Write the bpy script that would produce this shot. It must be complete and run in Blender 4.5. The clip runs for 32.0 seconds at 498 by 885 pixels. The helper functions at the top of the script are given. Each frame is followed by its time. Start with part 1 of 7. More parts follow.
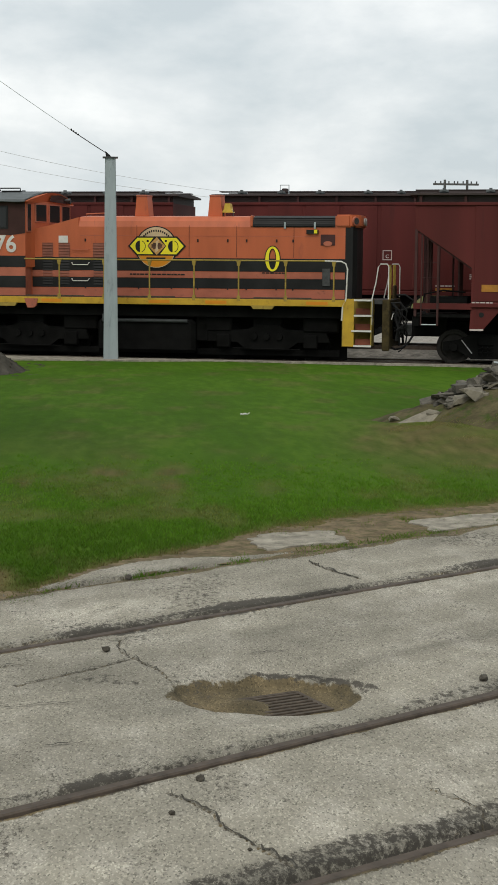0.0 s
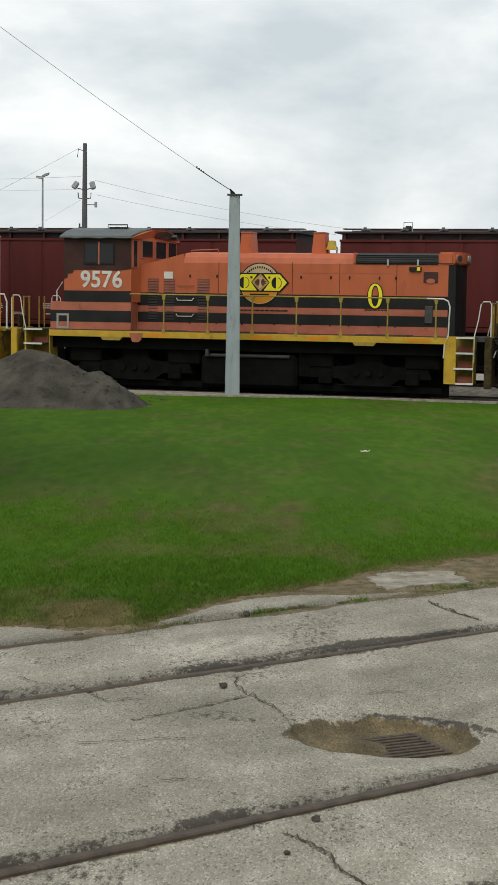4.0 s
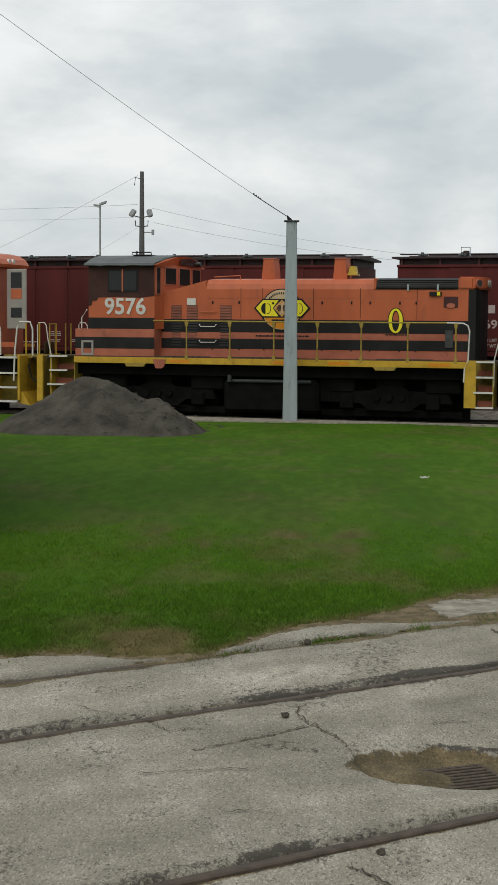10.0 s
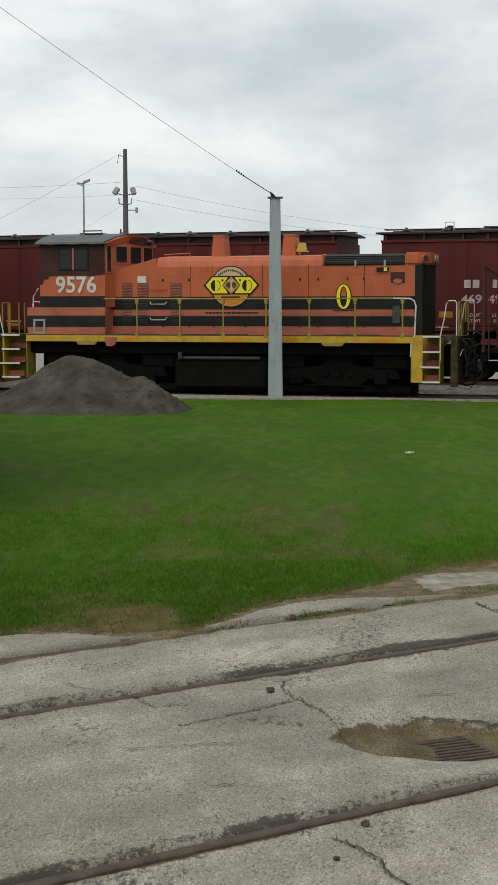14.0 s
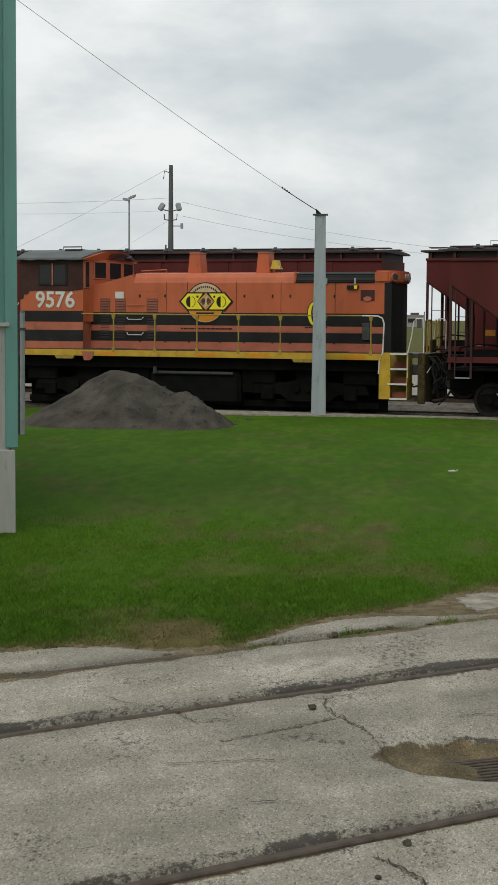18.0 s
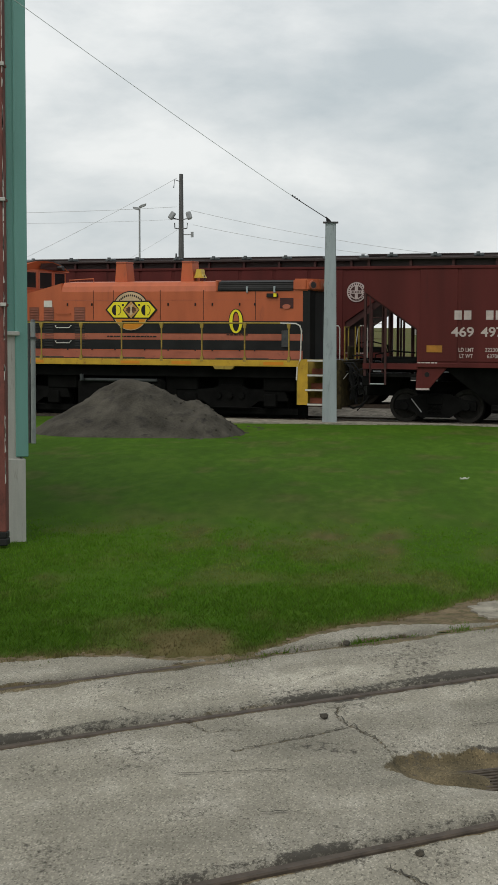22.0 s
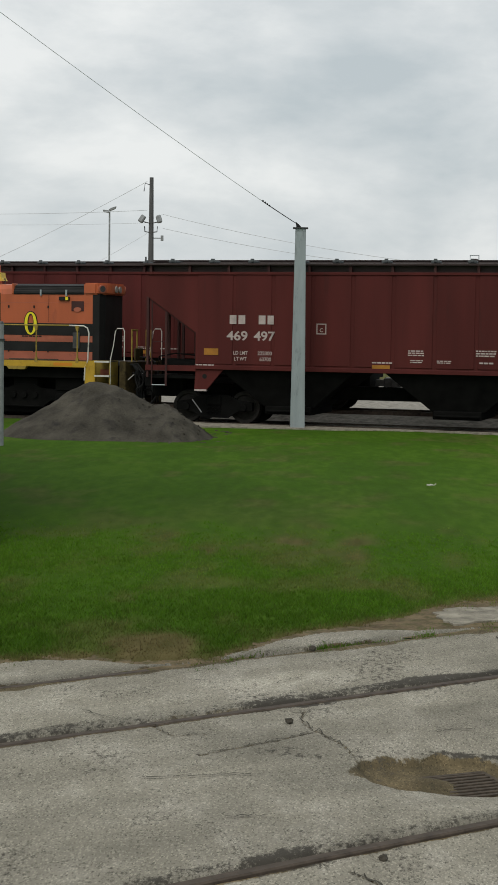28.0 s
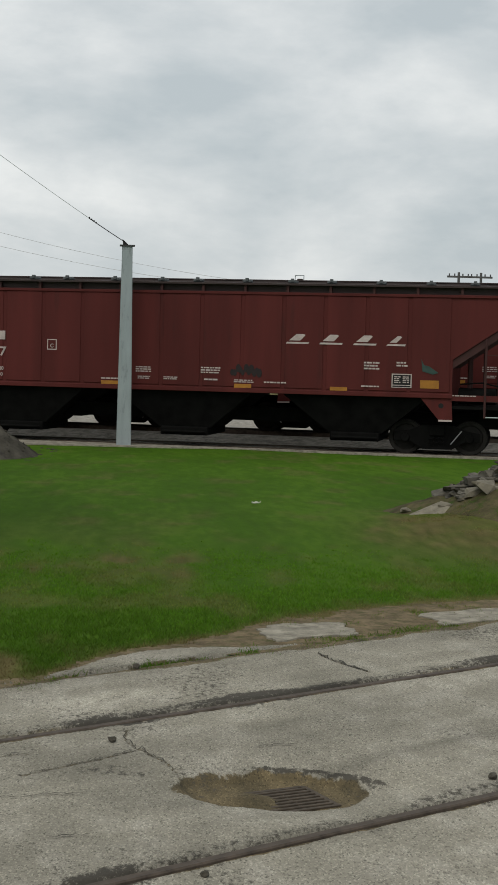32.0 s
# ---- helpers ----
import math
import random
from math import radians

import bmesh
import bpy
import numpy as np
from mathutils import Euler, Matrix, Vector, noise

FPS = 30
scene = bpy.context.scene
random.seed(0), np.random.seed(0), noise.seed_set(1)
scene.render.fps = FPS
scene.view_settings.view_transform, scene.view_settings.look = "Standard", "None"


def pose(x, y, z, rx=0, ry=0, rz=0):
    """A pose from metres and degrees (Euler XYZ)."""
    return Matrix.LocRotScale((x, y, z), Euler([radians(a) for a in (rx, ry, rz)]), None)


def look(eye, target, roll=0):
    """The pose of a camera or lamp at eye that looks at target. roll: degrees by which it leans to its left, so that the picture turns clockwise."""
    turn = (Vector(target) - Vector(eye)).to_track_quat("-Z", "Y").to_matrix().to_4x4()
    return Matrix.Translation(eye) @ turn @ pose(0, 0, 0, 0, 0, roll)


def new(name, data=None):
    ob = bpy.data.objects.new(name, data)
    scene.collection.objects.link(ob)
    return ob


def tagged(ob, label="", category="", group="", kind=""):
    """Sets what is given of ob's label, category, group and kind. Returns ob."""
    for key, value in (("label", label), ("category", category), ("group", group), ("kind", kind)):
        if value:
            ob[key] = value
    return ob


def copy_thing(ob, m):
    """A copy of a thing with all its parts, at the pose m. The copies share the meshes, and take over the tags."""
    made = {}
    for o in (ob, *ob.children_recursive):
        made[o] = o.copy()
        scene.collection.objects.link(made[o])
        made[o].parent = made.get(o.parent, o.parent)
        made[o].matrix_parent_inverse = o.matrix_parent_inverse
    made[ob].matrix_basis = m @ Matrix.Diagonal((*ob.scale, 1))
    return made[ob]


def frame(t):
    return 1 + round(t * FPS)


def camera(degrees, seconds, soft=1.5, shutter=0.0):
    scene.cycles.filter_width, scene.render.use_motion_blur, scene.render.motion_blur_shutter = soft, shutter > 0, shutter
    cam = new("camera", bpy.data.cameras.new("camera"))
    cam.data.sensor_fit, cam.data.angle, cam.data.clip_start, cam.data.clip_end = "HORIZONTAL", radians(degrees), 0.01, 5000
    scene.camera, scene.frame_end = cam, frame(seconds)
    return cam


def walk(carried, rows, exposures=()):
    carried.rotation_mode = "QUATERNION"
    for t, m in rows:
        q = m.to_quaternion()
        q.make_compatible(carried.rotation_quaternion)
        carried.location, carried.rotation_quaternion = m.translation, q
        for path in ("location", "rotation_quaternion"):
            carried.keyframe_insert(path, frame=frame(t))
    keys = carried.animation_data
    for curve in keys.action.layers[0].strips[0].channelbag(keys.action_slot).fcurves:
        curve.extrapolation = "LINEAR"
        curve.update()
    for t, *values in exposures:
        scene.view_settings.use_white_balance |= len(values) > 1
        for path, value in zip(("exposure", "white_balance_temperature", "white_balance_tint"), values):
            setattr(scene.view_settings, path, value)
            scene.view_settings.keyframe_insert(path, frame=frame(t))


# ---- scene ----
DEEP = 1.25  # the plan is drawn with its depth at four fifths
cam = camera(18.222, 32.0, soft=1.0)
PATH = [
    (0, (0.015, -0.043, 2.584), (0.543, 6.109, 1.870), 0.44),
    (0.5, (0.024, 0.005, 2.562), (0.212, 6.188, 1.857), -0.34),
    (1, (0.037, -0.004, 2.570), (0.171, 6.176, 1.836), -0.51),
    (1.5, (0.036, -0.003, 2.572), (0.169, 6.180, 1.855), -0.27),
    (2, (0.040, -0.021, 2.582), (0.200, 6.168, 1.900), -0.01),
    (2.5, (0.031, -0.031, 2.591), (0.175, 6.166, 1.959), 0.07),
    (3, (0.032, -0.034, 2.594), (0.132, 6.166, 1.974), 0.10),
    (3.5, (0.021, -0.046, 2.597), (0.100, 6.159, 1.997), 0.58),
    (5.5, (-0.005, 0.003, 2.580), (-0.008, 6.215, 2.035), 0.90),
    (6, (-0.001, 0.003, 2.583), (-0.022, 6.212, 2.016), 0.75),
    (6.5, (-0.007, -0.018, 2.588), (-0.052, 6.196, 2.049), 0.70),
    (7, (-0.016, -0.031, 2.589), (-0.084, 6.185, 2.073), 1.03),
    (7.5, (-0.022, -0.073, 2.605), (-0.133, 6.144, 2.103), 1.16),
    (8, (-0.033, -0.026, 2.588), (-0.170, 6.192, 2.105), 1.19),
    (8.5, (-0.023, -0.030, 2.591), (-0.180, 6.189, 2.116), 1.01),
    (9, (-0.026, -0.055, 2.597), (-0.202, 6.165, 2.140), 0.90),
    (9.5, (-0.018, 0.011, 2.592), (-0.204, 6.230, 2.128), 0.60),
    (10, (-0.017, 0.024, 2.599), (-0.198, 6.241, 2.122), 0.42),
    (10.5, (-0.002, 0.010, 2.592), (-0.172, 6.225, 2.094), 0.01),
    (11, (0.011, 0.022, 2.588), (-0.153, 6.234, 2.062), -0.40),
    (11.5, (0.011, 0.062, 2.574), (-0.119, 6.269, 2.002), -0.41),
    (12, (0.004, 0.026, 2.589), (-0.159, 6.228, 1.983), -0.43),
    (12.5, (0.011, 0.020, 2.588), (-0.126, 6.220, 1.972), -0.44),
    (13, (0.002, 0.025, 2.583), (-0.137, 6.229, 1.997), -0.19),
    (13.5, (0.013, -0.006, 2.596), (-0.115, 6.201, 2.031), -0.20),
    (15.5, (0.007, 0.024, 2.588), (-0.150, 6.228, 2.009), 0.16),
    (16, (0.002, 0.019, 2.589), (-0.177, 6.225, 2.025), 0.27),
    (16.5, (-0.000, 0.009, 2.592), (-0.189, 6.216, 2.041), 0.51),
    (17, (-0.006, -0.011, 2.599), (-0.214, 6.196, 2.056), 0.62),
    (17.5, (-0.006, -0.010, 2.596), (-0.290, 6.196, 2.084), 0.45),
    (18, (-0.008, -0.021, 2.599), (-0.304, 6.186, 2.096), 0.40),
    (18.5, (-0.013, 0.004, 2.592), (-0.327, 6.210, 2.090), 0.51),
    (19, (0.025, 0.011, 2.601), (-0.329, 6.215, 2.109), 0.18),
    (19.5, (-0.018, -0.014, 2.603), (-0.362, 6.192, 2.114), 0.72),
    (20, (-0.017, 0.014, 2.595), (-0.385, 6.216, 2.110), 0.57),
    (20.5, (-0.013, -0.000, 2.594), (-0.397, 6.204, 2.131), 0.39),
    (21, (-0.008, -0.019, 2.603), (-0.402, 6.186, 2.158), 0.09),
    (21.5, (-0.010, -0.004, 2.599), (-0.402, 6.201, 2.150), 0.12),
    (22, (-0.005, 0.022, 2.593), (-0.346, 6.230, 2.123), 0.17),
    (22.5, (0.006, 0.026, 2.594), (-0.253, 6.235, 2.083), 0.25),
    (23, (0.003, 0.031, 2.588), (-0.247, 6.239, 2.063), 0.37),
    (23.5, (-0.002, -0.003, 2.600), (-0.233, 6.206, 2.073), 0.46),
    (24, (-0.001, 0.000, 2.597), (-0.221, 6.210, 2.078), 0.45),
    (24.5, (-0.000, 0.026, 2.591), (-0.217, 6.235, 2.063), 0.44),
    (25, (0.000, 0.018, 2.595), (-0.205, 6.228, 2.069), 0.48),
    (25.5, (-0.001, 0.016, 2.596), (-0.216, 6.226, 2.069), 0.51),
    (27.5, (-0.006, 0.005, 2.597), (-0.217, 6.221, 2.131), 0.99),
    (28, (-0.007, -0.013, 2.602), (-0.219, 6.205, 2.150), 0.84),
    (28.5, (-0.009, -0.033, 2.608), (-0.219, 6.190, 2.183), 0.89),
    (29, (-0.007, -0.031, 2.609), (-0.239, 6.190, 2.198), 0.91),
    (29.5, (-0.010, -0.004, 2.603), (-0.244, 6.218, 2.189), 0.93),
    (30, (-0.005, 0.025, 2.593), (-0.193, 6.248, 2.168), 0.72),
    (30.5, (-0.003, 0.034, 2.598), (-0.115, 6.261, 2.189), 0.72),
    (31, (0.003, 0.011, 2.599), (0.033, 6.241, 2.210), 0.86),
    (31.5, (0.009, -0.014, 2.588), (0.241, 6.214, 2.237), 1.27),
    (32, (0.013, -0.050, 2.608), (0.493, 6.154, 2.240), 1.40),
]
walk(cam, [(t, look(e, g, r)) for t, e, g, r in PATH],
     exposures=[(0, 0.23), (2, 0.23), (6, 0.23), (8, 0.17), (9, 0.08), (10, 0.03), (11, 0.06), (12, 0.11), (13, 0.11), (16, 0.07), (19, 0.02), (23, 0.0), (28, -0.04), (32, -0.07)])

# light of an overcast day
world = bpy.data.worlds.new("overcast_sky")
scene.world = world
world.use_nodes = True


def build_world():
    nt = world.node_tree
    n, ln = nt.nodes, nt.links
    n.clear()
    out = n.new("ShaderNodeOutputWorld")
    bg = n.new("ShaderNodeBackground")
    sky = n.new("ShaderNodeTexSky")
    sky.sky_type = "NISHITA"
    sky.sun_disc = False
    sky.sun_elevation = radians(52)
    sky.sun_rotation = radians(200)
    sky.dust_density = 4.0
    co = n.new("ShaderNodeTexCoord")
    mp = n.new("ShaderNodeMapping")
    mp.inputs["Scale"].default_value = (1.0, 1.0, 2.3)
    mp.inputs["Location"].default_value = (0.75, 0.3, 0.4)
    ln.new(co.outputs["Generated"], mp.inputs["Vector"])
    cl = n.new("ShaderNodeTexNoise")
    cl.inputs["Scale"].default_value = 5.6
    cl.inputs["Detail"].default_value = 7.0
    cl.inputs["Roughness"].default_value = 0.56
    cl.inputs["Distortion"].default_value = 0.12
    ln.new(mp.outputs[0], cl.inputs["Vector"])
    ramp = n.new("ShaderNodeValToRGB")
    e = ramp.color_ramp.elements
    e[0].position, e[0].color = 0.34, (5.5, 6.1, 6.35, 1)
    e[1].position, e[1].color = 0.66, (9.0, 9.2, 9.1, 1)
    e.new(0.5).color = (7.1, 7.5, 7.6, 1)
    # the cloud thins out a little towards the west
    xyz = n.new("ShaderNodeSeparateXYZ")
    ln.new(co.outputs["Generated"], xyz.inputs[0])
    tilt = n.new("ShaderNodeMath")
    tilt.operation = "MULTIPLY_ADD"
    tilt.inputs[1].default_value = -0.22
    ln.new(xyz.outputs["X"], tilt.inputs[0])
    ln.new(cl.outputs["Fac"], tilt.inputs[2])
    ln.new(tilt.outputs[0], ramp.inputs[0])
    mix = n.new("ShaderNodeMix")
    mix.data_type = "RGBA"
    mix.inputs[0].default_value = 0.92
    ln.new(sky.outputs[0], mix.inputs[6])
    ln.new(ramp.outputs[0], mix.inputs[7])
    ln.new(mix.outputs[2], bg.inputs["Color"])
    bg.inputs["Strength"].default_value = 0.1
    ln.new(bg.outputs[0], out.inputs[0])


build_world()
sun = new("sun", bpy.data.lights.new("sun", "SUN"))
sun.data.energy = 1.0
sun.data.angle = radians(35)
sun.data.color = (1.0, 0.96, 0.88)
sun.matrix_world = look((-10, -20, 40), (0, 10, 0))


# ---- materials ----
def mat(name, base, rough=0.6, metal=0.0, vary=0.25, scale=8.0, bump=0.15, fine=60.0, dark=None, stain=0.0, per=0.0, stretch=(1, 1, 1), spec=0.4):
    """A painted or mineral surface: base colour with stains at a large scale, grain at a fine one, and a light relief."""
    m = bpy.data.materials.new(name)
    m.use_nodes = True
    nt = m.node_tree
    n, ln = nt.nodes, nt.links
    b = n["Principled BSDF"]
    b.inputs["Metallic"].default_value = metal
    b.inputs["Specular IOR Level"].default_value = spec
    co = n.new("ShaderNodeTexCoord")
    mp = n.new("ShaderNodeMapping")
    mp.inputs["Scale"].default_value = stretch
    ln.new(co.outputs["Object"], mp.inputs[0])
    big = n.new("ShaderNodeTexNoise")
    big.inputs["Scale"].default_value, big.inputs["Detail"].default_value = scale, 5.0
    ln.new(mp.outputs[0], big.inputs["Vector"])
    small = n.new("ShaderNodeTexNoise")
    small.inputs["Scale"].default_value, small.inputs["Detail"].default_value = fine, 3.0
    ln.new(co.outputs["Object"], small.inputs["Vector"])
    add = n.new("ShaderNodeMath")
    add.operation = "MULTIPLY_ADD"
    add.inputs[1].default_value = 0.4
    ln.new(small.outputs["Fac"], add.inputs[0])
    ln.new(big.outputs["Fac"], add.inputs[2])
    ramp = n.new("ShaderNodeValToRGB")
    e = ramp.color_ramp.elements
    lo = tuple(c * (1 - vary) for c in base)
    hi = tuple(min(1, c * (1 + vary)) for c in base)
    e[0].position, e[0].color = 0.45, (*lo, 1)
    e[1].position, e[1].color = 0.95, (*hi, 1)
    ln.new(add.outputs[0], ramp.inputs[0])
    col = ramp.outputs[0]
    if dark:
        st = n.new("ShaderNodeTexNoise")
        st.inputs["Scale"].default_value, st.inputs["Detail"].default_value, st.inputs["Roughness"].default_value = scale * 1.7, 8.0, 0.65
        off = n.new("ShaderNodeMapping")
        off.inputs["Location"].default_value = (3.1, 7.7, 1.3)
        off.inputs["Scale"].default_value = stretch
        ln.new(co.outputs["Object"], off.inputs[0])
        ln.new(off.outputs[0], st.inputs["Vector"])
        r2 = n.new("ShaderNodeValToRGB")
        r2.color_ramp.elements[0].position, r2.color_ramp.elements[0].color = 0.68 - stain, (0, 0, 0, 1)
        r2.color_ramp.elements[1].position, r2.color_ramp.elements[1].color = 0.80 - stain * 0.6, (1, 1, 1, 1)
        ln.new(st.outputs["Fac"], r2.inputs[0])
        mx = n.new("ShaderNodeMix")
        mx.data_type = "RGBA"
        ln.new(r2.outputs[0], mx.inputs[0])
        ln.new(col, mx.inputs[6])
        mx.inputs[7].default_value = (*dark, 1)
        col = mx.outputs[2]
    if per:
        inf = n.new("ShaderNodeObjectInfo")
        hs = n.new("ShaderNodeHueSaturation")
        mr = n.new("ShaderNodeMapRange")
        mr.inputs["To Min"].default_value, mr.inputs["To Max"].default_value = 1 - per, 1 + per
        ln.new(inf.outputs["Random"], mr.inputs[0])
        ln.new(mr.outputs[0], hs.inputs["Value"])
        ln.new(col, hs.inputs["Color"])
        col = hs.outputs[0]
    ln.new(col, b.inputs["Base Color"])
    rr = n.new("ShaderNodeMapRange")
    rr.inputs["To Min"].default_value, rr.inputs["To Max"].default_value = max(0.05, rough - 0.12), min(1, rough + 0.12)
    ln.new(small.outputs["Fac"], rr.inputs[0])
    ln.new(rr.outputs[0], b.inputs["Roughness"])
    if bump:
        bp = n.new("ShaderNodeBump")
        bp.inputs["Strength"].default_value, bp.inputs["Distance"].default_value = bump, 0.01
        ln.new(add.outputs[0], bp.inputs["Height"])
        ln.new(bp.outputs[0], b.inputs["Normal"])
    return m


ORANGE = mat("orange_paint", (0.45, 0.107, 0.039), 0.5, vary=0.17, scale=1.3, bump=0.05, dark=(0.30, 0.078, 0.038), stain=0.07, stretch=(1.6, 1, 0.4))
ORANGE_OLD = mat("faded_orange_paint", (0.38, 0.113, 0.064), 0.65, vary=0.2, scale=2.0, bump=0.08, dark=(0.14, 0.06, 0.04), stain=0.08)
BLACK = mat("black_paint", (0.015, 0.015, 0.0145), 0.55, vary=0.4, scale=2.0, bump=0.05, dark=(0.018, 0.016, 0.014), stain=0.05, spec=0.2)
# grime, with the shade beneath the rolling stock put into the near-black
UNDER = mat("grimy_shaded_black", (0.0060, 0.0060, 0.0056), 0.9, vary=0.5, scale=3.0, bump=0.2, dark=(0.010, 0.009, 0.0075), stain=0.07, spec=0.08)
YELLOW = mat("yellow_paint", (0.48, 0.295, 0.022), 0.55, vary=0.2, scale=3.0, bump=0.05, dark=(0.26, 0.12, 0.02), stain=0.11)
YELLOW_OLD = mat("dirty_yellow_paint", (0.30, 0.21, 0.035), 0.65, vary=0.25, scale=4.0, bump=0.08, dark=(0.12, 0.075, 0.02), stain=0.12)
LEMON = mat("lemon_yellow", (0.80, 0.68, 0.02), 0.5, vary=0.06, scale=3.0, bump=0.0)
AMBER = mat("orange_reflector", (0.60, 0.22, 0.01), 0.4, vary=0.08, scale=3.0, bump=0.0)
AMBER_OLD = mat("faded_orange_reflector", (0.36, 0.155, 0.018), 0.6, vary=0.2, scale=5.0, bump=0.0, dark=(0.2, 0.08, 0.02), stain=0.1)
WHITE = mat("white_paint", (0.60, 0.58, 0.53), 0.6, vary=0.14, scale=5.0, bump=0.03, dark=(0.30, 0.26, 0.21), stain=0.08)
WIREGREY = mat("grey_wire", (0.62, 0.64, 0.65), 0.6, vary=0.1, bump=0.0)
RUST = mat("rust_streaks", (0.10, 0.045, 0.025), 0.85, vary=0.5, scale=7.0, bump=0.2, dark=(0.03, 0.018, 0.012), stain=0.1)
EARTH = mat("dark_crack_soil", (0.055, 0.048, 0.036), 0.95, vary=0.4, scale=9.0, bump=0.4)
STENCIL = mat("stencil_white", (0.46, 0.39, 0.365), 0.7, vary=0.2, scale=6.0, bump=0.0, dark=(0.25, 0.15, 0.13), stain=0.05)
CABGREY = mat("soot_stained_cab_paint", (0.052, 0.025, 0.021), 0.7, vary=0.3, scale=2.0, bump=0.06, dark=(0.10, 0.036, 0.024), stain=0.06, spec=0.15)
ROOFGREY = mat("dark_grey_roof_paint", (0.082, 0.092, 0.094), 0.6, vary=0.2, scale=2.0, bump=0.06)
MAROON = mat("brown_red_car_paint", (0.088, 0.0172, 0.0148), 0.7, vary=0.24, scale=0.7, bump=0.05, dark=(0.058, 0.016, 0.014), stain=0.09, per=0.06, stretch=(2.2, 1, 0.25), spec=0.2)
# darker car paint: dirt, and the shade inside the open car ends
MAROON_DK = mat("dirty_shaded_brown_red", (0.05, 0.017, 0.015), 0.75, vary=0.3, scale=2.0, bump=0.1, dark=(0.02, 0.012, 0.01), stain=0.08)
CARROOF = mat("weathered_car_roof", (0.035, 0.022, 0.02), 0.7, vary=0.25, scale=2.0, bump=0.08)
GALV = mat("weathered_grey_steel", (0.33, 0.37, 0.38), 0.5, metal=0.25, vary=0.12, scale=3.0, bump=0.05, dark=(0.19, 0.215, 0.215), stain=0.10, stretch=(2, 2, 0.4))
STEEL = mat("dark_steel", (0.09, 0.09, 0.09), 0.5, metal=0.7, vary=0.3, scale=8.0, bump=0.1)
CHROME = mat("dull_grey_pipe", (0.045, 0.05, 0.05), 0.55, metal=0.2, vary=0.2, scale=8.0, bump=0.05, spec=0.25)
RAIL = mat("rusty_rail_steel", (0.078, 0.060, 0.046), 0.7, metal=0.1, vary=0.4, scale=9.0, bump=0.3, dark=(0.034, 0.025, 0.019), stain=0.1, spec=0.25)
GRATE = mat("cast_iron", (0.080, 0.063, 0.047), 0.75, metal=0.1, vary=0.4, scale=14.0, bump=0.3, dark=(0.035, 0.027, 0.02), stain=0.08, spec=0.2)
GRAVEL = mat("grey_gravel_fines", (0.060, 0.054, 0.043), 0.95, vary=0.55, scale=1.1, bump=1.0, fine=22.0, dark=(0.024, 0.022, 0.021), stain=0.12, stretch=(1.3, 1.3, 0.6), spec=0.1)
BALLAST = mat("crushed_stone", (0.270, 0.250, 0.215), 0.95, vary=0.5, scale=4.0, bump=1.0, fine=14.0, dark=(0.05, 0.046, 0.04), stain=0.10, spec=0.1)
PALE = mat("pale_concrete", (0.275, 0.250, 0.200), 0.9, vary=0.42, scale=6.0, bump=0.9, fine=60.0, dark=(0.13, 0.116, 0.088), stain=0.15, spec=0.15)
RUBBLE = mat("broken_concrete", (0.080, 0.072, 0.056), 0.92, vary=0.45, scale=9.0, bump=0.9, fine=30.0, dark=(0.03, 0.027, 0.022), stain=0.14, per=0.5)
SOIL = mat("brown_soil", (0.158, 0.120, 0.072), 0.95, vary=0.45, scale=5.0, bump=1.0, fine=40.0, dark=(0.066, 0.070, 0.026), stain=0.20, spec=0.1)
# dark ballast: the shade below the train is put into the colour
SHADED_BED = mat("shade_darkened_ballast", (0.075, 0.069, 0.057), 1.0, vary=0.5, scale=3.0, bump=0.9, fine=14.0, dark=(0.02, 0.018, 0.015), stain=0.1, spec=0.0)
MOUND = mat("weedy_soil", (0.080, 0.068, 0.034), 0.95, vary=0.55, scale=3.0, bump=1.0, fine=20.0, dark=(0.035, 0.065, 0.008), stain=0.17, spec=0.1)
SLABPALE = mat("pale_slab_rubble", (0.160, 0.142, 0.105), 0.92, vary=0.35, scale=6.0, bump=0.8, fine=30.0, dark=(0.07, 0.062, 0.048), stain=0.13, per=0.25)
TEAL = mat("teal_sheet_steel", (0.15, 0.33, 0.285), 0.5, vary=0.12, scale=2.0, bump=0.05, dark=(0.11, 0.25, 0.215), stain=0.05, stretch=(2, 2, 0.3))
CREAM = mat("stained_cream_panel", (0.44, 0.43, 0.39), 0.7, vary=0.15, scale=3.0, bump=0.1, dark=(0.25, 0.23, 0.19), stain=0.1, stretch=(3, 3, 0.5))
REDPOST = mat("flaking_red_paint", (0.155, 0.05, 0.038), 0.8, vary=0.4, scale=7.0, bump=0.5, dark=(0.055, 0.028, 0.022), stain=0.14, stretch=(1, 1, 0.35))
WOODGREY = mat("grey_weathered_wood", (0.09, 0.09, 0.088), 0.85, vary=0.25, scale=5.0, bump=0.4, stretch=(4, 4, 0.3))
RUBBER = mat("black_rubber", (0.012, 0.012, 0.012), 0.8, vary=0.3, scale=8.0, bump=0.1)
DOORGREY = mat("light_grey_door_paint", (0.29, 0.265, 0.24), 0.55, vary=0.12, scale=3.0, bump=0.04)
BELL = mat("brass_bell", (0.62, 0.44, 0.07), 0.4, metal=0.5, vary=0.15, scale=8.0, bump=0.05)
GRAFFITI = mat("black_spray_paint", (0.018, 0.012, 0.012), 0.75, vary=0.3, scale=6.0, bump=0.0)
GREENMARK = mat("dark_green_spray_paint", (0.03, 0.06, 0.05), 0.75, vary=0.3, scale=6.0, bump=0.0)
GOLD = mat("faded_gold_lettering", (0.50, 0.27, 0.08), 0.55, vary=0.2, scale=5.0, bump=0.0)
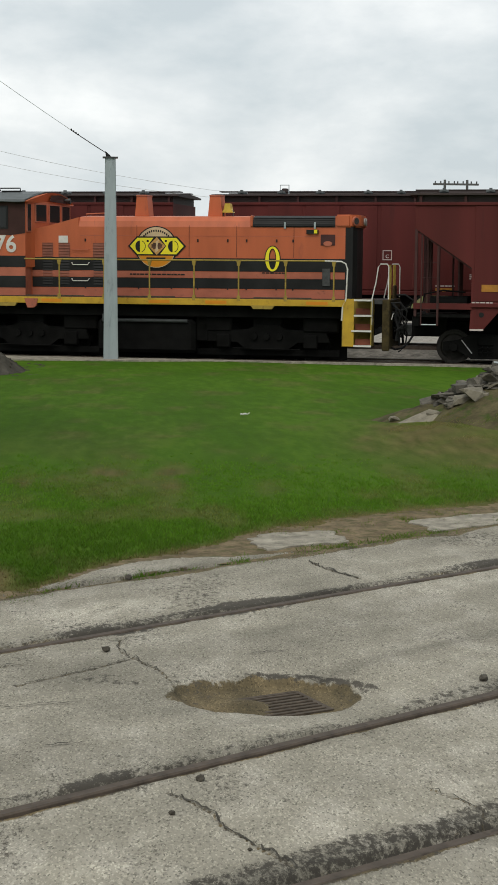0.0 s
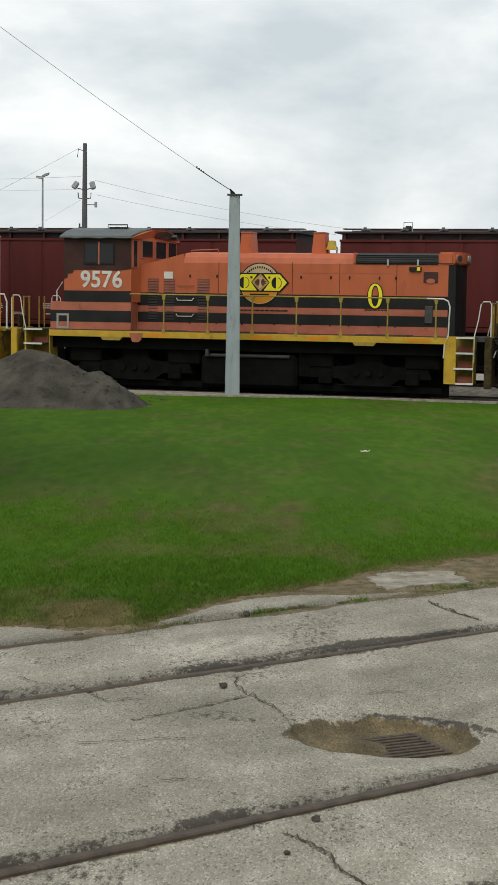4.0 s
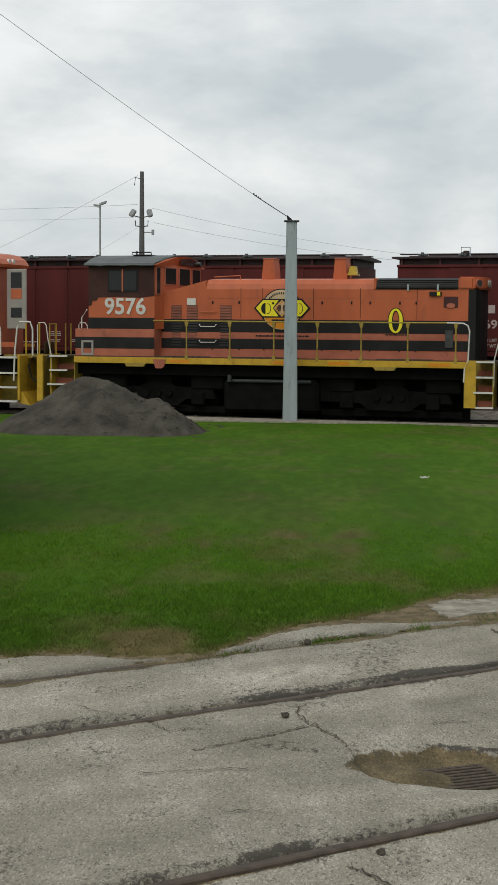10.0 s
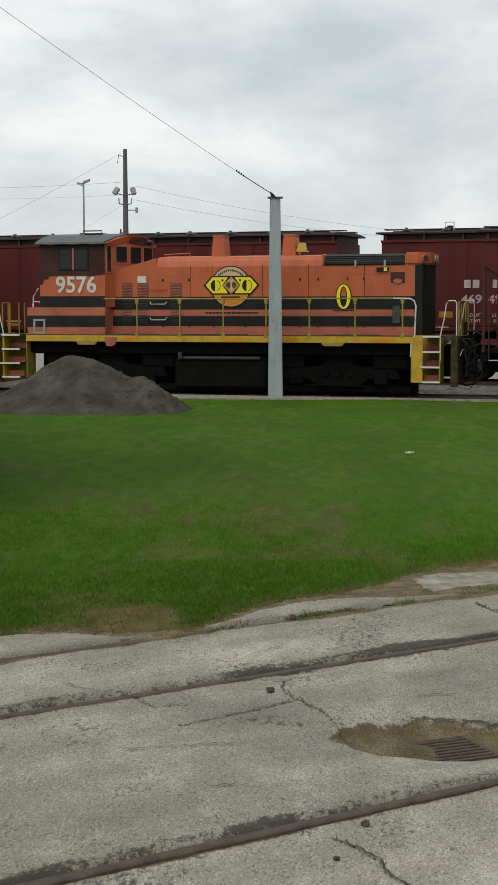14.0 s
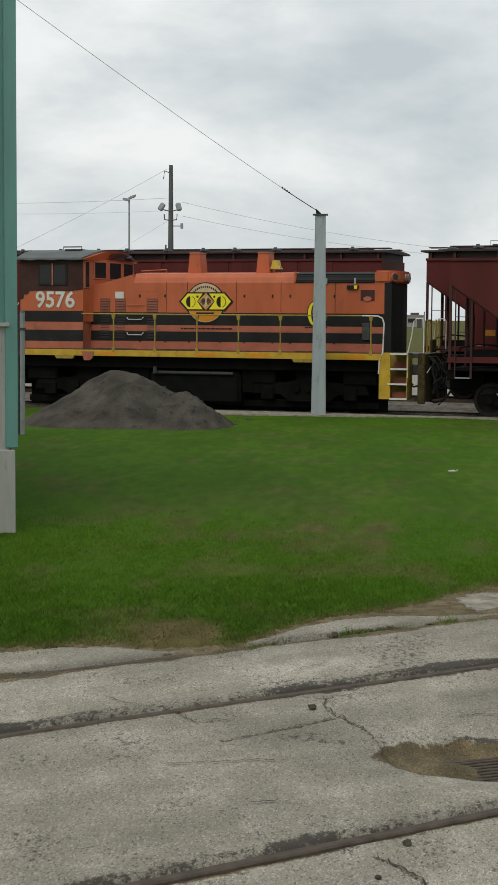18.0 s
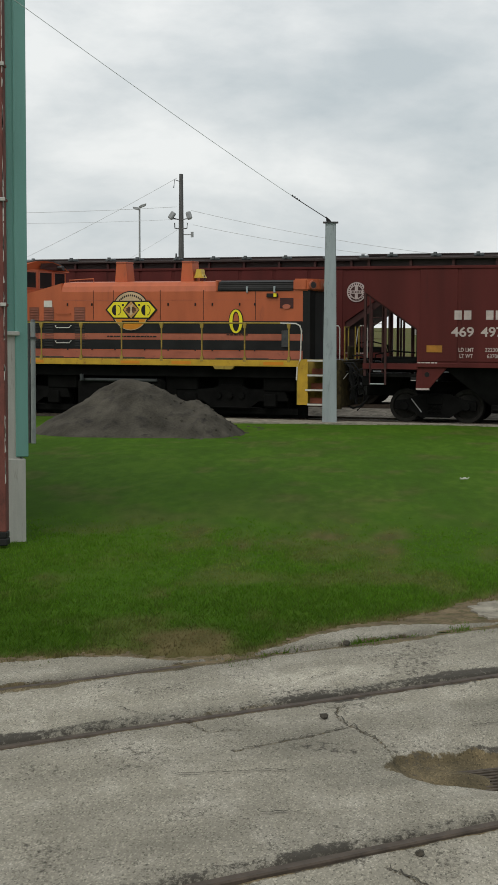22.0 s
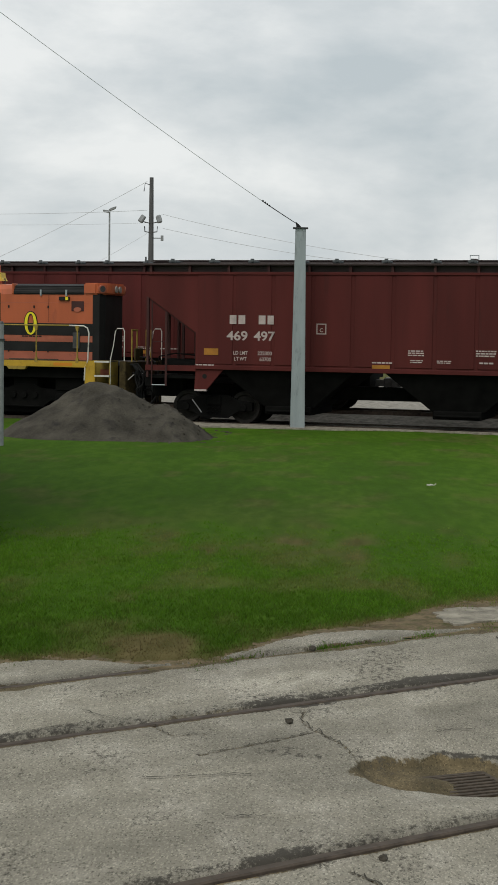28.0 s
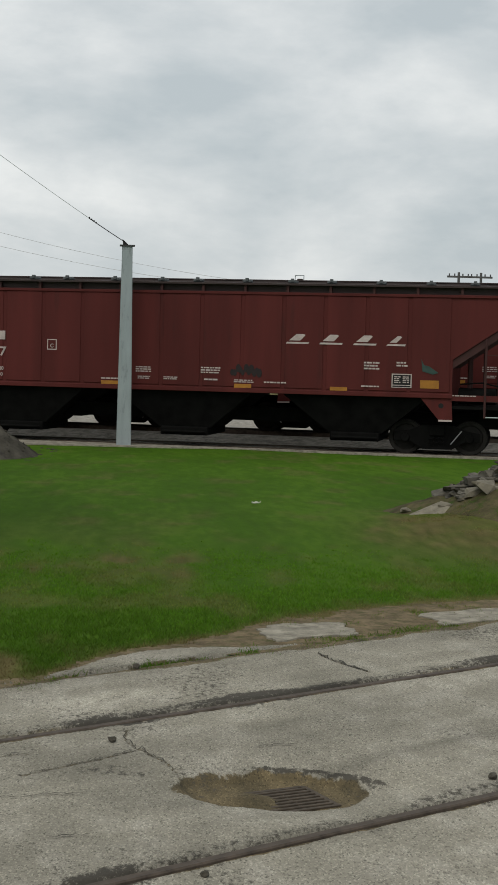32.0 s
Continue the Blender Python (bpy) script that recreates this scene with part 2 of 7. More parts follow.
PALEGOLD = mat("pale_gold_field", (0.55, 0.40, 0.24), 0.6, vary=0.2, scale=4.0, bump=0.0)

LOUVRE = mat("grimy_orange_louvre", (0.20, 0.062, 0.035), 0.65, vary=0.25, scale=4.0, bump=0.05, dark=(0.09, 0.035, 0.024), stain=0.1)
GRIME = mat("grease_caked_yellow", (0.055, 0.040, 0.016), 0.8, vary=0.55, scale=4.0, bump=0.2, dark=(0.014, 0.011, 0.008), stain=0.17, spec=0.15)
WHEELSTEEL = mat("dusty_wheel_steel", (0.021, 0.019, 0.016), 0.7, metal=0.1, vary=0.4, scale=6.0, bump=0.1, dark=(0.010, 0.009, 0.008), stain=0.1, spec=0.2)
LAMPGREY = mat("weathered_lamp_housing", (0.26, 0.27, 0.27), 0.6, vary=0.2, scale=5.0, bump=0.03)


def glass_material():
    m = bpy.data.materials.new("dark_window_glass")
    m.use_nodes = True
    b = m.node_tree.nodes["Principled BSDF"]
    b.inputs["Base Color"].default_value = (0.02, 0.022, 0.022, 1)
    b.inputs["Roughness"].default_value = 0.12
    b.inputs["Specular IOR Level"].default_value = 0.2
    return m


GLASS = glass_material()


# ---- mesh tools ----
def box(bm, x0, x1, y0, y1, z0, z1, bevel=0.0):
    vs = [bm.verts.new(p) for p in ((x0, y0, z0), (x1, y0, z0), (x1, y1, z0), (x0, y1, z0), (x0, y0, z1), (x1, y0, z1), (x1, y1, z1), (x0, y1, z1))]
    fs = [bm.faces.new([vs[i] for i in q]) for q in ((3, 2, 1, 0), (4, 5, 6, 7), (0, 1, 5, 4), (1, 2, 6, 5), (2, 3, 7, 6), (3, 0, 4, 7))]
    if bevel:
        es = list({e for f in fs for e in f.edges})
        bmesh.ops.bevel(bm, geom=es, offset=bevel, segments=1, affect="EDGES")
    return bm


def prism(bm, pts, y0, y1):
    """A polygon in x and z, drawn out along y."""
    a = [bm.verts.new((x, y0, z)) for x, z in pts]
    b = [bm.verts.new((x, y1, z)) for x, z in pts]
    n = len(pts)
    bm.faces.new(a)
    bm.faces.new(b[::-1])
    for i in range(n):
        bm.faces.new((a[(i + 1) % n], a[i], b[i], b[(i + 1) % n]))
    bmesh.ops.recalc_face_normals(bm, faces=bm.faces[:])
    return bm


def prism_x(bm, pts, x0, x1):
    """A polygon in y and z, drawn out along x."""
    a = [bm.verts.new((x0, y, z)) for y, z in pts]
    b = [bm.verts.new((x1, y, z)) for y, z in pts]
    n = len(pts)
    bm.faces.new(a)
    bm.faces.new(b[::-1])
    for i in range(n):
        bm.faces.new((a[(i + 1) % n], a[i], b[i], b[(i + 1) % n]))
    bmesh.ops.recalc_face_normals(bm, faces=bm.faces[:])
    return bm


def prism_z(bm, pts, z0, z1):
    """A polygon in x and y, drawn up along z."""
    a = [bm.verts.new((x, y, z0)) for x, y in pts]
    b = [bm.verts.new((x, y, z1)) for x, y in pts]
    n = len(pts)
    bm.faces.new(a)
    bm.faces.new(b[::-1])
    for i in range(n):
        bm.faces.new((a[(i + 1) % n], a[i], b[i], b[(i + 1) % n]))
    bmesh.ops.recalc_face_normals(bm, faces=bm.faces[:])
    return bm


def rod(bm, pts, r, sides=8, r1=None):
    """A round bar along a line of points; r1: the radius at its end."""
    pts = [Vector(p) for p in pts]
    rings = []
    for i, p in enumerate(pts):
        d = (pts[min(i + 1, len(pts) - 1)] - pts[max(i - 1, 0)]).normalized()
        up = Vector((0, 0, 1)) if abs(d.z) < 0.9 else Vector((1, 0, 0))
        a = d.cross(up).normalized()
        b = a.cross(d)
        k = r if r1 is None else r + (r1 - r) * i / (len(pts) - 1)
        rings.append([bm.verts.new(p + k * (math.cos(2 * math.pi * j / sides) * a + math.sin(2 * math.pi * j / sides) * b)) for j in range(sides)])
    for u, v in zip(rings, rings[1:]):
        for j in range(sides):
            bm.faces.new((u[j], u[(j + 1) % sides], v[(j + 1) % sides], v[j]))
    bm.faces.new(rings[0][::-1])
    bm.faces.new(rings[-1])
    bmesh.ops.recalc_face_normals(bm, faces=bm.faces[:])
    return bm


def lathe_y(bm, profile, cx, cz, sides=28):
    """A disc round an axle along y: profile of (radius, y)."""
    rings = []
    for r, y in profile:
        rings.append([bm.verts.new((cx + r * math.cos(2 * math.pi * j / sides), y, cz + r * math.sin(2 * math.pi * j / sides))) for j in range(sides)])
    for u, v in zip(rings, rings[1:]):
        for j in range(sides):
            bm.faces.new((u[j], u[(j + 1) % sides], v[(j + 1) % sides], v[j]))
    bm.faces.new(rings[0])
    bm.faces.new(rings[-1][::-1])
    bmesh.ops.recalc_face_normals(bm, faces=bm.faces[:])
    return bm


def mesh_of(name, bm, material, smooth=False):
    me = bpy.data.meshes.new(name)
    bm.to_mesh(me)
    bm.free()
    me.materials.append(material)
    if smooth:
        for p in me.polygons:
            p.use_smooth = True
    return me


def part(name, bm, material, parent, label="", smooth=False):
    ob = new(name, mesh_of(name, bm, material, smooth))
    ob.parent = parent
    if label:
        tagged(ob, label)
    return ob


def thing(name, m, label, category, group="", kind=""):
    ob = new(name)
    ob.matrix_basis = m
    return tagged(ob, label, category, group, kind)


def solid(name, bm, material, label, category="", group="", kind="", smooth=False, m=None):
    ob = new(name, mesh_of(name, bm, material, smooth))
    if m is not None:
        ob.matrix_basis = m
    return tagged(ob, label, category, group, kind)


def B(*a, **k):
    return box(bmesh.new(), *a, **k)


def lettering(name, text, size, x, z, y, material, parent, width=None, label="", shear=0.0, rz=0.0, bold=0.012):
    """Letters of the built-in font as a thin mesh, upright on a side that faces -y."""
    cu = bpy.data.curves.new(name, "FONT")
    cu.body, cu.size, cu.extrude, cu.shear = text, size, 0.002, shear
    cu.align_x, cu.align_y = "CENTER", "CENTER"
    cu.offset = bold * size
    tmp = new("letters_draft", cu)
    bpy.context.view_layer.update()
    me = bpy.data.meshes.new_from_object(tmp.evaluated_get(bpy.context.evaluated_depsgraph_get()))
    bpy.data.objects.remove(tmp)
    bpy.data.curves.remove(cu)
    xs = [v.co.x for v in me.vertices]
    k = width / (max(xs) - min(xs)) if width else 1.0
    me.transform(Matrix.Translation((x, y, z)) @ Euler((radians(90), 0, radians(rz))).to_matrix().to_4x4() @ Matrix.Diagonal((k, 1, 1, 1)))
    me.materials.clear()
    me.materials.append(material)
    me.name = name
    ob = new(name, me)
    ob.parent = parent
    if label:
        tagged(ob, label)
    return ob


# ---- plan of the tracks ----
TURN = -16.1
RAIL_Z = -0.12
ALONG = Vector((math.cos(radians(TURN)), math.sin(radians(TURN)), 0))
BEHIND = Vector((-math.sin(radians(TURN)), math.cos(radians(TURN)), 0))


def on_track(u, behind=0.0, z=RAIL_Z):
    """The pose of a thing on the near track (or behind it), u metres along it."""
    p = Vector((0, 44.0, z)) + ALONG * u + BEHIND * behind
    return pose(p.x, p.y, p.z, 0, 0, TURN)


# ---- ground ----
def fbm(x, y, scale, seed, octaves=4):
    """Smooth value noise over arrays."""
    rng = np.random.RandomState(seed)
    tab = rng.rand(256, 256)
    out, amp, tot = np.zeros_like(x), 1.0, 0.0
    for o in range(octaves):
        fx, fy = x * scale * 2**o + 17.3 * o + 500, y * scale * 2**o + 9.1 * o + 500
        ix, iy = np.floor(fx).astype(int), np.floor(fy).astype(int)
        u, v = fx - ix, fy - iy
        u, v = u * u * (3 - 2 * u), v * v * (3 - 2 * v)
        a, b = tab[ix % 256, iy % 256], tab[(ix + 1) % 256, iy % 256]
        c, d = tab[ix % 256, (iy + 1) % 256], tab[(ix + 1) % 256, (iy + 1) % 256]
        out += amp * (a * (1 - u) * (1 - v) + b * u * (1 - v) + c * (1 - u) * v + d * u * v)
        tot += amp
        amp *= 0.5
    return out / tot


def steps(v, lo, hi):
    k = np.clip((v - lo) / (hi - lo), 0, 1)
    return k * k * (3 - 2 * k)


EDGE_X = (-30, -6, -2.6, -2.0, -1.6, -1.3, -1.0, -0.66, -0.45, -0.18, 0.15, 0.6, 1.0, 1.4, 1.95, 2.5, 3.15, 4.2, 6.0, 30)
EDGE_Y = (6.0, 8.7, 9.4, 9.62, 9.64, 9.54, 9.58, 9.75, 10.05, 10.43, 10.74, 11.05, 11.32, 11.86, 12.2, 12.45, 12.8, 13.2, 14.1, 26.0)
SLAB_X = (-30, -6, -2.6, -2.0, -1.6, -1.3, -1.0, -0.66, -0.45, -0.18, 0.15, 0.6, 1.0, 1.7, 2.85, 3.45, 6.0, 30)
SLAB_Y = (6.0, 8.6, 9.34, 9.55, 9.58, 9.48, 9.52, 9.68, 9.95, 10.3, 10.55, 10.72, 10.75, 10.98, 11.62, 11.95, 13.3, 25.0)
RAIL_LINES = {"C": (5.92, 0.535), "B": (8.53, 0.54), "D": (4.55, 0.466), "A": (9.95, 0.555)}


def grass_edge(x):
    return np.interp(x, EDGE_X, EDGE_Y)


BARE = ((-1.5, 11.8, 0.28, 0.7, 0.8), (-1.0, 14.6, 0.4, 0.6, 0.6), (-1.7, 15.6, 0.45, 0.7, 0.6), (0.72, 15.5, 0.3, 0.6, 0.7), (-0.1, 15.4, 0.3, 0.6, 0.5), (0.5, 14.1, 0.3, 0.5, 0.4), (-2.6, 13.8, 0.5, 0.6, 0.3))


def dryness_and_haze(x, y):
    """How dry and brown the turf is, 0 to 1, with distance haze mixed in."""
    d = 1.7 * np.exp(-(((x + 1.2) / 0.36) ** 2 + ((y - 10.1) / 0.5) ** 2) ** 2)
    for cx, cy, rx, ry, k in BARE:
        d += k * np.exp(-(((x - cx) / rx) ** 2 + ((y - cy) / ry) ** 2)) * steps(fbm(x, y * 0.5, 3.5, 8), 0.35, 0.65)
    d += 0.9 * np.exp(-(((x - 4.6) / 1.1) ** 2 + ((y - 17.6) / 2.0) ** 2))
    d += 0.9 * np.exp(-((y - grass_edge(x)) / 0.22) ** 2)
    d += 0.32 * steps(fbm(x, y * 0.5, 0.55, 4), 0.52, 0.72) * np.exp(-((y - 14.5) / 4.5) ** 2)
    d += 0.35 * steps(fbm(x, y * 0.6, 1.7, 5), 0.55, 0.75)
    # haze over the far field, painted as paler turf
    d += 0.8 * steps(y, 50, 70)
    return np.clip(d * (0.55 + 0.9 * fbm(x, y, 3.0, 6)), 0, 1)


def turf_height(x, y):
    z = -0.02 - 0.10 * steps(y, 18, 34) + 0.06 * (fbm(x, y, 0.35, 7) - 0.5)
    z += 0.20 * np.exp(-(((x - 5.4) / 1.5) ** 2 + ((y - 18.6) / 1.6) ** 2))
    z -= 0.25 * steps(0.225 * x + 0.974 * (y - 35.2), -0.55, -0.15)
    return z - 0.35 * steps(grass_edge(x) - y, 0.10, 0.45)


def mound_height(x, y):
    """The soil mound under the broken concrete."""
    d = np.hypot((x - 7.1) / 2.7, (y - 19.5) / 2.6)
    z = 1.35 * np.clip(1 - d ** 1.1, 0, None)
    d2 = np.hypot((x - 5.0) / 1.1, (y - 19.6) / 1.1)
    z = np.maximum(z, 0.42 * np.clip(1 - d2 ** 1.3, 0, None))
    return z + 0.12 * (fbm(x, y, 1.8, 95) - 0.5) + 0.05 * (fbm(x, y, 7.0, 96) - 0.5) - 0.08


def sheet(name, xs, ys, height, material, attributes, keep=None):
    """A height field over the lines xs and ys, with float attributes."""
    gx, gy = np.meshgrid(xs, ys)
    gz = height(gx, gy)
    nx, ny = len(xs), len(ys)
    co = np.stack([gx, gy, gz], -1).reshape(-1, 3)
    deep = co * (1, DEEP, 1)
    i = np.arange((ny - 1) * nx).reshape(ny - 1, nx)[:, :-1].ravel()
    quads = np.stack([i, i + 1, i + 1 + nx, i + nx], 1)
    if keep is not None:
        mid = co[quads].mean(1)
        quads = quads[keep(mid[:, 0], mid[:, 1])]
    me = bpy.data.meshes.new(name)
    me.vertices.add(len(co))
    me.vertices.foreach_set("co", deep.ravel())
    me.loops.add(quads.size)
    me.loops.foreach_set("vertex_index", quads.ravel())
    me.polygons.add(len(quads))
    me.polygons.foreach_set("loop_start", np.arange(0, quads.size, 4))
    me.update(calc_edges=True)
    for key, fn in attributes.items():
        at = me.attributes.new(key, "FLOAT", "POINT")
        at.data.foreach_set("value", fn(co[:, 0], co[:, 1]).astype(np.float32))
    me.shade_smooth()
    me.materials.append(material)
    return new(name, me)


def ground_material(name, stops, attribute, other, fine=30.0, bump=0.6, big=1.2, rough=0.95, speck=None, ragged=0.0, edge=(0.0, 1.0), grain=6.0, stretch=1.0, tone="", chips="", spec=0.2):
    """Colour stops over layered noise, mixed towards another colour by an attribute."""
    m = bpy.data.materials.new(name)
    m.use_nodes = True
    nt = m.node_tree
    n, ln = nt.nodes, nt.links
    b = n["Principled BSDF"]
    b.inputs["Roughness"].default_value = rough
    b.inputs["Specular IOR Level"].default_value = spec
    tc = n.new("ShaderNodeTexCoord")
    co = n.new("ShaderNodeMapping")
    co.inputs["Scale"].default_value = (1.0, stretch, 1.0)
    ln.new(tc.outputs["Object"], co.inputs[0])
    layers = []
    for s, d in ((big, 4.0), (fine, 4.0), (fine * grain, 3.0)):
        t = n.new("ShaderNodeTexNoise")
        t.inputs["Scale"].default_value, t.inputs["Detail"].default_value, t.inputs["Roughness"].default_value = s, d, 0.6
        ln.new(co.outputs[0], t.inputs["Vector"])
        layers.append(t)
    sm = n.new("ShaderNodeMath")
    sm.operation = "MULTIPLY_ADD"
    sm.inputs[1].default_value = 0.7
    ln.new(layers[1].outputs["Fac"], sm.inputs[0])
    ln.new(layers[0].outputs["Fac"], sm.inputs[2])
    ramp = n.new("ShaderNodeValToRGB")
    ramp.color_ramp.elements[0].position, ramp.color_ramp.elements[0].color = stops[0][0], (*stops[0][1], 1)
    ramp.color_ramp.elements[1].position, ramp.color_ramp.elements[1].color = stops[-1][0], (*stops[-1][1], 1)
    for p, c in stops[1:-1]:
        ramp.color_ramp.elements.new(p).color = (*c, 1)
    ln.new(sm.outputs[0], ramp.inputs[0])
    at = n.new("ShaderNodeAttribute")
    at.attribute_name = attribute
    mx = n.new("ShaderNodeMix")
    mx.data_type = "RGBA"
    rag = n.new("ShaderNodeMath")
    rag.operation = "MULTIPLY_ADD"
    rag.inputs[1].default_value = ragged
    ln.new(layers[2].outputs["Fac"], rag.inputs[0])
    ln.new(at.outputs["Fac"], rag.inputs[2])
    cut = n.new("ShaderNodeMapRange")
    cut.inputs["From Min"].default_value, cut.inputs["From Max"].default_value = 0.5 * ragged + edge[0], 0.5 * ragged + edge[1]
    ln.new(rag.outputs[0], cut.inputs[0])
    ln.new(cut.outputs[0], mx.inputs[0])
    ln.new(ramp.outputs[0], mx.inputs[6])
    r2 = n.new("ShaderNodeValToRGB")
    r2.color_ramp.elements[0].position, r2.color_ramp.elements[0].color = 0.3, (*other[0], 1)
    r2.color_ramp.elements[1].position, r2.color_ramp.elements[1].color = 0.7, (*other[1], 1)
    ln.new(layers[1].outputs["Fac"], r2.inputs[0])
    ln.new(r2.outputs[0], mx.inputs[7])
    col = mx.outputs[2]
    if speck:
        vo = n.new("ShaderNodeTexVoronoi")
        vo.inputs["Scale"].default_value = speck[0]
        ln.new(co.outputs[0], vo.inputs["Vector"])
        sr = n.new("ShaderNodeValToRGB")
        sr.color_ramp.elements[0].position, sr.color_ramp.elements[0].color = 0.0, (speck[1], speck[1], speck[1], 1)
        sr.color_ramp.elements[1].position, sr.color_ramp.elements[1].color = 0.85, (speck[2], speck[2], speck[2], 1)
        for p, v in ((0.16, 0.68), (0.26, 0.95), (0.68, 1.06)):
            sr.color_ramp.elements.new(p).color = (v, v, v, 1)
        bw = n.new("ShaderNodeRGBToBW")
        ln.new(vo.outputs["Color"], bw.inputs[0])
        ln.new(bw.outputs[0], sr.inputs[0])
        mu = n.new("ShaderNodeMix")
        mu.data_type, mu.blend_type = "RGBA", "MULTIPLY"
        mu.inputs[0].default_value = 1.0
        ln.new(col, mu.inputs[6])
        ln.new(sr.outputs[0], mu.inputs[7])
        col = mu.outputs[2]
    if chips:
        # worn edges: dark pits and chips that grow together where the attribute is high
        ca = n.new("ShaderNodeAttribute")
        ca.attribute_name = chips
        cn = n.new("ShaderNodeTexNoise")
        cn.inputs["Scale"].default_value, cn.inputs["Detail"].default_value, cn.inputs["Roughness"].default_value = 22.0, 9.0, 0.80
        ln.new(co.outputs[0], cn.inputs["Vector"])
        cs = n.new("ShaderNodeMath")
        ln.new(cn.outputs["Fac"], cs.inputs[0])
        ln.new(ca.outputs["Fac"], cs.inputs[1])
        cm = n.new("ShaderNodeMapRange")
        cm.inputs["From Min"].default_value, cm.inputs["From Max"].default_value = 0.77, 0.87
        ln.new(cs.outputs[0], cm.inputs[0])
        cx = n.new("ShaderNodeMix")
        cx.data_type = "RGBA"
        ln.new(cm.outputs[0], cx.inputs[0])
        ln.new(col, cx.inputs[6])
        cx.inputs[7].default_value = (0.072, 0.064, 0.052, 1)
        col = cx.outputs[2]
        # scattered small pits where the paste has come away
        pn = n.new("ShaderNodeTexNoise")
        pn.inputs["Scale"].default_value, pn.inputs["Detail"].default_value, pn.inputs["Roughness"].default_value = 30.0, 6.0, 0.78
        ln.new(co.outputs[0], pn.inputs["Vector"])
        pw = n.new("ShaderNodeTexNoise")
        pw.inputs["Scale"].default_value, pw.inputs["Detail"].default_value = 2.2, 3.0
        ln.new(co.outputs[0], pw.inputs["Vector"])
        both = n.new("ShaderNodeMath")
        both.operation = "MULTIPLY_ADD"
        both.inputs[1].default_value = 0.45
        ln.new(pw.outputs["Fac"], both.inputs[0])
        ln.new(pn.outputs["Fac"], both.inputs[2])
        near = n.new("ShaderNodeMapRange")
        near.inputs["From Min"].default_value, near.inputs["From Max"].default_value = 0.845, 0.90
        ln.new(both.outputs[0], near.inputs[0])
        half = n.new("ShaderNodeMath")
        half.operation = "MULTIPLY"
        half.inputs[1].default_value = 0.75
        ln.new(near.outputs[0], half.inputs[0])
        px = n.new("ShaderNodeMix")
        px.data_type = "RGBA"
        ln.new(half.outputs[0], px.inputs[0])
        ln.new(col, px.inputs[6])
        px.inputs[7].default_value = (0.07, 0.062, 0.05, 1)
        col = px.outputs[2]
    if tone:
        ta = n.new("ShaderNodeAttribute")
        ta.attribute_name = tone
        mu = n.new("ShaderNodeMix")
        mu.data_type, mu.blend_type = "RGBA", "MULTIPLY"
        mu.inputs[0].default_value = 1.0
        ln.new(col, mu.inputs[6])
        ln.new(ta.outputs["Fac"], mu.inputs[7])
        col = mu.outputs[2]
    ln.new(col, b.inputs["Base Color"])
    bp = n.new("ShaderNodeBump")
    bp.inputs["Strength"].default_value, bp.inputs["Distance"].default_value = bump, 0.02
    hs = n.new("ShaderNodeMath")
    hs.operation = "MULTIPLY_ADD"
    hs.inputs[1].default_value = 0.5
    ln.new(layers[2].outputs["Fac"], hs.inputs[0])
    ln.new(layers[1].outputs["Fac"], hs.inputs[2])
    ln.new(hs.outputs[0], bp.inputs["Height"])
    ln.new(bp.outputs[0], b.inputs["Normal"])
    return m


TURF = ground_material("turf", ((0.55, (0.035, 0.078, 0.005)), (0.85, (0.047, 0.104, 0.006)), (1.1, (0.061, 0.124, 0.008))),
                       "dry", ((0.065, 0.062, 0.018), (0.135, 0.108, 0.046)), fine=5.0, bump=0.9, big=0.45, grain=7.0, stretch=0.28, spec=0.06)
CONCRETE = ground_material("old_concrete", ((0.5, (0.200, 0.184, 0.145)), (0.85, (0.255, 0.235, 0.189)), (1.15, (0.318, 0.294, 0.243))),
                           "dirt", ((0.058, 0.048, 0.028), (0.185, 0.142, 0.078)), fine=3.4, bump=0.9, big=1.1, speck=(115.0, 0.40, 1.45), ragged=0.9, edge=(0.28, 0.52), grain=14.0, stretch=0.55, tone="wear_shade", chips="chips")


def lines(*spans):
    return np.unique(np.concatenate([np.linspace(a, b, k) for a, b, k in spans]).round(4))


ground = sheet("ground", lines((-900, -60, 12), (-60, -12, 25), (-12, 14, 175), (14, 60, 25), (60, 900, 12)),
               lines((-60, 8, 35), (8, 34.5, 180), (34.5, 70, 36), (70, 1500, 30)), turf_height, TURF, {"dry": dryness_and_haze})
tagged(ground, "mown green grass with dry brown patches", "grass", kind="structure")

CRACKS = (((0.27, 5.87), (0.36, 5.76), (0.47, 5.63), (0.50, 5.50), (0.56, 5.40), (0.67, 5.25), (0.78, 5.08)),
          ((-0.6, 7.45), (-0.27, 7.67), (0.0, 7.86), (0.13, 7.98), (0.22, 7.83), (0.30, 7.72), (0.35, 7.59)),
          ((1.69, 10.59), (1.80, 10.3), (1.89, 10.16), (2.02, 9.98)),
          ((0.05, 8.4), (0.02, 8.2), (0.1, 7.98)), ((1.55, 5.85), (1.75, 5.6), (1.7, 5.35)),
          ((-0.95, 8.0), (-0.8, 7.8), (-0.55, 7.85)))


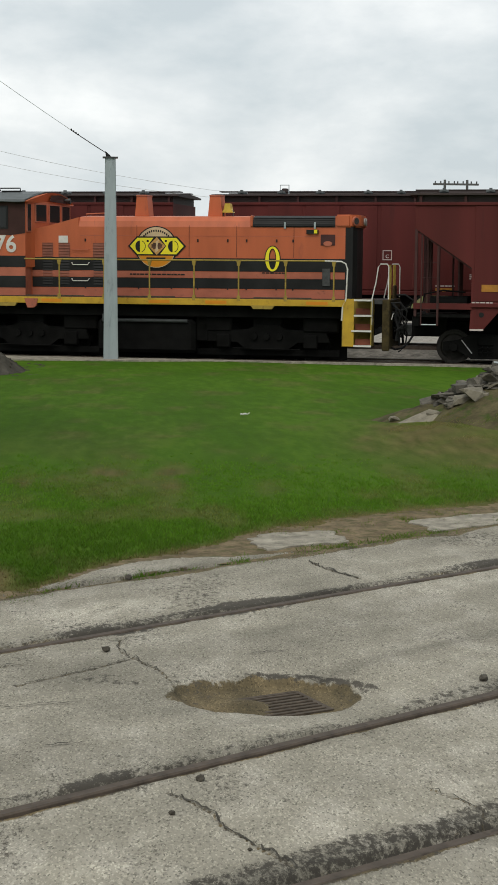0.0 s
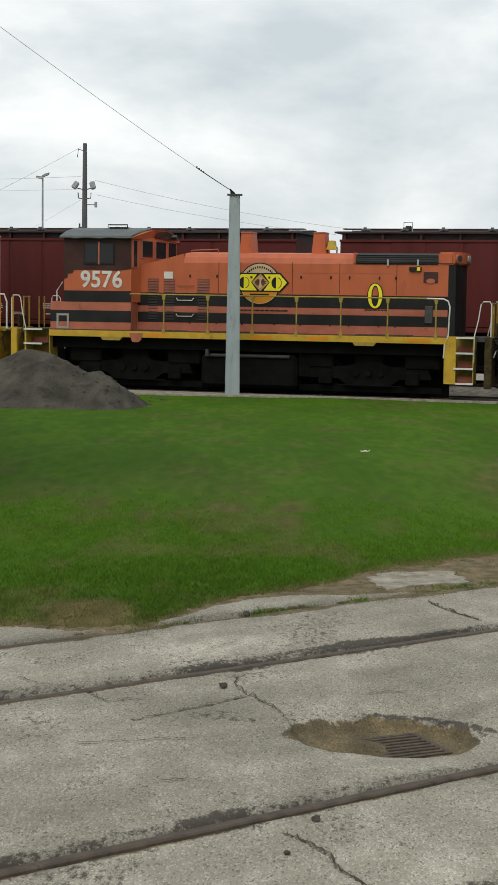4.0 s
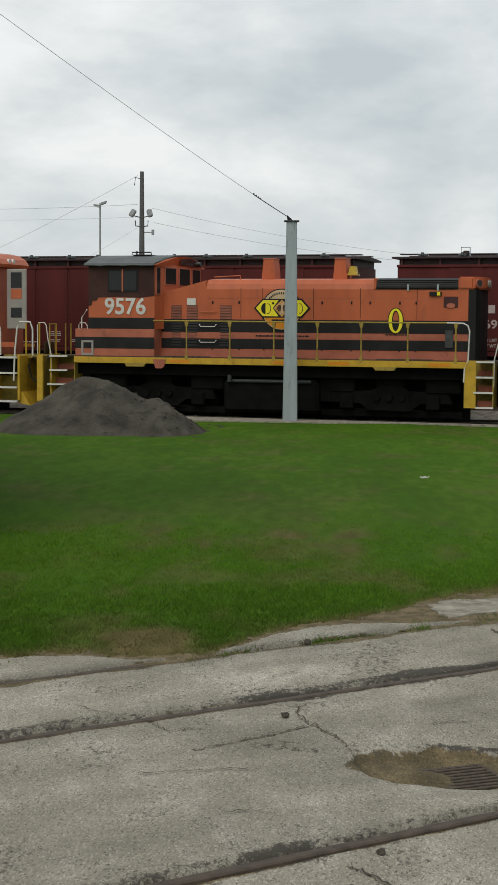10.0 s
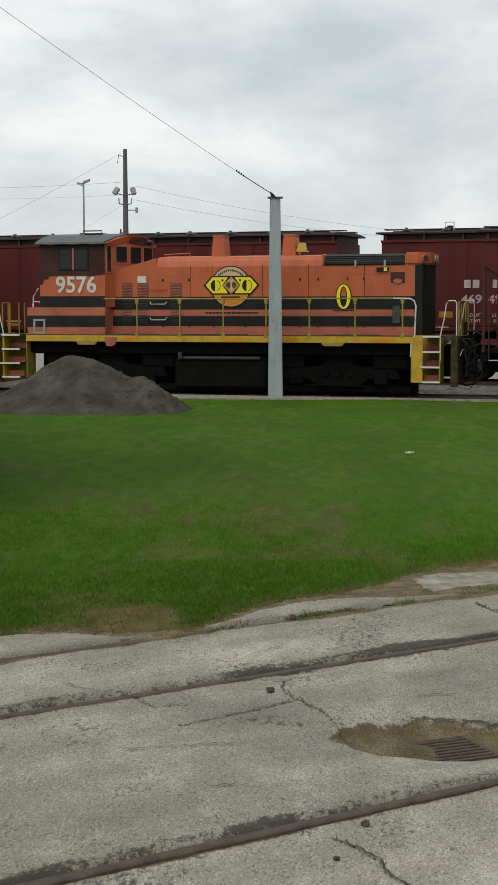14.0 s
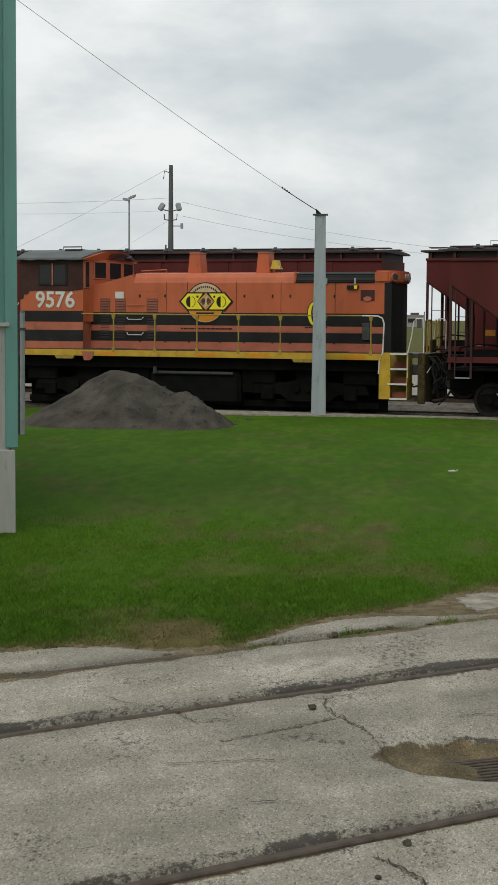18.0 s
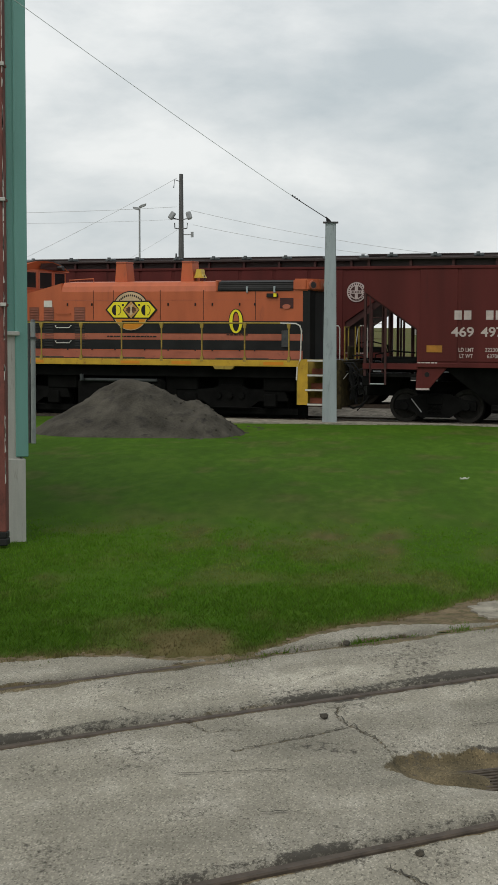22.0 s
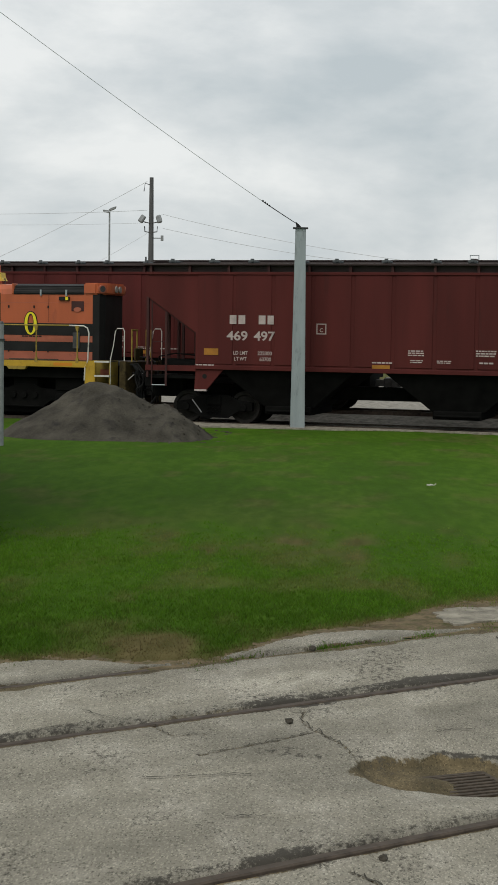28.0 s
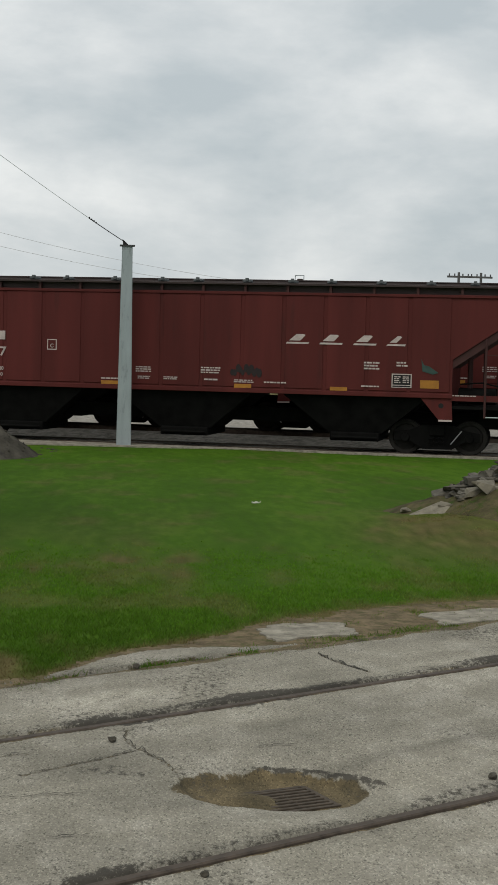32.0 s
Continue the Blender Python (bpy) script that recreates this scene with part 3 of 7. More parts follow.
def from_line(x, y, pts, jag=0.02, seed=11):
    """Distance from a broken line, made ragged."""
    x = x + jag * (fbm(x, y, 7.0, seed) - 0.5) * 2
    y = y + jag * (fbm(x, y, 7.0, seed + 1) - 0.5) * 2
    best = np.full(x.shape, 9.0)
    for (ax, ay), (bx, by) in zip(pts, pts[1:]):
        dx, dy = bx - ax, by - ay
        k = np.clip(((x - ax) * dx + (y - ay) * dy) / (dx * dx + dy * dy), 0, 1)
        best = np.minimum(best, np.hypot(x - ax - k * dx, y - ay - k * dy))
    return best


def from_rail(x, y, key):
    """Signed distance from a rail's centre line, positive away from the camera's side."""
    c, s = RAIL_LINES[key]
    return (y - c - s * x) / math.hypot(1, s)


def drain_pit(x, y):
    return np.hypot((x - 0.92) / 0.64, (y - 7.37) / 0.34) + 0.30 * (fbm(x, y, 3.2, 21) - 0.5)


def slab_height(x, y):
    z = 0.012 * (fbm(x, y, 0.8, 31) - 0.5) + 0.010 * (fbm(x, y, 9.0, 32, 3) - 0.5)
    z -= 0.10 * np.exp(-(((x - 1.0) / 0.70) ** 2 + ((y - 7.35) / 0.44) ** 2) ** 1.2)
    z -= 0.035 * (1 - steps(drain_pit(x, y), 0.78, 0.92))
    z += 0.055 * np.exp(-(((x - 0.80) / 0.16) ** 2 + ((y - 7.31) / 0.13) ** 2))
    for key in "ABCD":
        d = from_rail(x, y, key)
        rag = 0.05 * (fbm(x, y, 4.0, 40 + ord(key)) - 0.5)
        z -= 0.045 * steps(0.055 + rag * 0.8 - np.abs(d - 0.055), 0, 0.03)
    for c in CRACKS:
        z -= 0.015 * steps(0.018 - from_line(x, y, c), 0, 0.02)
    return z


def slab_dirt(x, y):
    d = 1 - steps(drain_pit(x, y) + 0.35 * (fbm(x, y, 9.0, 59) - 0.5), 0.76, 1.04)
    for key, w, off, most in (("A", 0.13, 0.0, 0.74), ("D", 0.09, 0.05, 0.56), ("B", 0.08, 0.05, 0.55)):
        q = from_rail(x, y, key) - off
        k = most - 0.30 * fbm(x, y, 7.0, 52) - 0.4 * np.clip(0.52 - fbm(x, y, 1.6, 58), 0, 1)
        d = np.maximum(d, k * steps(w + 0.30 * (fbm(x, y, 1.8, 50 + ord(key)) - 0.52) - np.abs(q), 0, 0.05))
    for key in "ABCD":
        d = np.maximum(d, 0.66 * steps(0.052 + 0.05 * (fbm(x, y, 5.0, 53) - 0.5) - np.abs(from_rail(x, y, key)), 0, 0.02))
    for c in CRACKS:
        d = np.maximum(d, 0.55 * steps(0.020 - from_line(x, y, c), 0, 0.018))
    return np.clip(d, 0, 1)


def slab_chips(x, y):
    """How chipped the concrete is: along the rails, round the drain (with its rim's shadow), and in worn patches."""
    d = 0.14 + 0.14 * steps(fbm(x, y, 1.5, 57), 0.48, 0.76)
    for key, w, off, most in (("A", 0.18, 0.03, 0.28), ("B", 0.24, 0.10, 0.40), ("C", 0.24, 0.08, 0.42), ("D", 0.24, 0.12, 0.325)):
        q = from_rail(x, y, key) - off
        k = most * (0.70 + 0.36 * steps(fbm(x, y, 1.3, 64 + ord(key)), 0.38, 0.62))
        d = np.maximum(d, k * steps(w * (0.55 + 0.9 * fbm(x, y, 2.2, 66)) - np.abs(q), 0, 0.16))
    # broken far rim of the drain; its shadow is painted in as chips
    d = np.maximum(d, 0.40 * steps(0.20 - np.abs(drain_pit(x, y) - 1.0), 0, 0.16) * steps(y, 7.2, 7.5) * (0.6 + 0.4 * steps(x, 0.7, 1.0)))
    d = np.maximum(d, 0.30 * np.exp(-(((x + 0.05) / 0.5) ** 2 + ((y - 7.55) / 0.2) ** 2)))
    for c in CRACKS:
        d = np.maximum(d, 0.29 * steps(0.07 - from_line(x, y, c), 0, 0.07))
    return d


def slab_wear_shade(x, y):
    """Lighter and darker streaks along the way of the rails, worn or soiled areas, and one painted ledge shade."""
    a, b = 0.88 * x + 0.47 * y, -0.47 * x + 0.88 * y
    v = 1 + 0.42 * (fbm(a * 0.3, b * 1.6, 1.0, 61) - 0.5) + 0.30 * (fbm(x, y, 1.1, 62) - 0.5) + 0.34 * (fbm(a * 0.5, b * 3.0, 2.0, 63, 4) - 0.5)
    for key, w, k in (("B", 0.13, 0.34), ("C", 0.12, 0.26), ("D", 0.16, 0.40), ("A", 0.10, 0.2)):
        q = from_rail(x, y, key) - 0.08
        v -= k * np.exp(-(q / (w * (0.6 + 0.9 * fbm(x, y, 1.9, 65)))) ** 2) * (0.45 + 1.1 * fbm(a, b, 1.2, 68 + ord(key)))
    v -= 0.16 * np.exp(-(((x + 0.1) / 0.8) ** 2 + ((y - 7.75) / 0.35) ** 2))
    # shade of a shallow ledge, drawn as a dark line
    v -= 0.20 * np.exp(-(from_line(x, y, ((1.25, 7.62), (1.7, 7.85), (2.6, 8.35), (4.5, 9.4)), 0.08, 15) / 0.06) ** 2)
    v += 0.14 * np.exp(-(((x - 1.0) / 1.1) ** 2 + ((y - 6.78) / 0.16) ** 2))
    v += 0.22 * np.exp(-(((x + 0.17) / 0.20) ** 2 + ((y - 5.1) / 0.10) ** 2) ** 2)
    v += 0.10 * np.exp(-((y - 5.75 - 0.5 * x) / 0.3) ** 2) * steps(-x, -0.2, 0.6)
    return v


def slab_kept(x, y):
    lim = np.interp(x, SLAB_X, SLAB_Y) + 0.16 * (fbm(x, y, 3.0, 60) - 0.5)
    u, v = (x - 1.03) * 0.921 + DEEP * (y - 7.36) * 0.391, -(x - 1.03) * 0.391 + DEEP * (y - 7.36) * 0.921
    hole = (u > -0.07 + 0.05 * np.sin(25 * v)) & (u < 0.195) & (np.abs(v) < 0.195)
    return (y < lim) & ~hole


pavement = sheet("pavement", np.arange(-4.4, 5.6, 0.021), np.arange(4.0, 13.6, 0.024), slab_height, CONCRETE, {"dirt": slab_dirt, "wear_shade": slab_wear_shade, "chips": slab_chips}, slab_kept)
tagged(pavement, "cracked weathered grey concrete with embedded rails", "pavement", kind="structure")
apron = sheet("pavement_apron", lines((-40, -5, 36), (-5, -4.4, 2), (-4.4, 5.55, 12), (5.55, 40, 36)), lines((-40, 4.0, 60), (4.0, 12, 9)),
              lambda x, y: -0.006 + 0 * x, CONCRETE, {"dirt": lambda x, y: 0 * x, "wear_shade": slab_wear_shade, "chips": lambda x, y: 0 * x + 0.1},
              lambda x, y: (y < np.interp(x, SLAB_X, SLAB_Y) - 0.5) & ((y < 4.0) | (x < -4.4) | (x > 5.55)))
tagged(apron, "grey concrete yard round the rails", "pavement", kind="structure")

# bare soil between the concrete and the grass, with two worn remnants of slab
soil = sheet("soil_verge", np.arange(-3.0, 9.0, 0.03), np.arange(9.0, 16.0, 0.025),
             lambda x, y: -0.015 + 0.02 * (fbm(x, y, 3.0, 70) - 0.5), SOIL, {},
             lambda x, y: (y > np.interp(x, SLAB_X, SLAB_Y) - 0.2) & (y < grass_edge(x) + 0.05 + 0.22 * (fbm(x, y, 2.0, 71) - 0.5) + 0.22 * (fbm(x, y, 11.0, 72, 2) - 0.5)))
tagged(soil, "bare brown soil along the grass edge", "soil", kind="structure")


def flat_slab(name, cx, cy, rx, ry, turn, seed):
    rng = random.Random(seed)
    pts = []
    for k in range(60):
        a = 2 * math.pi * k / 60
        r = 1 + 0.45 * noise.noise(Vector((2.0 * math.cos(a), 2.0 * math.sin(a), 3.7 * seed))) + 0.09 * (rng.random() - 0.5)
        x, y = rx * r * abs(math.cos(a)) ** 0.7 * math.copysign(1, math.cos(a)), ry * r * abs(math.sin(a)) ** 0.7 * math.copysign(1, math.sin(a))
        pts.append((cx + x * math.cos(turn) - y * math.sin(turn), DEEP * (cy + x * math.sin(turn) + y * math.cos(turn))))
    ob = solid(name, prism_z(bmesh.new(), pts, -0.06, -0.001), PALE, "pale worn remnant of a concrete slab in the soil", kind="structure")
    return ob


flat_slab("pavement_remnant", 1.66, 11.45, 0.52, 0.30, 0.42, 1)
flat_slab("pavement_remnant", 3.75, 12.3, 0.75, 0.28, 0.40, 2)


def embedded_rail(key, x0, x1, top):
    c, s = (DEEP * v for v in RAIL_LINES[key])
    bm = bmesh.new()
    prism_x(bm, [(-0.036, -0.06), (0.036, -0.06), (0.036, -0.008), (0.026, 0.0), (-0.026, 0.0), (-0.036, -0.008)], 0, math.hypot(x1 - x0, s * (x1 - x0)))
    ob = solid("rail", bm, RAIL, "rusty brown rail set flush in the concrete", "rail", "rails in the concrete",
               m=pose(x0, c + s * x0, top, 0, 0, math.degrees(math.atan(s))))
    return ob


embedded_rail("C", -6, 8, 0.021)
embedded_rail("B", -6, 8, 0.009)
embedded_rail("D", -6, 8, 0.006)
embedded_rail("A", -6, -1.15, 0.004)


def drain():
    d = thing("drain_grate", pose(1.03, 7.36 * DEEP, -0.108, 0, 0, 23), "rusty cast iron square drain grate in a dirt-filled hollow", "grate")
    bm = bmesh.new()
    for x0, x1, y0, y1 in ((-0.23, 0.23, -0.23, -0.20), (-0.23, 0.23, 0.20, 0.23), (-0.23, -0.20, -0.20, 0.20), (0.20, 0.23, -0.20, 0.20)):
        box(bm, x0, x1, y0, y1, -0.03, 0.0)
    part("frame", bm, GRATE, d)
    for k in range(7):
        y = -0.168 + 0.056 * k
        part("bar", B(-0.205, 0.205, y - 0.013, y + 0.013, -0.03, 0.004, bevel=0.003), GRATE, d)
    part("cross_bar", B(-0.012, 0.012, -0.2, 0.2, -0.032, -0.004), GRATE, d)
    # near-black floor: the darkness down the drain is in its colour
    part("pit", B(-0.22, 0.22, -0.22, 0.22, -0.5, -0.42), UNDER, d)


drain()


def crack(pts, seed, wide):
    """An open crack: a ragged strip of dark soil in the concrete."""
    rng = random.Random(seed)
    line = []
    for (ax, ay), (bx, by) in zip(pts, pts[1:]):
        k = max(2, int(math.hypot(bx - ax, by - ay) / 0.028))
        line += [(ax + (bx - ax) * i / k, ay + (by - ay) * i / k) for i in range(k)]
    line.append(pts[-1])
    bm = bmesh.new()
    last = None
    for i, (x, y) in enumerate(line):
        a, b = line[max(0, i - 1)], line[min(len(line) - 1, i + 1)]
        d = Vector((b[0] - a[0], b[1] - a[1]))
        nx, ny = -d.y / d.length, d.x / d.length
        x, y = x + 0.025 * (rng.random() - 0.5), y + 0.04 * (rng.random() - 0.5)
        w = wide * (0.25 + 1.1 * rng.random()) * min(1, 0.3 + 0.4 * min(i, len(line) - 1 - i))
        z = float(slab_height(np.array([x]), np.array([y]))[0]) + 0.012
        pair = (bm.verts.new((x + nx * w, DEEP * (y + ny * w * 1.6), z)), bm.verts.new((x - nx * w, DEEP * (y - ny * w * 1.6), z)))
        if last:
            bm.faces.new((last[0], last[1], pair[1], pair[0]))
        last = pair
    bmesh.ops.recalc_face_normals(bm, faces=bm.faces[:])
    ob = solid("crack", bm, EARTH, "dark soil-filled crack in the concrete", kind="structure")


for k, pts in enumerate(CRACKS):
    crack(pts, k, 0.0095 if k == 2 else 0.0055 if k == 0 else 0.0034)
for k, (x, y, dx, dy) in enumerate(((-0.95, 7.02, 0.75, 0.11), (1.5, 5.5, 0.5, -0.25), (-0.2, 9.0, 0.25, 0.2), (2.35, 10.1, 0.8, 0.1), (-1.5, 8.3, 0.3, -0.2), (0.9, 8.0, 0.3, 0.1), (-0.4, 6.5, 0.25, 0.0))):
    crack(((x, y), (x + dx * 0.4, y + dy * 0.5), (x + dx, y + dy)), 20 + k, 0.003)


def stone(x, y, r, material, label, seed):
    bm = bmesh.new()
    bmesh.ops.create_icosphere(bm, subdivisions=2, radius=r)
    rng = random.Random(seed)
    for v in bm.verts:
        v.co *= 1 + 0.5 * (noise.noise(v.co / r * 1.3 + Vector((seed, 0, 0)))) + 0.1 * (rng.random() - 0.5)
        v.co.z *= 0.75
    solid("stone", bm, material, label, "stone", "loose stones", m=pose(x, DEEP * y, 0.6 * r, 0, 0, seed * 40))


stone(0.43, 6.0, 0.022, EARTH, "small dark stone on the concrete", 1)
stone(-0.06, 8.11, 0.028, EARTH, "small dark stone on the concrete", 2)
stone(0.27, 5.62, 0.016, EARTH, "small dark stone on the concrete", 3)
stone(0.60, 5.24, 0.010, EARTH, "small dark stone on the concrete", 4)
stone(2.30, 7.42, 0.030, RUBBLE, "small grey stone beside a rail", 5)
stone(0.11, 10.0, 0.030, EARTH, "small dark stone in the soil", 6)

# the seam and the kerb strip along the trackside
solid("track_bed", prism_z(bmesh.new(), [(-90, -0.92), (90, -0.92), (90, 38.0), (-90, 38.0)], -0.5, -0.02), BALLAST,
                 "grey crushed stone ballast between the tracks", kind="structure", m=on_track(0, 0, -0.20))


def trackside_slab():
    rng = random.Random(5)
    top, bot = [], []
    for k in range(60):
        u = -3.2 + k * 0.75
        top.append((u, -0.15))
        bot.append((u, min(-0.37, -2.0 + 0.15 * k) + 0.18 * (rng.random() - 0.5)))
    solid("trackside_slab", prism_z(bmesh.new(), top + bot[::-1], -0.4, 0.05), PALE, "pale concrete strip between the grass and the track", kind="structure",
          m=on_track(0, 0, -0.14))


trackside_slab()
# dark strip that stands in for the shade under the train
solid("track_bed_near", prism_z(bmesh.new(), [(-90, -0.74), (90, -0.74), (90, 1.05), (-90, 1.05)], -0.3, 0.03), SHADED_BED, "ballast under the near track, darkened for the train's shade", kind="structure", m=on_track(0, 0, -0.235))

for name, prof in (("ballast_infill", [(1.06, -0.5), (1.06, -0.20), (1.3, -0.165), (3.1, -0.165), (3.9, -0.23), (3.9, -0.5)]),
                   ("ballast_bank", [(4.1, -0.5), (4.1, -0.24), (5.3, -0.045), (8.3, -0.045), (9.6, -0.25), (9.6, -0.5)])):
    solid(name, prism_x(bmesh.new(), prof, -90, 90), BALLAST, "grey crushed stone ballast heaped along a track", kind="structure", m=on_track(0, 0, 0))


def train_rails():
    for y in (0.78, 2.25, 5.96, 7.43):
        solid("rail", prism_x(bmesh.new(), [(-0.07, -0.15), (0.07, -0.15), (0.036, -0.03), (0.036, 0.0), (-0.036, 0.0), (-0.036, -0.03)], -90, 90), RAIL,
              "worn steel running rail on the ballast", "rail", "rails of the yard tracks", m=on_track(0, y, RAIL_Z if y < 4 else RAIL_Z + 0.2))


train_rails()


# ---- grass ----
def blades():
    """Tufts of short blades, each tuft of its own tone and height."""
    rng = np.random.RandomState(3)
    n = 66000
    y = 9.3 + 8.0 * rng.rand(n) ** 1.1
    x = (rng.rand(n) - 0.5) * (7 + 0.56 * y) + 0.06 * y - 0.3
    weeds = 3500
    x[:weeds], y[:weeds] = 3.9 + 3.6 * rng.rand(weeds), 17.4 + 2.3 * rng.rand(weeds)
    over = y - grass_edge(x)
    lim = 0.05 + 0.35 * (fbm(x, y, 2.0, 80) - 0.5)
    clump = fbm(x, y * 0.6, 1.3, 81)
    dry = dryness_and_haze(x, y)
    ok = (over > lim) & (rng.rand(n) < (0.55 + 0.9 * clump - 0.45 * dry) * (1 - steps(y, 12.5, 17.0)))
    # weeds in the verge and along the buried rail
    ok |= (over < lim) & (y > np.interp(x, SLAB_X, SLAB_Y) - 0.30) & (rng.rand(n) < 0.8 * steps(fbm(x, y, 1.6, 83), 0.52, 0.72))
    ok |= (np.abs(from_rail(x, y, "A") - 0.02) < 0.13) & (x > 0.1) & (fbm(x, y, 1.3, 85) > 0.47) & (rng.rand(n) < 0.85)
    ok[:weeds] = (fbm(x, y, 1.4, 84) > 0.5)[:weeds] & (mound_height(x, y) < 0.42)[:weeds]
    dry[:weeds] = np.clip(dry[:weeds] * 0.8, 0, 1)
    x, y, dry, clump = x[ok], y[ok], dry[ok], clump[ok]
    n = len(x)
    tall = (0.35 + 1.3 * clump) * (0.55 + 0.9 * rng.rand(n)) * (1 - 0.6 * dry)
    t = np.clip(dry * 1.15 + 0.35 * (rng.rand(n) - 0.5), 0, 1)[:, None]
    v = ((0.62 + 0.76 * rng.rand(n)) * (0.62 + 0.76 * fbm(x, y * 0.5, 0.6, 82)))[:, None]
    even = steps(y, 11.0, 16.0)[:, None]
    v = v * (1 - even) + (0.80 + 0.15 * v) * even
    # farther blades get a brighter colour to make up for their shaded sides
    tint = v * (1 + 0.45 * even) * ((1 - t) * np.array([[0.082, 0.176, 0.012]]) + t * np.array([[0.170, 0.136, 0.058]]))
    per = 8
    x, y, tall = np.repeat(x, per), np.repeat(y, per), np.repeat(tall, per)
    n = len(x)
    x = x + 0.03 * rng.randn(n)
    y = y + 0.05 * rng.randn(n)
    z = np.maximum(turf_height(x, y), mound_height(x, y))
    z = np.where(y < grass_edge(x) + 0.05, np.maximum(z, -0.018), z)
    far = steps(y, 11, 22)
    h = (0.010 + 0.026 * rng.rand(n)) * tall * (1 - 0.55 * far)
    w = (0.004 + 0.003 * rng.rand(n)) * (1 + 1.0 * far)
    a = rng.rand(n) * 2 * np.pi
    lean = (0.4 + 0.8 * rng.rand(n)) * h
    la = rng.rand(n) * 2 * np.pi
    ca, sa = np.cos(a) * w, np.sin(a) * w
    y = DEEP * y
    co = np.empty((n, 3, 3))
    co[:, 0] = np.stack([x - ca, y - sa, z - 0.006], -1)
    co[:, 1] = np.stack([x + ca, y + sa, z - 0.006], -1)
    co[:, 2] = np.stack([x + lean * np.cos(la), y + lean * np.sin(la), z + h], -1)
    me = bpy.data.meshes.new("grass_blades")
    me.vertices.add(3 * n)
    me.vertices.foreach_set("co", co.ravel())
    me.loops.add(3 * n)
    me.loops.foreach_set("vertex_index", np.arange(3 * n))
    me.polygons.add(n)
    me.polygons.foreach_set("loop_start", np.arange(0, 3 * n, 3))
    me.update(calc_edges=True)
    col = np.repeat(tint, per, 0) * (0.85 + 0.3 * rng.rand(n))[:, None]
    rgba = np.ones((n, 3, 4), np.float32)
    rgba[:, :, :3] = col[:, None, :]
    at = me.color_attributes.new("tone", "FLOAT_COLOR", "POINT")
    at.data.foreach_set("color", rgba.ravel())
    m = bpy.data.materials.new("grass_blade")
    m.use_nodes = True
    nt = m.node_tree
    b = nt.nodes["Principled BSDF"]
    b.inputs["Roughness"].default_value = 0.7
    b.inputs["Specular IOR Level"].default_value = 0.15
    c = nt.nodes.new("ShaderNodeAttribute")
    c.attribute_name = "tone"
    nt.links.new(c.outputs["Color"], b.inputs["Base Color"])
    tr = nt.nodes.new("ShaderNodeBsdfTranslucent")
    nt.links.new(c.outputs["Color"], tr.inputs["Color"])
    both = nt.nodes.new("ShaderNodeMixShader")
    both.inputs[0].default_value = 0.5
    nt.links.new(b.outputs[0], both.inputs[1])
    nt.links.new(tr.outputs[0], both.inputs[2])
    nt.links.new(both.outputs[0], nt.nodes["Material Output"].inputs["Surface"])
    me.materials.append(m)
    tagged(new("grass", me), "short green grass blades with dry tufts", "grass", kind="stuff")


blades()


# ---- rolling stock ----
WHEELS = []


def wheel(parent, x, z, r, y_near=0.80, y_far=2.25, material=UNDER):
    """A wheelset: two flanged wheels that turn, and their axle."""
    for y, s in ((y_near, 1), (y_far, -1)):
        prof = [(r * 0.18, -0.07 * s), (r * 0.30, -0.05 * s), (r * 0.74, -0.02 * s), (r * 0.80, -0.065 * s), (r, -0.065 * s), (r, 0.035 * s), (r + 0.025, 0.04 * s), (r + 0.025, 0.065 * s), (r * 0.2, 0.065 * s)]
        ob = part("wheel", lathe_y(bmesh.new(), prof, 0, 0, 36), material, parent)
        ob.matrix_basis = pose(x, y, z)
        WHEELS.append((ob, r))
    part("axle", rod(bmesh.new(), [(x, y_near, z), (x, y_far, z)], 0.08), UNDER, parent)


def freight_truck(car, x, s):
    r = 0.457
    for dx in (-0.87, 0.87):
        wheel(car, x + dx, r, r, material=WHEELSTEEL)
    part("brake_lever", rod(bmesh.new(), [(x - 0.66 * s, 0.50, 0.66), (x - 0.37 * s, 0.50, 0.29)], 0.017, 6), LAMPGREY, car, "pale brake lever")
    for y in (0.62, 2.40):
        bm = bmesh.new()
        prism(bm, [(x - 1.15, 0.36), (x - 1.15, 0.60), (x - 0.75, 0.66), (x - 0.42, 0.80), (x + 0.42, 0.80), (x + 0.75, 0.66), (x + 1.15, 0.60), (x + 1.15, 0.36),
                   (x + 0.72, 0.34), (x + 0.40, 0.14), (x - 0.40, 0.14), (x - 0.72, 0.34)], y - 0.07, y + 0.07)
        part("side_frame", bm, UNDER, car)
        for dx in (-0.14, 0.0, 0.14):
            bm = bmesh.new()
            pts = [(x + dx + 0.055 * math.cos(a), y - 0.10 + 0.055 * math.sin(a), 0.24 + 0.018 * a) for a in [k * math.pi / 4 for k in range(20)]]
            rod(bm, pts, 0.014, 5)
            part("spring", bm, UNDER, car)
        for dx in (-0.87, 0.87):
            part("bearing_cap", lathe_y(bmesh.new(), [(0.11, y - 0.13), (0.13, y - 0.05), (0.13, y + 0.05), (0.1, y + 0.1)], x + dx, r, 14), UNDER, car)
    part("bolster", B(x - 0.22, x + 0.22, 0.5, 2.55, 0.5, 0.78, bevel=0.03), UNDER, car)


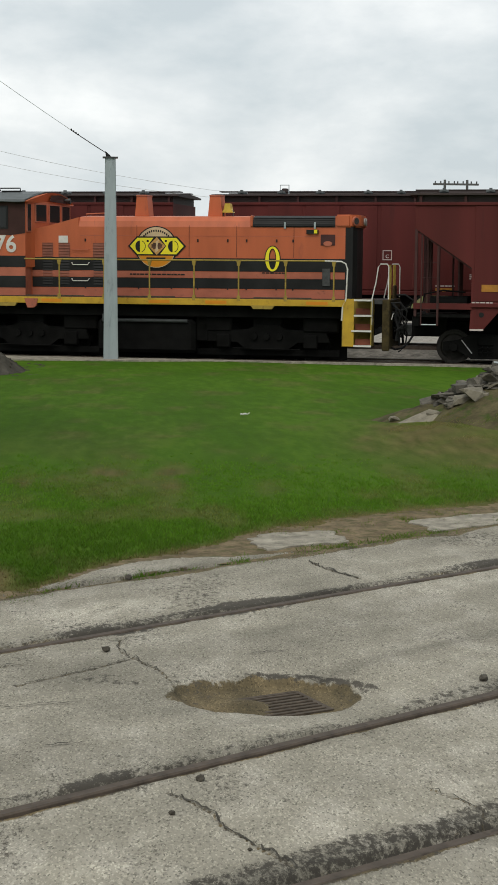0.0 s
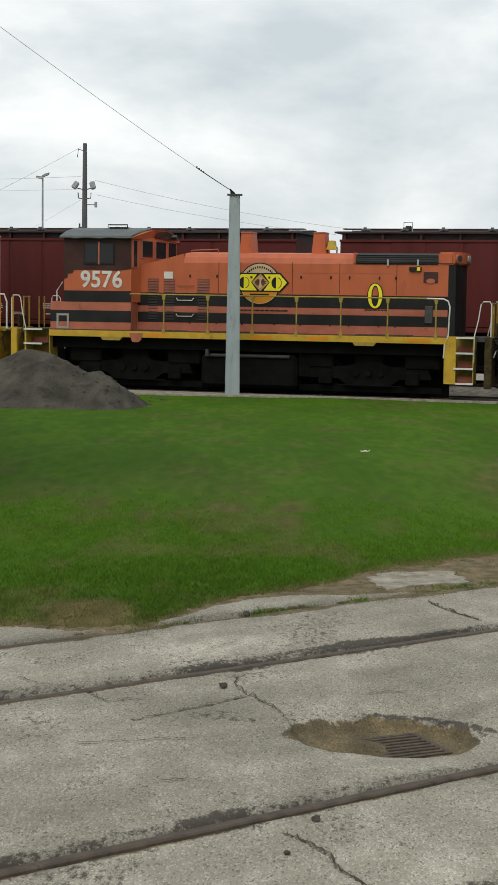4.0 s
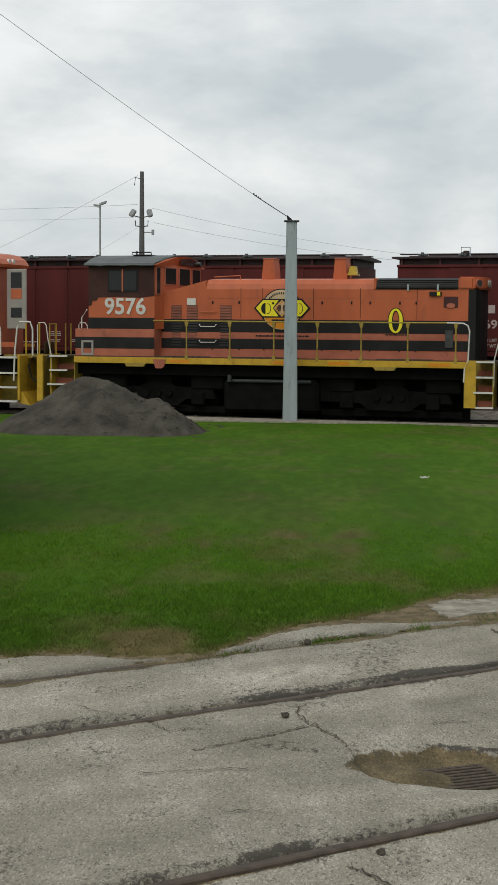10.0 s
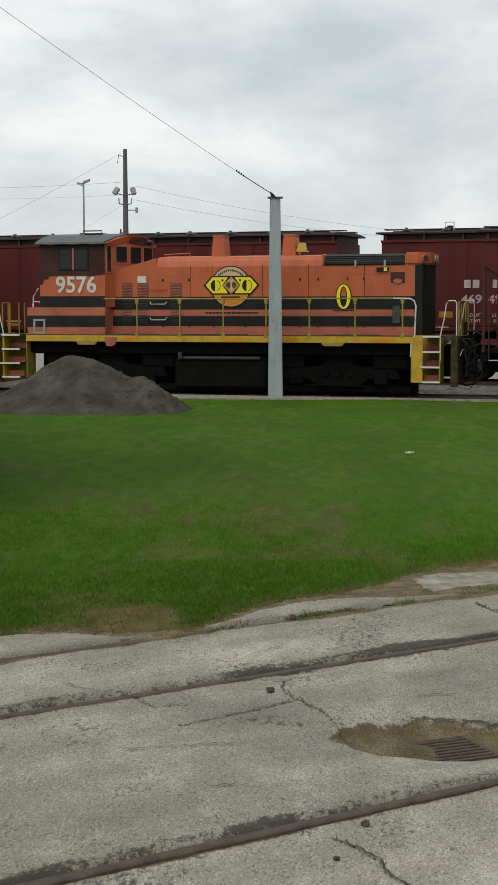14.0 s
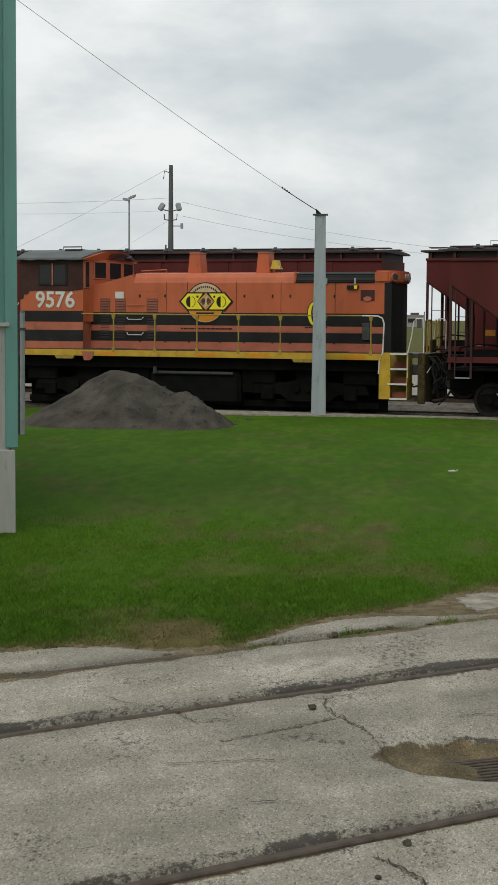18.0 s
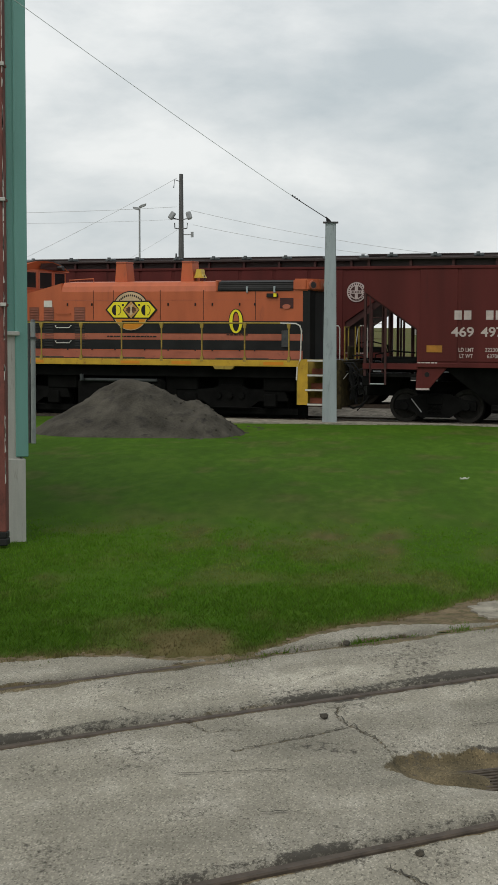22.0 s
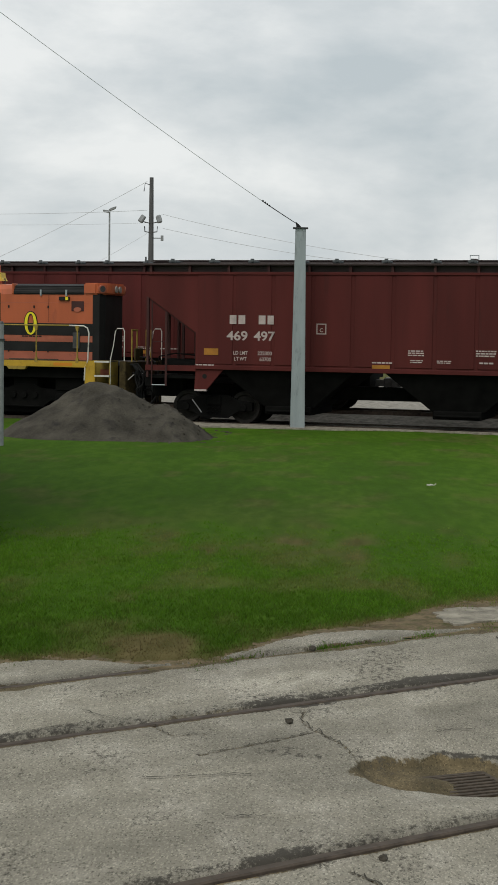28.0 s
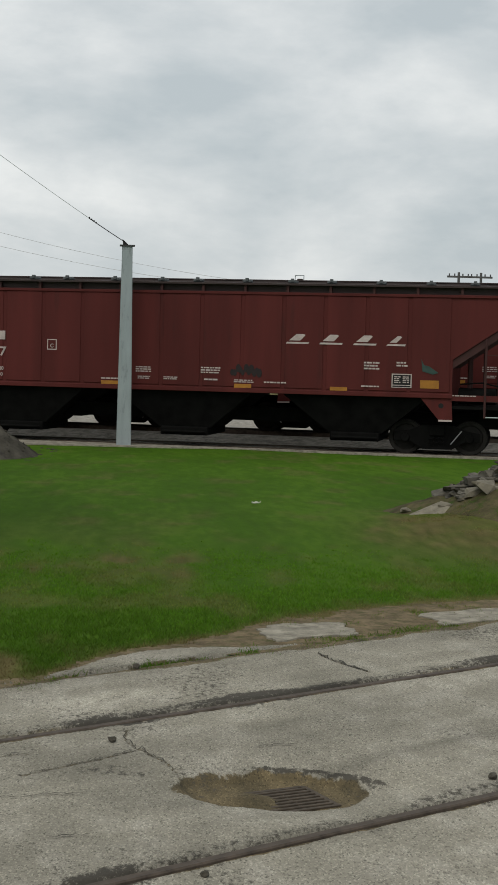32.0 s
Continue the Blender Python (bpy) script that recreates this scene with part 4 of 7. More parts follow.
def bars(parent, name, x, z, w, h, rows, y, material=STENCIL, seed=1, label=""):
    """Small writing that cannot be read, as plain bars."""
    rng = random.Random(seed)
    bm = bmesh.new()
    rh = h / rows
    for k in range(rows):
        left = x
        while left < x + w - 0.03:
            ww = min(0.04 + 0.10 * rng.random(), x + w - left)
            box(bm, left, left + ww, y - 0.004, y + 0.004, z + h - (k + 0.78) * rh, z + h - (k + 0.22) * rh)
            left += ww + 0.02
    return tagged(part(name, bm, material, parent), label or "small stencilled lines too worn to read", kind="stuff")


X0, X1, XC = 3.80, 22.10, 12.95


def hopper_car(m, label):
    """A covered hopper car; x along the rails, y = 0 its near side, z over the rail."""
    car = thing("hopper_car", m, label, "freight car", "covered hopper cars")
    prof = [(X0 + 0.17, 4.33), (X0 + 0.17, 3.66), (5.48, 2.62), (5.48, 1.58), (20.42, 1.58), (20.42, 2.62), (X1 - 0.17, 3.66), (X1 - 0.17, 4.33)]
    part("body", prism(bmesh.new(), prof, 0.0, 3.05), MAROON, car)
    # side panels: shallow sheets between the posts
    n = 13
    for k in range(n):
        a = 5.50 + (14.9 / n) * k
        part("panel", B(a + 0.05, a + 14.9 / n - 0.05, -0.022, 0.01, 1.72, 4.28, bevel=0.012), MAROON, car)
    part("side_sill", B(5.46, 20.44, -0.035, 0.02, 1.56, 1.68, bevel=0.01), MAROON, car)
    part("side_sill", B(5.46, 20.44, 3.03, 3.085, 1.56, 1.68), MAROON, car)
    part("top_rail", B(X0 + 0.15, X1 - 0.15, -0.05, 0.03, 4.28, 4.36, bevel=0.01), MAROON, car)
    # inset strip, coloured dark for the shadow beneath the roof edge
    part("roof_side", B(X0 + 0.2, X1 - 0.2, 0.10, 2.95, 4.33, 4.58), CARROOF, car)
    part("roof", prism_x(bmesh.new(), [(-0.10, 4.55), (-0.10, 4.60), (0.5, 4.635), (1.52, 4.67), (2.55, 4.635), (3.15, 4.60), (3.15, 4.55)], X0, X1), CARROOF, car)
    for k in range(16):
        x = X0 + 0.3 + 1.18 * k
        if x < X1 - 0.2:
            part("roof_post", B(x - 0.035, x + 0.035, -0.03, 0.12, 4.34, 4.57), MAROON_DK, car)
    part("running_board", B(X0 + 0.1, X1 - 0.1, 0.62, 1.02, 4.70, 4.73), CARROOF, car)
    part("running_board", B(X0 + 0.1, X1 - 0.1, 2.03, 2.43, 4.70, 4.73), CARROOF, car)
    rng = random.Random(9)
    for k in range(14):
        x = X0 + 0.9 + 1.25 * k + 0.3 * (rng.random() - 0.5)
        bm = box(bmesh.new(), x - 0.12, x + 0.12, 0.15, 0.5, 4.62, 4.70, bevel=0.02)
        box(bm, x - 0.03, x + 0.05, 0.1, 0.2, 4.66, 4.745)
        part("hatch_latch", bm, ROOFGREY, car)
    part("hatch_cover", prism_x(bmesh.new(), [(1.1, 4.66), (1.14, 4.75), (1.9, 4.75), (1.94, 4.66)], X0 + 0.9, X1 - 0.9), CARROOF, car)
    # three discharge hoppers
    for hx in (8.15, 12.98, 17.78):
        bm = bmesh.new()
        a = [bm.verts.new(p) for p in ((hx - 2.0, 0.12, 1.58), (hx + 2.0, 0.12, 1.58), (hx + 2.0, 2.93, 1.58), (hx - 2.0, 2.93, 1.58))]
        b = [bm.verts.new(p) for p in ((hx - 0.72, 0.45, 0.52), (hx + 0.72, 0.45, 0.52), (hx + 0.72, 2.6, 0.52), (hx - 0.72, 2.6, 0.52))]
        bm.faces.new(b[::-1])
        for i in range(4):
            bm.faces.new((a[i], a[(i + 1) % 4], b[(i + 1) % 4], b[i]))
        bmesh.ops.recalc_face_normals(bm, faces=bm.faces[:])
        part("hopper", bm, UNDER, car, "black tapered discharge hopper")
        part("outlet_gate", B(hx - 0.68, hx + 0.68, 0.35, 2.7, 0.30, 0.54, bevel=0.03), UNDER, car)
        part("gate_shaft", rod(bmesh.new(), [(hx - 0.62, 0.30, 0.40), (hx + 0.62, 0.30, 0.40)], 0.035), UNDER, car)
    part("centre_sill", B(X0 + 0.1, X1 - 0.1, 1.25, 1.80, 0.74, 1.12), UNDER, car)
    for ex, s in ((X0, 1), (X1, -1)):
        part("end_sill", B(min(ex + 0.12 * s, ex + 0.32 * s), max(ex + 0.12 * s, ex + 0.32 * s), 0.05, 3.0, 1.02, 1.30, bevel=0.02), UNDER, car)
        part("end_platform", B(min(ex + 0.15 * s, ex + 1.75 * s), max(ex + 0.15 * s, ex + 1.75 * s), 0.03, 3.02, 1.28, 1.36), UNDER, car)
        part("side_sill_end", B(min(ex + 0.15 * s, ex + 1.70 * s), max(ex + 0.15 * s, ex + 1.70 * s), -0.02, 0.10, 1.50, 1.66), MAROON, car)
        for yy, bars_at in ((0.05, ((0.20, 0.035),)), (3.0, ((0.20, 0.04), (0.60, 0.025), (1.0, 0.025)))):
            for dx, w in bars_at:
                top = 3.66 - max(0.0, dx - 0.17) * 0.69
                part("end_post", B(min(ex + (dx - w) * s, ex + (dx + w) * s), max(ex + (dx - w) * s, ex + (dx + w) * s), yy - 0.04, yy + 0.04, 1.3, top), MAROON_DK, car)
        # edge under the slope sheet; its deep dark band at one end paints the shade
        drop = 0.24 if s < 0 else 0.05
        edge = [(ex + 0.17 * s, 3.655), (ex + 1.68 * s, 2.615), (ex + 1.68 * s, 2.615 - drop), (ex + 0.17 * s, 3.655 - drop)]
        part("slope_edge", prism(bmesh.new(), edge, 0.05, 3.0), MAROON_DK, car)
        for yy in (1.1, 1.95):
            for dx in (0.45, 1.3):
                part("slope_support", rod(bmesh.new(), [(ex + dx * s, yy, 1.3), (ex + dx * s, yy, 3.66 - max(0, dx - 0.17) * 0.69)], 0.05, 6), MAROON_DK, car)
        part("draft_box", B(min(ex + 0.05 * s, ex + 1.0 * s), max(ex + 0.05 * s, ex + 1.0 * s), 0.85, 2.2, 0.72, 1.28, bevel=0.03), UNDER, car)
        part("air_reservoir", rod(bmesh.new(), [(ex + 0.55 * s, 0.75, 1.62), (ex + 1.55 * s, 0.75, 1.62)], 0.22, 12), UNDER, car)
        part("brake_pipe", rod(bmesh.new(), [(ex + 0.3 * s, 0.4, 1.36), (ex + 0.42 * s, 0.4, 1.9), (ex + 0.9 * s, 0.5, 2.0), (ex + 1.5 * s, 0.6, 1.95)], 0.025, 6), UNDER, car)
        # ladder at the corner
        lad = part("ladder", rod(rod(bmesh.new(), [(ex + 0.36 * s, -0.04, 1.06), (ex + 0.36 * s, -0.04, 3.50)], 0.020, 6),
                                 [(ex + 0.80 * s, -0.04, 1.06), (ex + 0.80 * s, -0.04, 3.20)], 0.034, 6), MAROON_DK, car)
        for k, z in enumerate((1.08, 1.50, 2.34, 2.76)):
            part("rung", rod(bmesh.new(), [(ex + 0.36 * s, -0.04, z), (ex + 0.80 * s, -0.04, z)], 0.018 if k == 0 else 0.010, 6), GALV if k == 0 else MAROON_DK, lad)
        part("grab_iron", rod(bmesh.new(), [(ex + 0.14 * s, -0.03, 2.1), (ex + 0.14 * s, -0.08, 2.1), (ex + 0.14 * s, -0.08, 2.7), (ex + 0.14 * s, -0.03, 2.7)], 0.014, 6), MAROON, car)
        x5 = 5.48 if s > 0 else 20.42
        part("bolster_web", prism(bmesh.new(), [(x5, 1.58), (x5 + 0.85 * s, 1.58), (x5 + 0.32 * s, 0.95), (x5 - 0.03 * s, 0.95)], 0.02, 0.10), MAROON, car)
        part("bolster_plate", B(min(x5 - 0.02 * s, x5 + 0.34 * s), max(x5 - 0.02 * s, x5 + 0.34 * s), 0.0, 0.09, 0.93, 0.98), STENCIL, car)
        part("jacking_hole", lathe_y(bmesh.new(), [(0.07, 0.012), (0.07, 0.03)], x5 + 0.28 * s, 1.36, 14), BLACK, car)
        part("coupler", box(B(ex - 0.30 if s > 0 else ex, ex if s > 0 else ex + 0.30, 1.40, 1.65, 0.76, 0.98, bevel=0.02), ex - 0.55 if s > 0 else ex + 0.28, ex - 0.28 if s > 0 else ex + 0.55, 1.34, 1.71, 0.70, 1.05, bevel=0.04), STEEL, car)
        hose = [(ex + 0.1 * s, 1.2, 0.80), (ex - 0.05 * s, 1.15, 0.55), (ex - 0.22 * s, 1.1, 0.38), (ex - 0.42 * s, 1.1, 0.33), (ex - 0.62 * s, 1.1, 0.42)]
        part("air_hose", rod(bmesh.new(), hose, 0.03, 8), RUBBER, car)
        freight_truck(car, 5.88 if s > 0 else 20.02, s)
    # markings on the side
    y = -0.026
    for x0, x1 in ((6.50, 6.72), (6.76, 6.98), (7.36, 7.58), (7.62, 7.82)):
        part("mark", B(x0 + 0.01, x1 - 0.01, y - 0.003, y + 0.01, 2.88, 3.13), STENCIL, car, "worn white painted block mark")
    lettering("number", "469", 0.36, 6.74, 2.53, y, STENCIL, car, 0.62, bold=0.02)
    lettering("number", "497", 0.36, 7.54, 2.53, y, STENCIL, car, 0.62, bold=0.02)
    lettering("stencil", "LD LMT", 0.15, 6.84, 2.05, y, STENCIL, car, 0.42)
    lettering("stencil", "LT WT", 0.15, 6.84, 1.88, y, STENCIL, car, 0.36)
    lettering("stencil", "222300", 0.15, 7.56, 2.05, y, STENCIL, car, 0.42)
    lettering("stencil", "63700", 0.15, 7.58, 1.88, y, STENCIL, car, 0.34)
    bm = bmesh.new()
    for q in ((9.06, 9.34, 2.62, 2.645), (9.06, 9.34, 2.895, 2.92), (9.06, 9.085, 2.645, 2.895), (9.315, 9.34, 2.645, 2.895)):
        box(bm, q[0], q[1], y - 0.003, y + 0.01, q[2], q[3])
    sign = part("plate_sign", bm, STENCIL, car)
    lettering("letter", "C", 0.15, 9.20, 2.73, y, STENCIL, sign)
    for x0, x1, z0, z1 in ((5.75, 6.18, 1.98, 2.17), (10.66, 11.16, 1.69, 1.79), (14.47, 14.95, 1.69, 1.80), (17.13, 17.60, 1.69, 1.79), (19.57, 20.07, 1.82, 2.04)):
        part("reflector", B(x0, x1, y - 0.008, y + 0.008, z0, z1), AMBER_OLD, car, "faded orange-yellow reflector sheet")
    for i, (x, z, w, h, r) in enumerate(((10.66, 1.82, 0.58, 0.07, 1), (11.66, 2.05, 0.44, 0.18, 3), (11.72, 1.86, 0.36, 0.10, 2), (12.46, 1.86, 0.42, 0.10, 2), (13.52, 2.06, 0.55, 0.20, 3),
                                          (13.62, 1.86, 0.40, 0.08, 1), (14.46, 1.83, 0.55, 0.10, 2), (15.30, 1.83, 0.66, 0.07, 1), (18.04, 2.28, 0.42, 0.24, 3), (18.92, 2.38, 0.30, 0.16, 2),
                                          (17.98, 1.80, 0.48, 0.07, 1), (5.50, 1.66, 0.55, 0.06, 1), (20.40, 1.62, 0.70, 0.05, 1))):
        bars(car, "small_stencil", x, z, w, h, r, y if 5.6 < x < 20.2 else -0.028, seed=i)
    for k, x in enumerate((16.10, 17.02, 17.94, 18.85)):
        bm = bmesh.new()
        right = 0.22 if k < 3 else 0.10
        prism(bm, [(x - 0.13, 3.04), (x + right - 0.04, 3.04), (x + right + 0.10, 3.19), (x + right + 0.06, 3.22), (x + 0.08, 3.22)], y - 0.003, y + 0.01)
        prism(bm, [(x - 0.22, 2.95), (x + right + 0.18, 2.95), (x + right + 0.21, 3.00), (x - 0.18, 3.00)], y - 0.003, y + 0.01)
        part("slanted_mark", bm, STENCIL, car, "white slanted block mark with an underline")
    bm = box(bmesh.new(), 18.80, 19.34, y - 0.003, y + 0.006, 1.82, 2.20)
    cons = part("consolidated_stencil", bm, STENCIL, car)
    bm = box(bmesh.new(), 18.83, 19.31, y - 0.006, y + 0.004, 1.90, 2.17)
    box(bm, 18.83, 19.31, y - 0.006, y + 0.004, 1.84, 1.875)
    part("black_field", bm, BLACK, cons)
    bars(cons, "small_stencil", 18.87, 1.94, 0.17, 0.2, 4, y - 0.006, seed=40)
    bars(cons, "small_stencil", 19.1, 1.94, 0.17, 0.2, 4, y - 0.006, seed=41)
    return car


def disc(bm, cx, cz, r, y0, y1, sides=40, rx=None):
    prism(bm, [(cx + (rx or r) * math.cos(2 * math.pi * k / sides), cz + r * math.sin(2 * math.pi * k / sides)) for k in range(sides)], y0, y1)
    return bm


def spray(car):
    rng = random.Random(4)
    bm = bmesh.new()
    for k in range(11):
        x, z, r = 14.40 + 0.075 * k + 0.03 * rng.random(), 2.10 + 0.17 * rng.random(), 0.07 + 0.06 * rng.random()
        disc(bm, x, z, r, -0.030 - 0.0006 * k, -0.02, 14, 0.6 * r)
    bmesh.ops.scale(bm, vec=(LONGER, 1, 1), verts=bm.verts)
    part("spray_paint", bm, GRAFFITI, car, "smudged black spray paint patch")
    part("spray_paint", prism(bmesh.new(), [(LONGER * a, b) for a, b in ((19.58, 2.62), (19.66, 2.45), (19.80, 2.42), (20.05, 2.25), (19.9, 2.2), (19.62, 2.28))], -0.034, -0.02), GREENMARK, car, "dark green spray paint mark")


LONGER = 1.0142


def lengthen(car):
    """Draw a car out to its true length over the couplers."""
    for ob in car.children_recursive:
        ob.data.transform(Matrix.Diagonal((LONGER, 1, 1, 1)))
        ob.location.x *= LONGER


hopper = hopper_car(on_track(4.3), "brown-red covered hopper car with white stencils coupled behind the locomotive")
FAR_Y, FAR_DZ, FAR_U = 5.18, 0.2, -0.51
lengthen(hopper)
far_hopper = copy_thing(hopper, on_track(LONGER * (2.08 - X0) + FAR_U, FAR_Y, RAIL_Z + FAR_DZ))
tagged(far_hopper, "brown-red covered hopper car standing on the track behind")
far_hopper2 = copy_thing(hopper, on_track(LONGER * (1.52 - X1) + FAR_U - 0.5, FAR_Y, RAIL_Z + FAR_DZ))
tagged(far_hopper2, "brown-red covered hopper car with a round white emblem")
far_hopper3 = copy_thing(hopper, on_track(LONGER * (1.52 - 2 * X1 + X0 - 0.6) + FAR_U - 0.5, FAR_Y, RAIL_Z + FAR_DZ))
tagged(far_hopper3, "brown-red covered hopper car standing on the track behind")
far_hopper4 = copy_thing(hopper, on_track(LONGER * (2.08 - X0 + X1 - X0 + 0.6) + FAR_U, FAR_Y, RAIL_Z + FAR_DZ))
tagged(far_hopper4, "brown-red covered hopper car standing on the track behind")


def emblem(car):
    x, z, y = LONGER * (X1 - 1.80) + 0.50, 3.56, -0.03
    e = part("emblem", disc(bmesh.new(), x, z, 0.31, y - 0.004, y + 0.05), STENCIL, car, "round white emblem with a dark cross")
    part("cross_field", disc(bmesh.new(), x, z, 0.19, y - 0.008, y + 0.02), MAROON_DK, e)
    bm = box(bmesh.new(), x - 0.19, x + 0.19, y - 0.012, y, z - 0.05, z + 0.05)
    box(bm, x - 0.05, x + 0.05, y - 0.012, y, z + 0.05, z + 0.19)
    box(bm, x - 0.05, x + 0.05, y - 0.012, y, z - 0.19, z - 0.05)
    part("cross", bm, STENCIL, e)
    # the lettering round the rim and across the middle, as short dark bars
    bars = bmesh.new()
    for k in range(30):
        a = math.radians(-55 + 290 * k / 19 if k < 20 else -128 + 76 * (k - 20) / 9)
        w, u = 0.016 if k % 3 else 0.011, 0.026
        ca, sa = math.cos(a), math.sin(a)
        pts = [(x + ca * (0.248 + p * u) - sa * q * w, z + sa * (0.248 + p * u) + ca * q * w) for p, q in ((-1, -1), (1, -1), (1, 1), (-1, 1))]
        prism(bars, pts, y - 0.008, y)
    for k in range(6):
        box(bars, x - 0.15 + 0.052 * k, x - 0.115 + 0.052 * k, y - 0.016, y - 0.012, z - 0.022, z + 0.022)
    tagged(part("lettering", bars, MAROON_DK, e), kind="stuff")


emblem(far_hopper2)
for ob in [q for q in far_hopper2.children_recursive if q.name.startswith(("slanted_mark", "consolidated_stencil", "black_field")) or q.parent.name.startswith("consolidated_stencil")]:
    bpy.data.objects.remove(ob)


def roof_grab_iron(car, x):
    part("roof_grab_iron", rod(bmesh.new(), [(x, 0.3, 4.62), (x, 0.3, 4.90), (x + 0.27, 0.3, 4.90), (x + 0.27, 0.3, 4.62)], 0.018, 6), GALV, car)
    part("hatch_stop", B(x + 0.05, x + 0.22, 0.3, 0.5, 4.66, 4.80, bevel=0.02), CARROOF, car)


roof_grab_iron(far_hopper, X0 + 2.15)
spray(hopper)


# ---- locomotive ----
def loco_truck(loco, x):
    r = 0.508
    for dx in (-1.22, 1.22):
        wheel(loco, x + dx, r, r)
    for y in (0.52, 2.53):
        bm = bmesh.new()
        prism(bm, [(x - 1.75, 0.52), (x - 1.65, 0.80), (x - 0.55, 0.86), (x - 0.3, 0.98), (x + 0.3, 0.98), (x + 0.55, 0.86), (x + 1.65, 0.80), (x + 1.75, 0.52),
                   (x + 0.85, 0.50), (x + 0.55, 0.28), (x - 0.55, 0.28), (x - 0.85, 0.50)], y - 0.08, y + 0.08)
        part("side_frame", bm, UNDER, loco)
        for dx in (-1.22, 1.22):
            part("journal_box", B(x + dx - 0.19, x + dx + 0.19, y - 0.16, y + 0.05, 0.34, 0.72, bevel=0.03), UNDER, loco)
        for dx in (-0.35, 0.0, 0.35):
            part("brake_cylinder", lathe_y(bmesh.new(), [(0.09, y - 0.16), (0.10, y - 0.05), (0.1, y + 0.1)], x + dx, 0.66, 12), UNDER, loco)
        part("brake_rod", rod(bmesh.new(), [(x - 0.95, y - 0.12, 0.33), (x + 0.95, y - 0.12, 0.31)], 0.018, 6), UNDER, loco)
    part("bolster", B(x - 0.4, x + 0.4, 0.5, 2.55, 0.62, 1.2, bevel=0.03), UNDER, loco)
    # motor blocks, added to fill the bright gaps between the wheels
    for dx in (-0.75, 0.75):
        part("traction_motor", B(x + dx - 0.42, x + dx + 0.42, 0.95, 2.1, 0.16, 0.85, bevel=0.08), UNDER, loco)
    # added plates that keep bright ground from showing through the truck
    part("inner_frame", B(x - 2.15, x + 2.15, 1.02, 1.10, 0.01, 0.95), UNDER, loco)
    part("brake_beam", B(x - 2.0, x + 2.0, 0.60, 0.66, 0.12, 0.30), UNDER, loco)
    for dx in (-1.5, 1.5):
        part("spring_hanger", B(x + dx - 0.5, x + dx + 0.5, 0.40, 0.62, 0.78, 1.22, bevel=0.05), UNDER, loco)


def stripes(loco, name, x0, x1, y):
    """The black bands over the orange side, each a thin sheet."""
    for z0, z1 in ((1.98, 2.27), (2.46, 2.83)):
        part(name, B(x0, x1, y - 0.004, y + 0.01, z0, z1), BLACK, loco)


def end_steps(loco, x, s):
    """The stairwell at a corner: x its inner edge, s the way out."""
    a, b = (x, x + 0.78 * s)
    lo, hi = min(a, b), max(a, b)
    st = part("stairwell", B(lo, lo + 0.05, 0.0, 0.62, 0.45, 1.74) if s < 0 else B(lo, lo + 0.30, 0.0, 0.05, 0.45, 1.74), YELLOW, loco, "yellow painted stairwell")
    part("back_plate", B(lo, hi, 0.56, 0.62, 0.45, 1.74), YELLOW_OLD, st)
    part("side_plate", B(a - 0.02 if s > 0 else a, a if s > 0 else a + 0.02, 0.0, 0.6, 0.45, 1.74), YELLOW_OLD, st)
    part("outer_plate", B(hi - 0.03, hi, 0.0, 0.6, 0.45, 1.72) if s > 0 else B(lo, lo + 0.03, 0.0, 0.6, 0.45, 1.72), YELLOW_OLD, st)
    x0, x1 = (lo + 0.30, hi) if s > 0 else (lo, hi - 0.2)
    for k, z in enumerate((0.45, 0.86, 1.28, 1.70)):
        step = part("step", B(x0 - (0.06 if k == 1 else 0.0), x1, -0.03, 0.30 + 0.08 * k, z, z + 0.035), STEEL, st)
        part("step_edge", B(x0 - (0.06 if k == 1 else 0.0), x1, -0.045, -0.03, z - 0.01, z + 0.04), WHITE, step)
        if k < 3:
            part("riser", B(x0, x1, 0.26 + 0.08 * k, 0.29 + 0.08 * k, z + 0.035, z + 0.20), ORANGE_OLD, step)
    return st


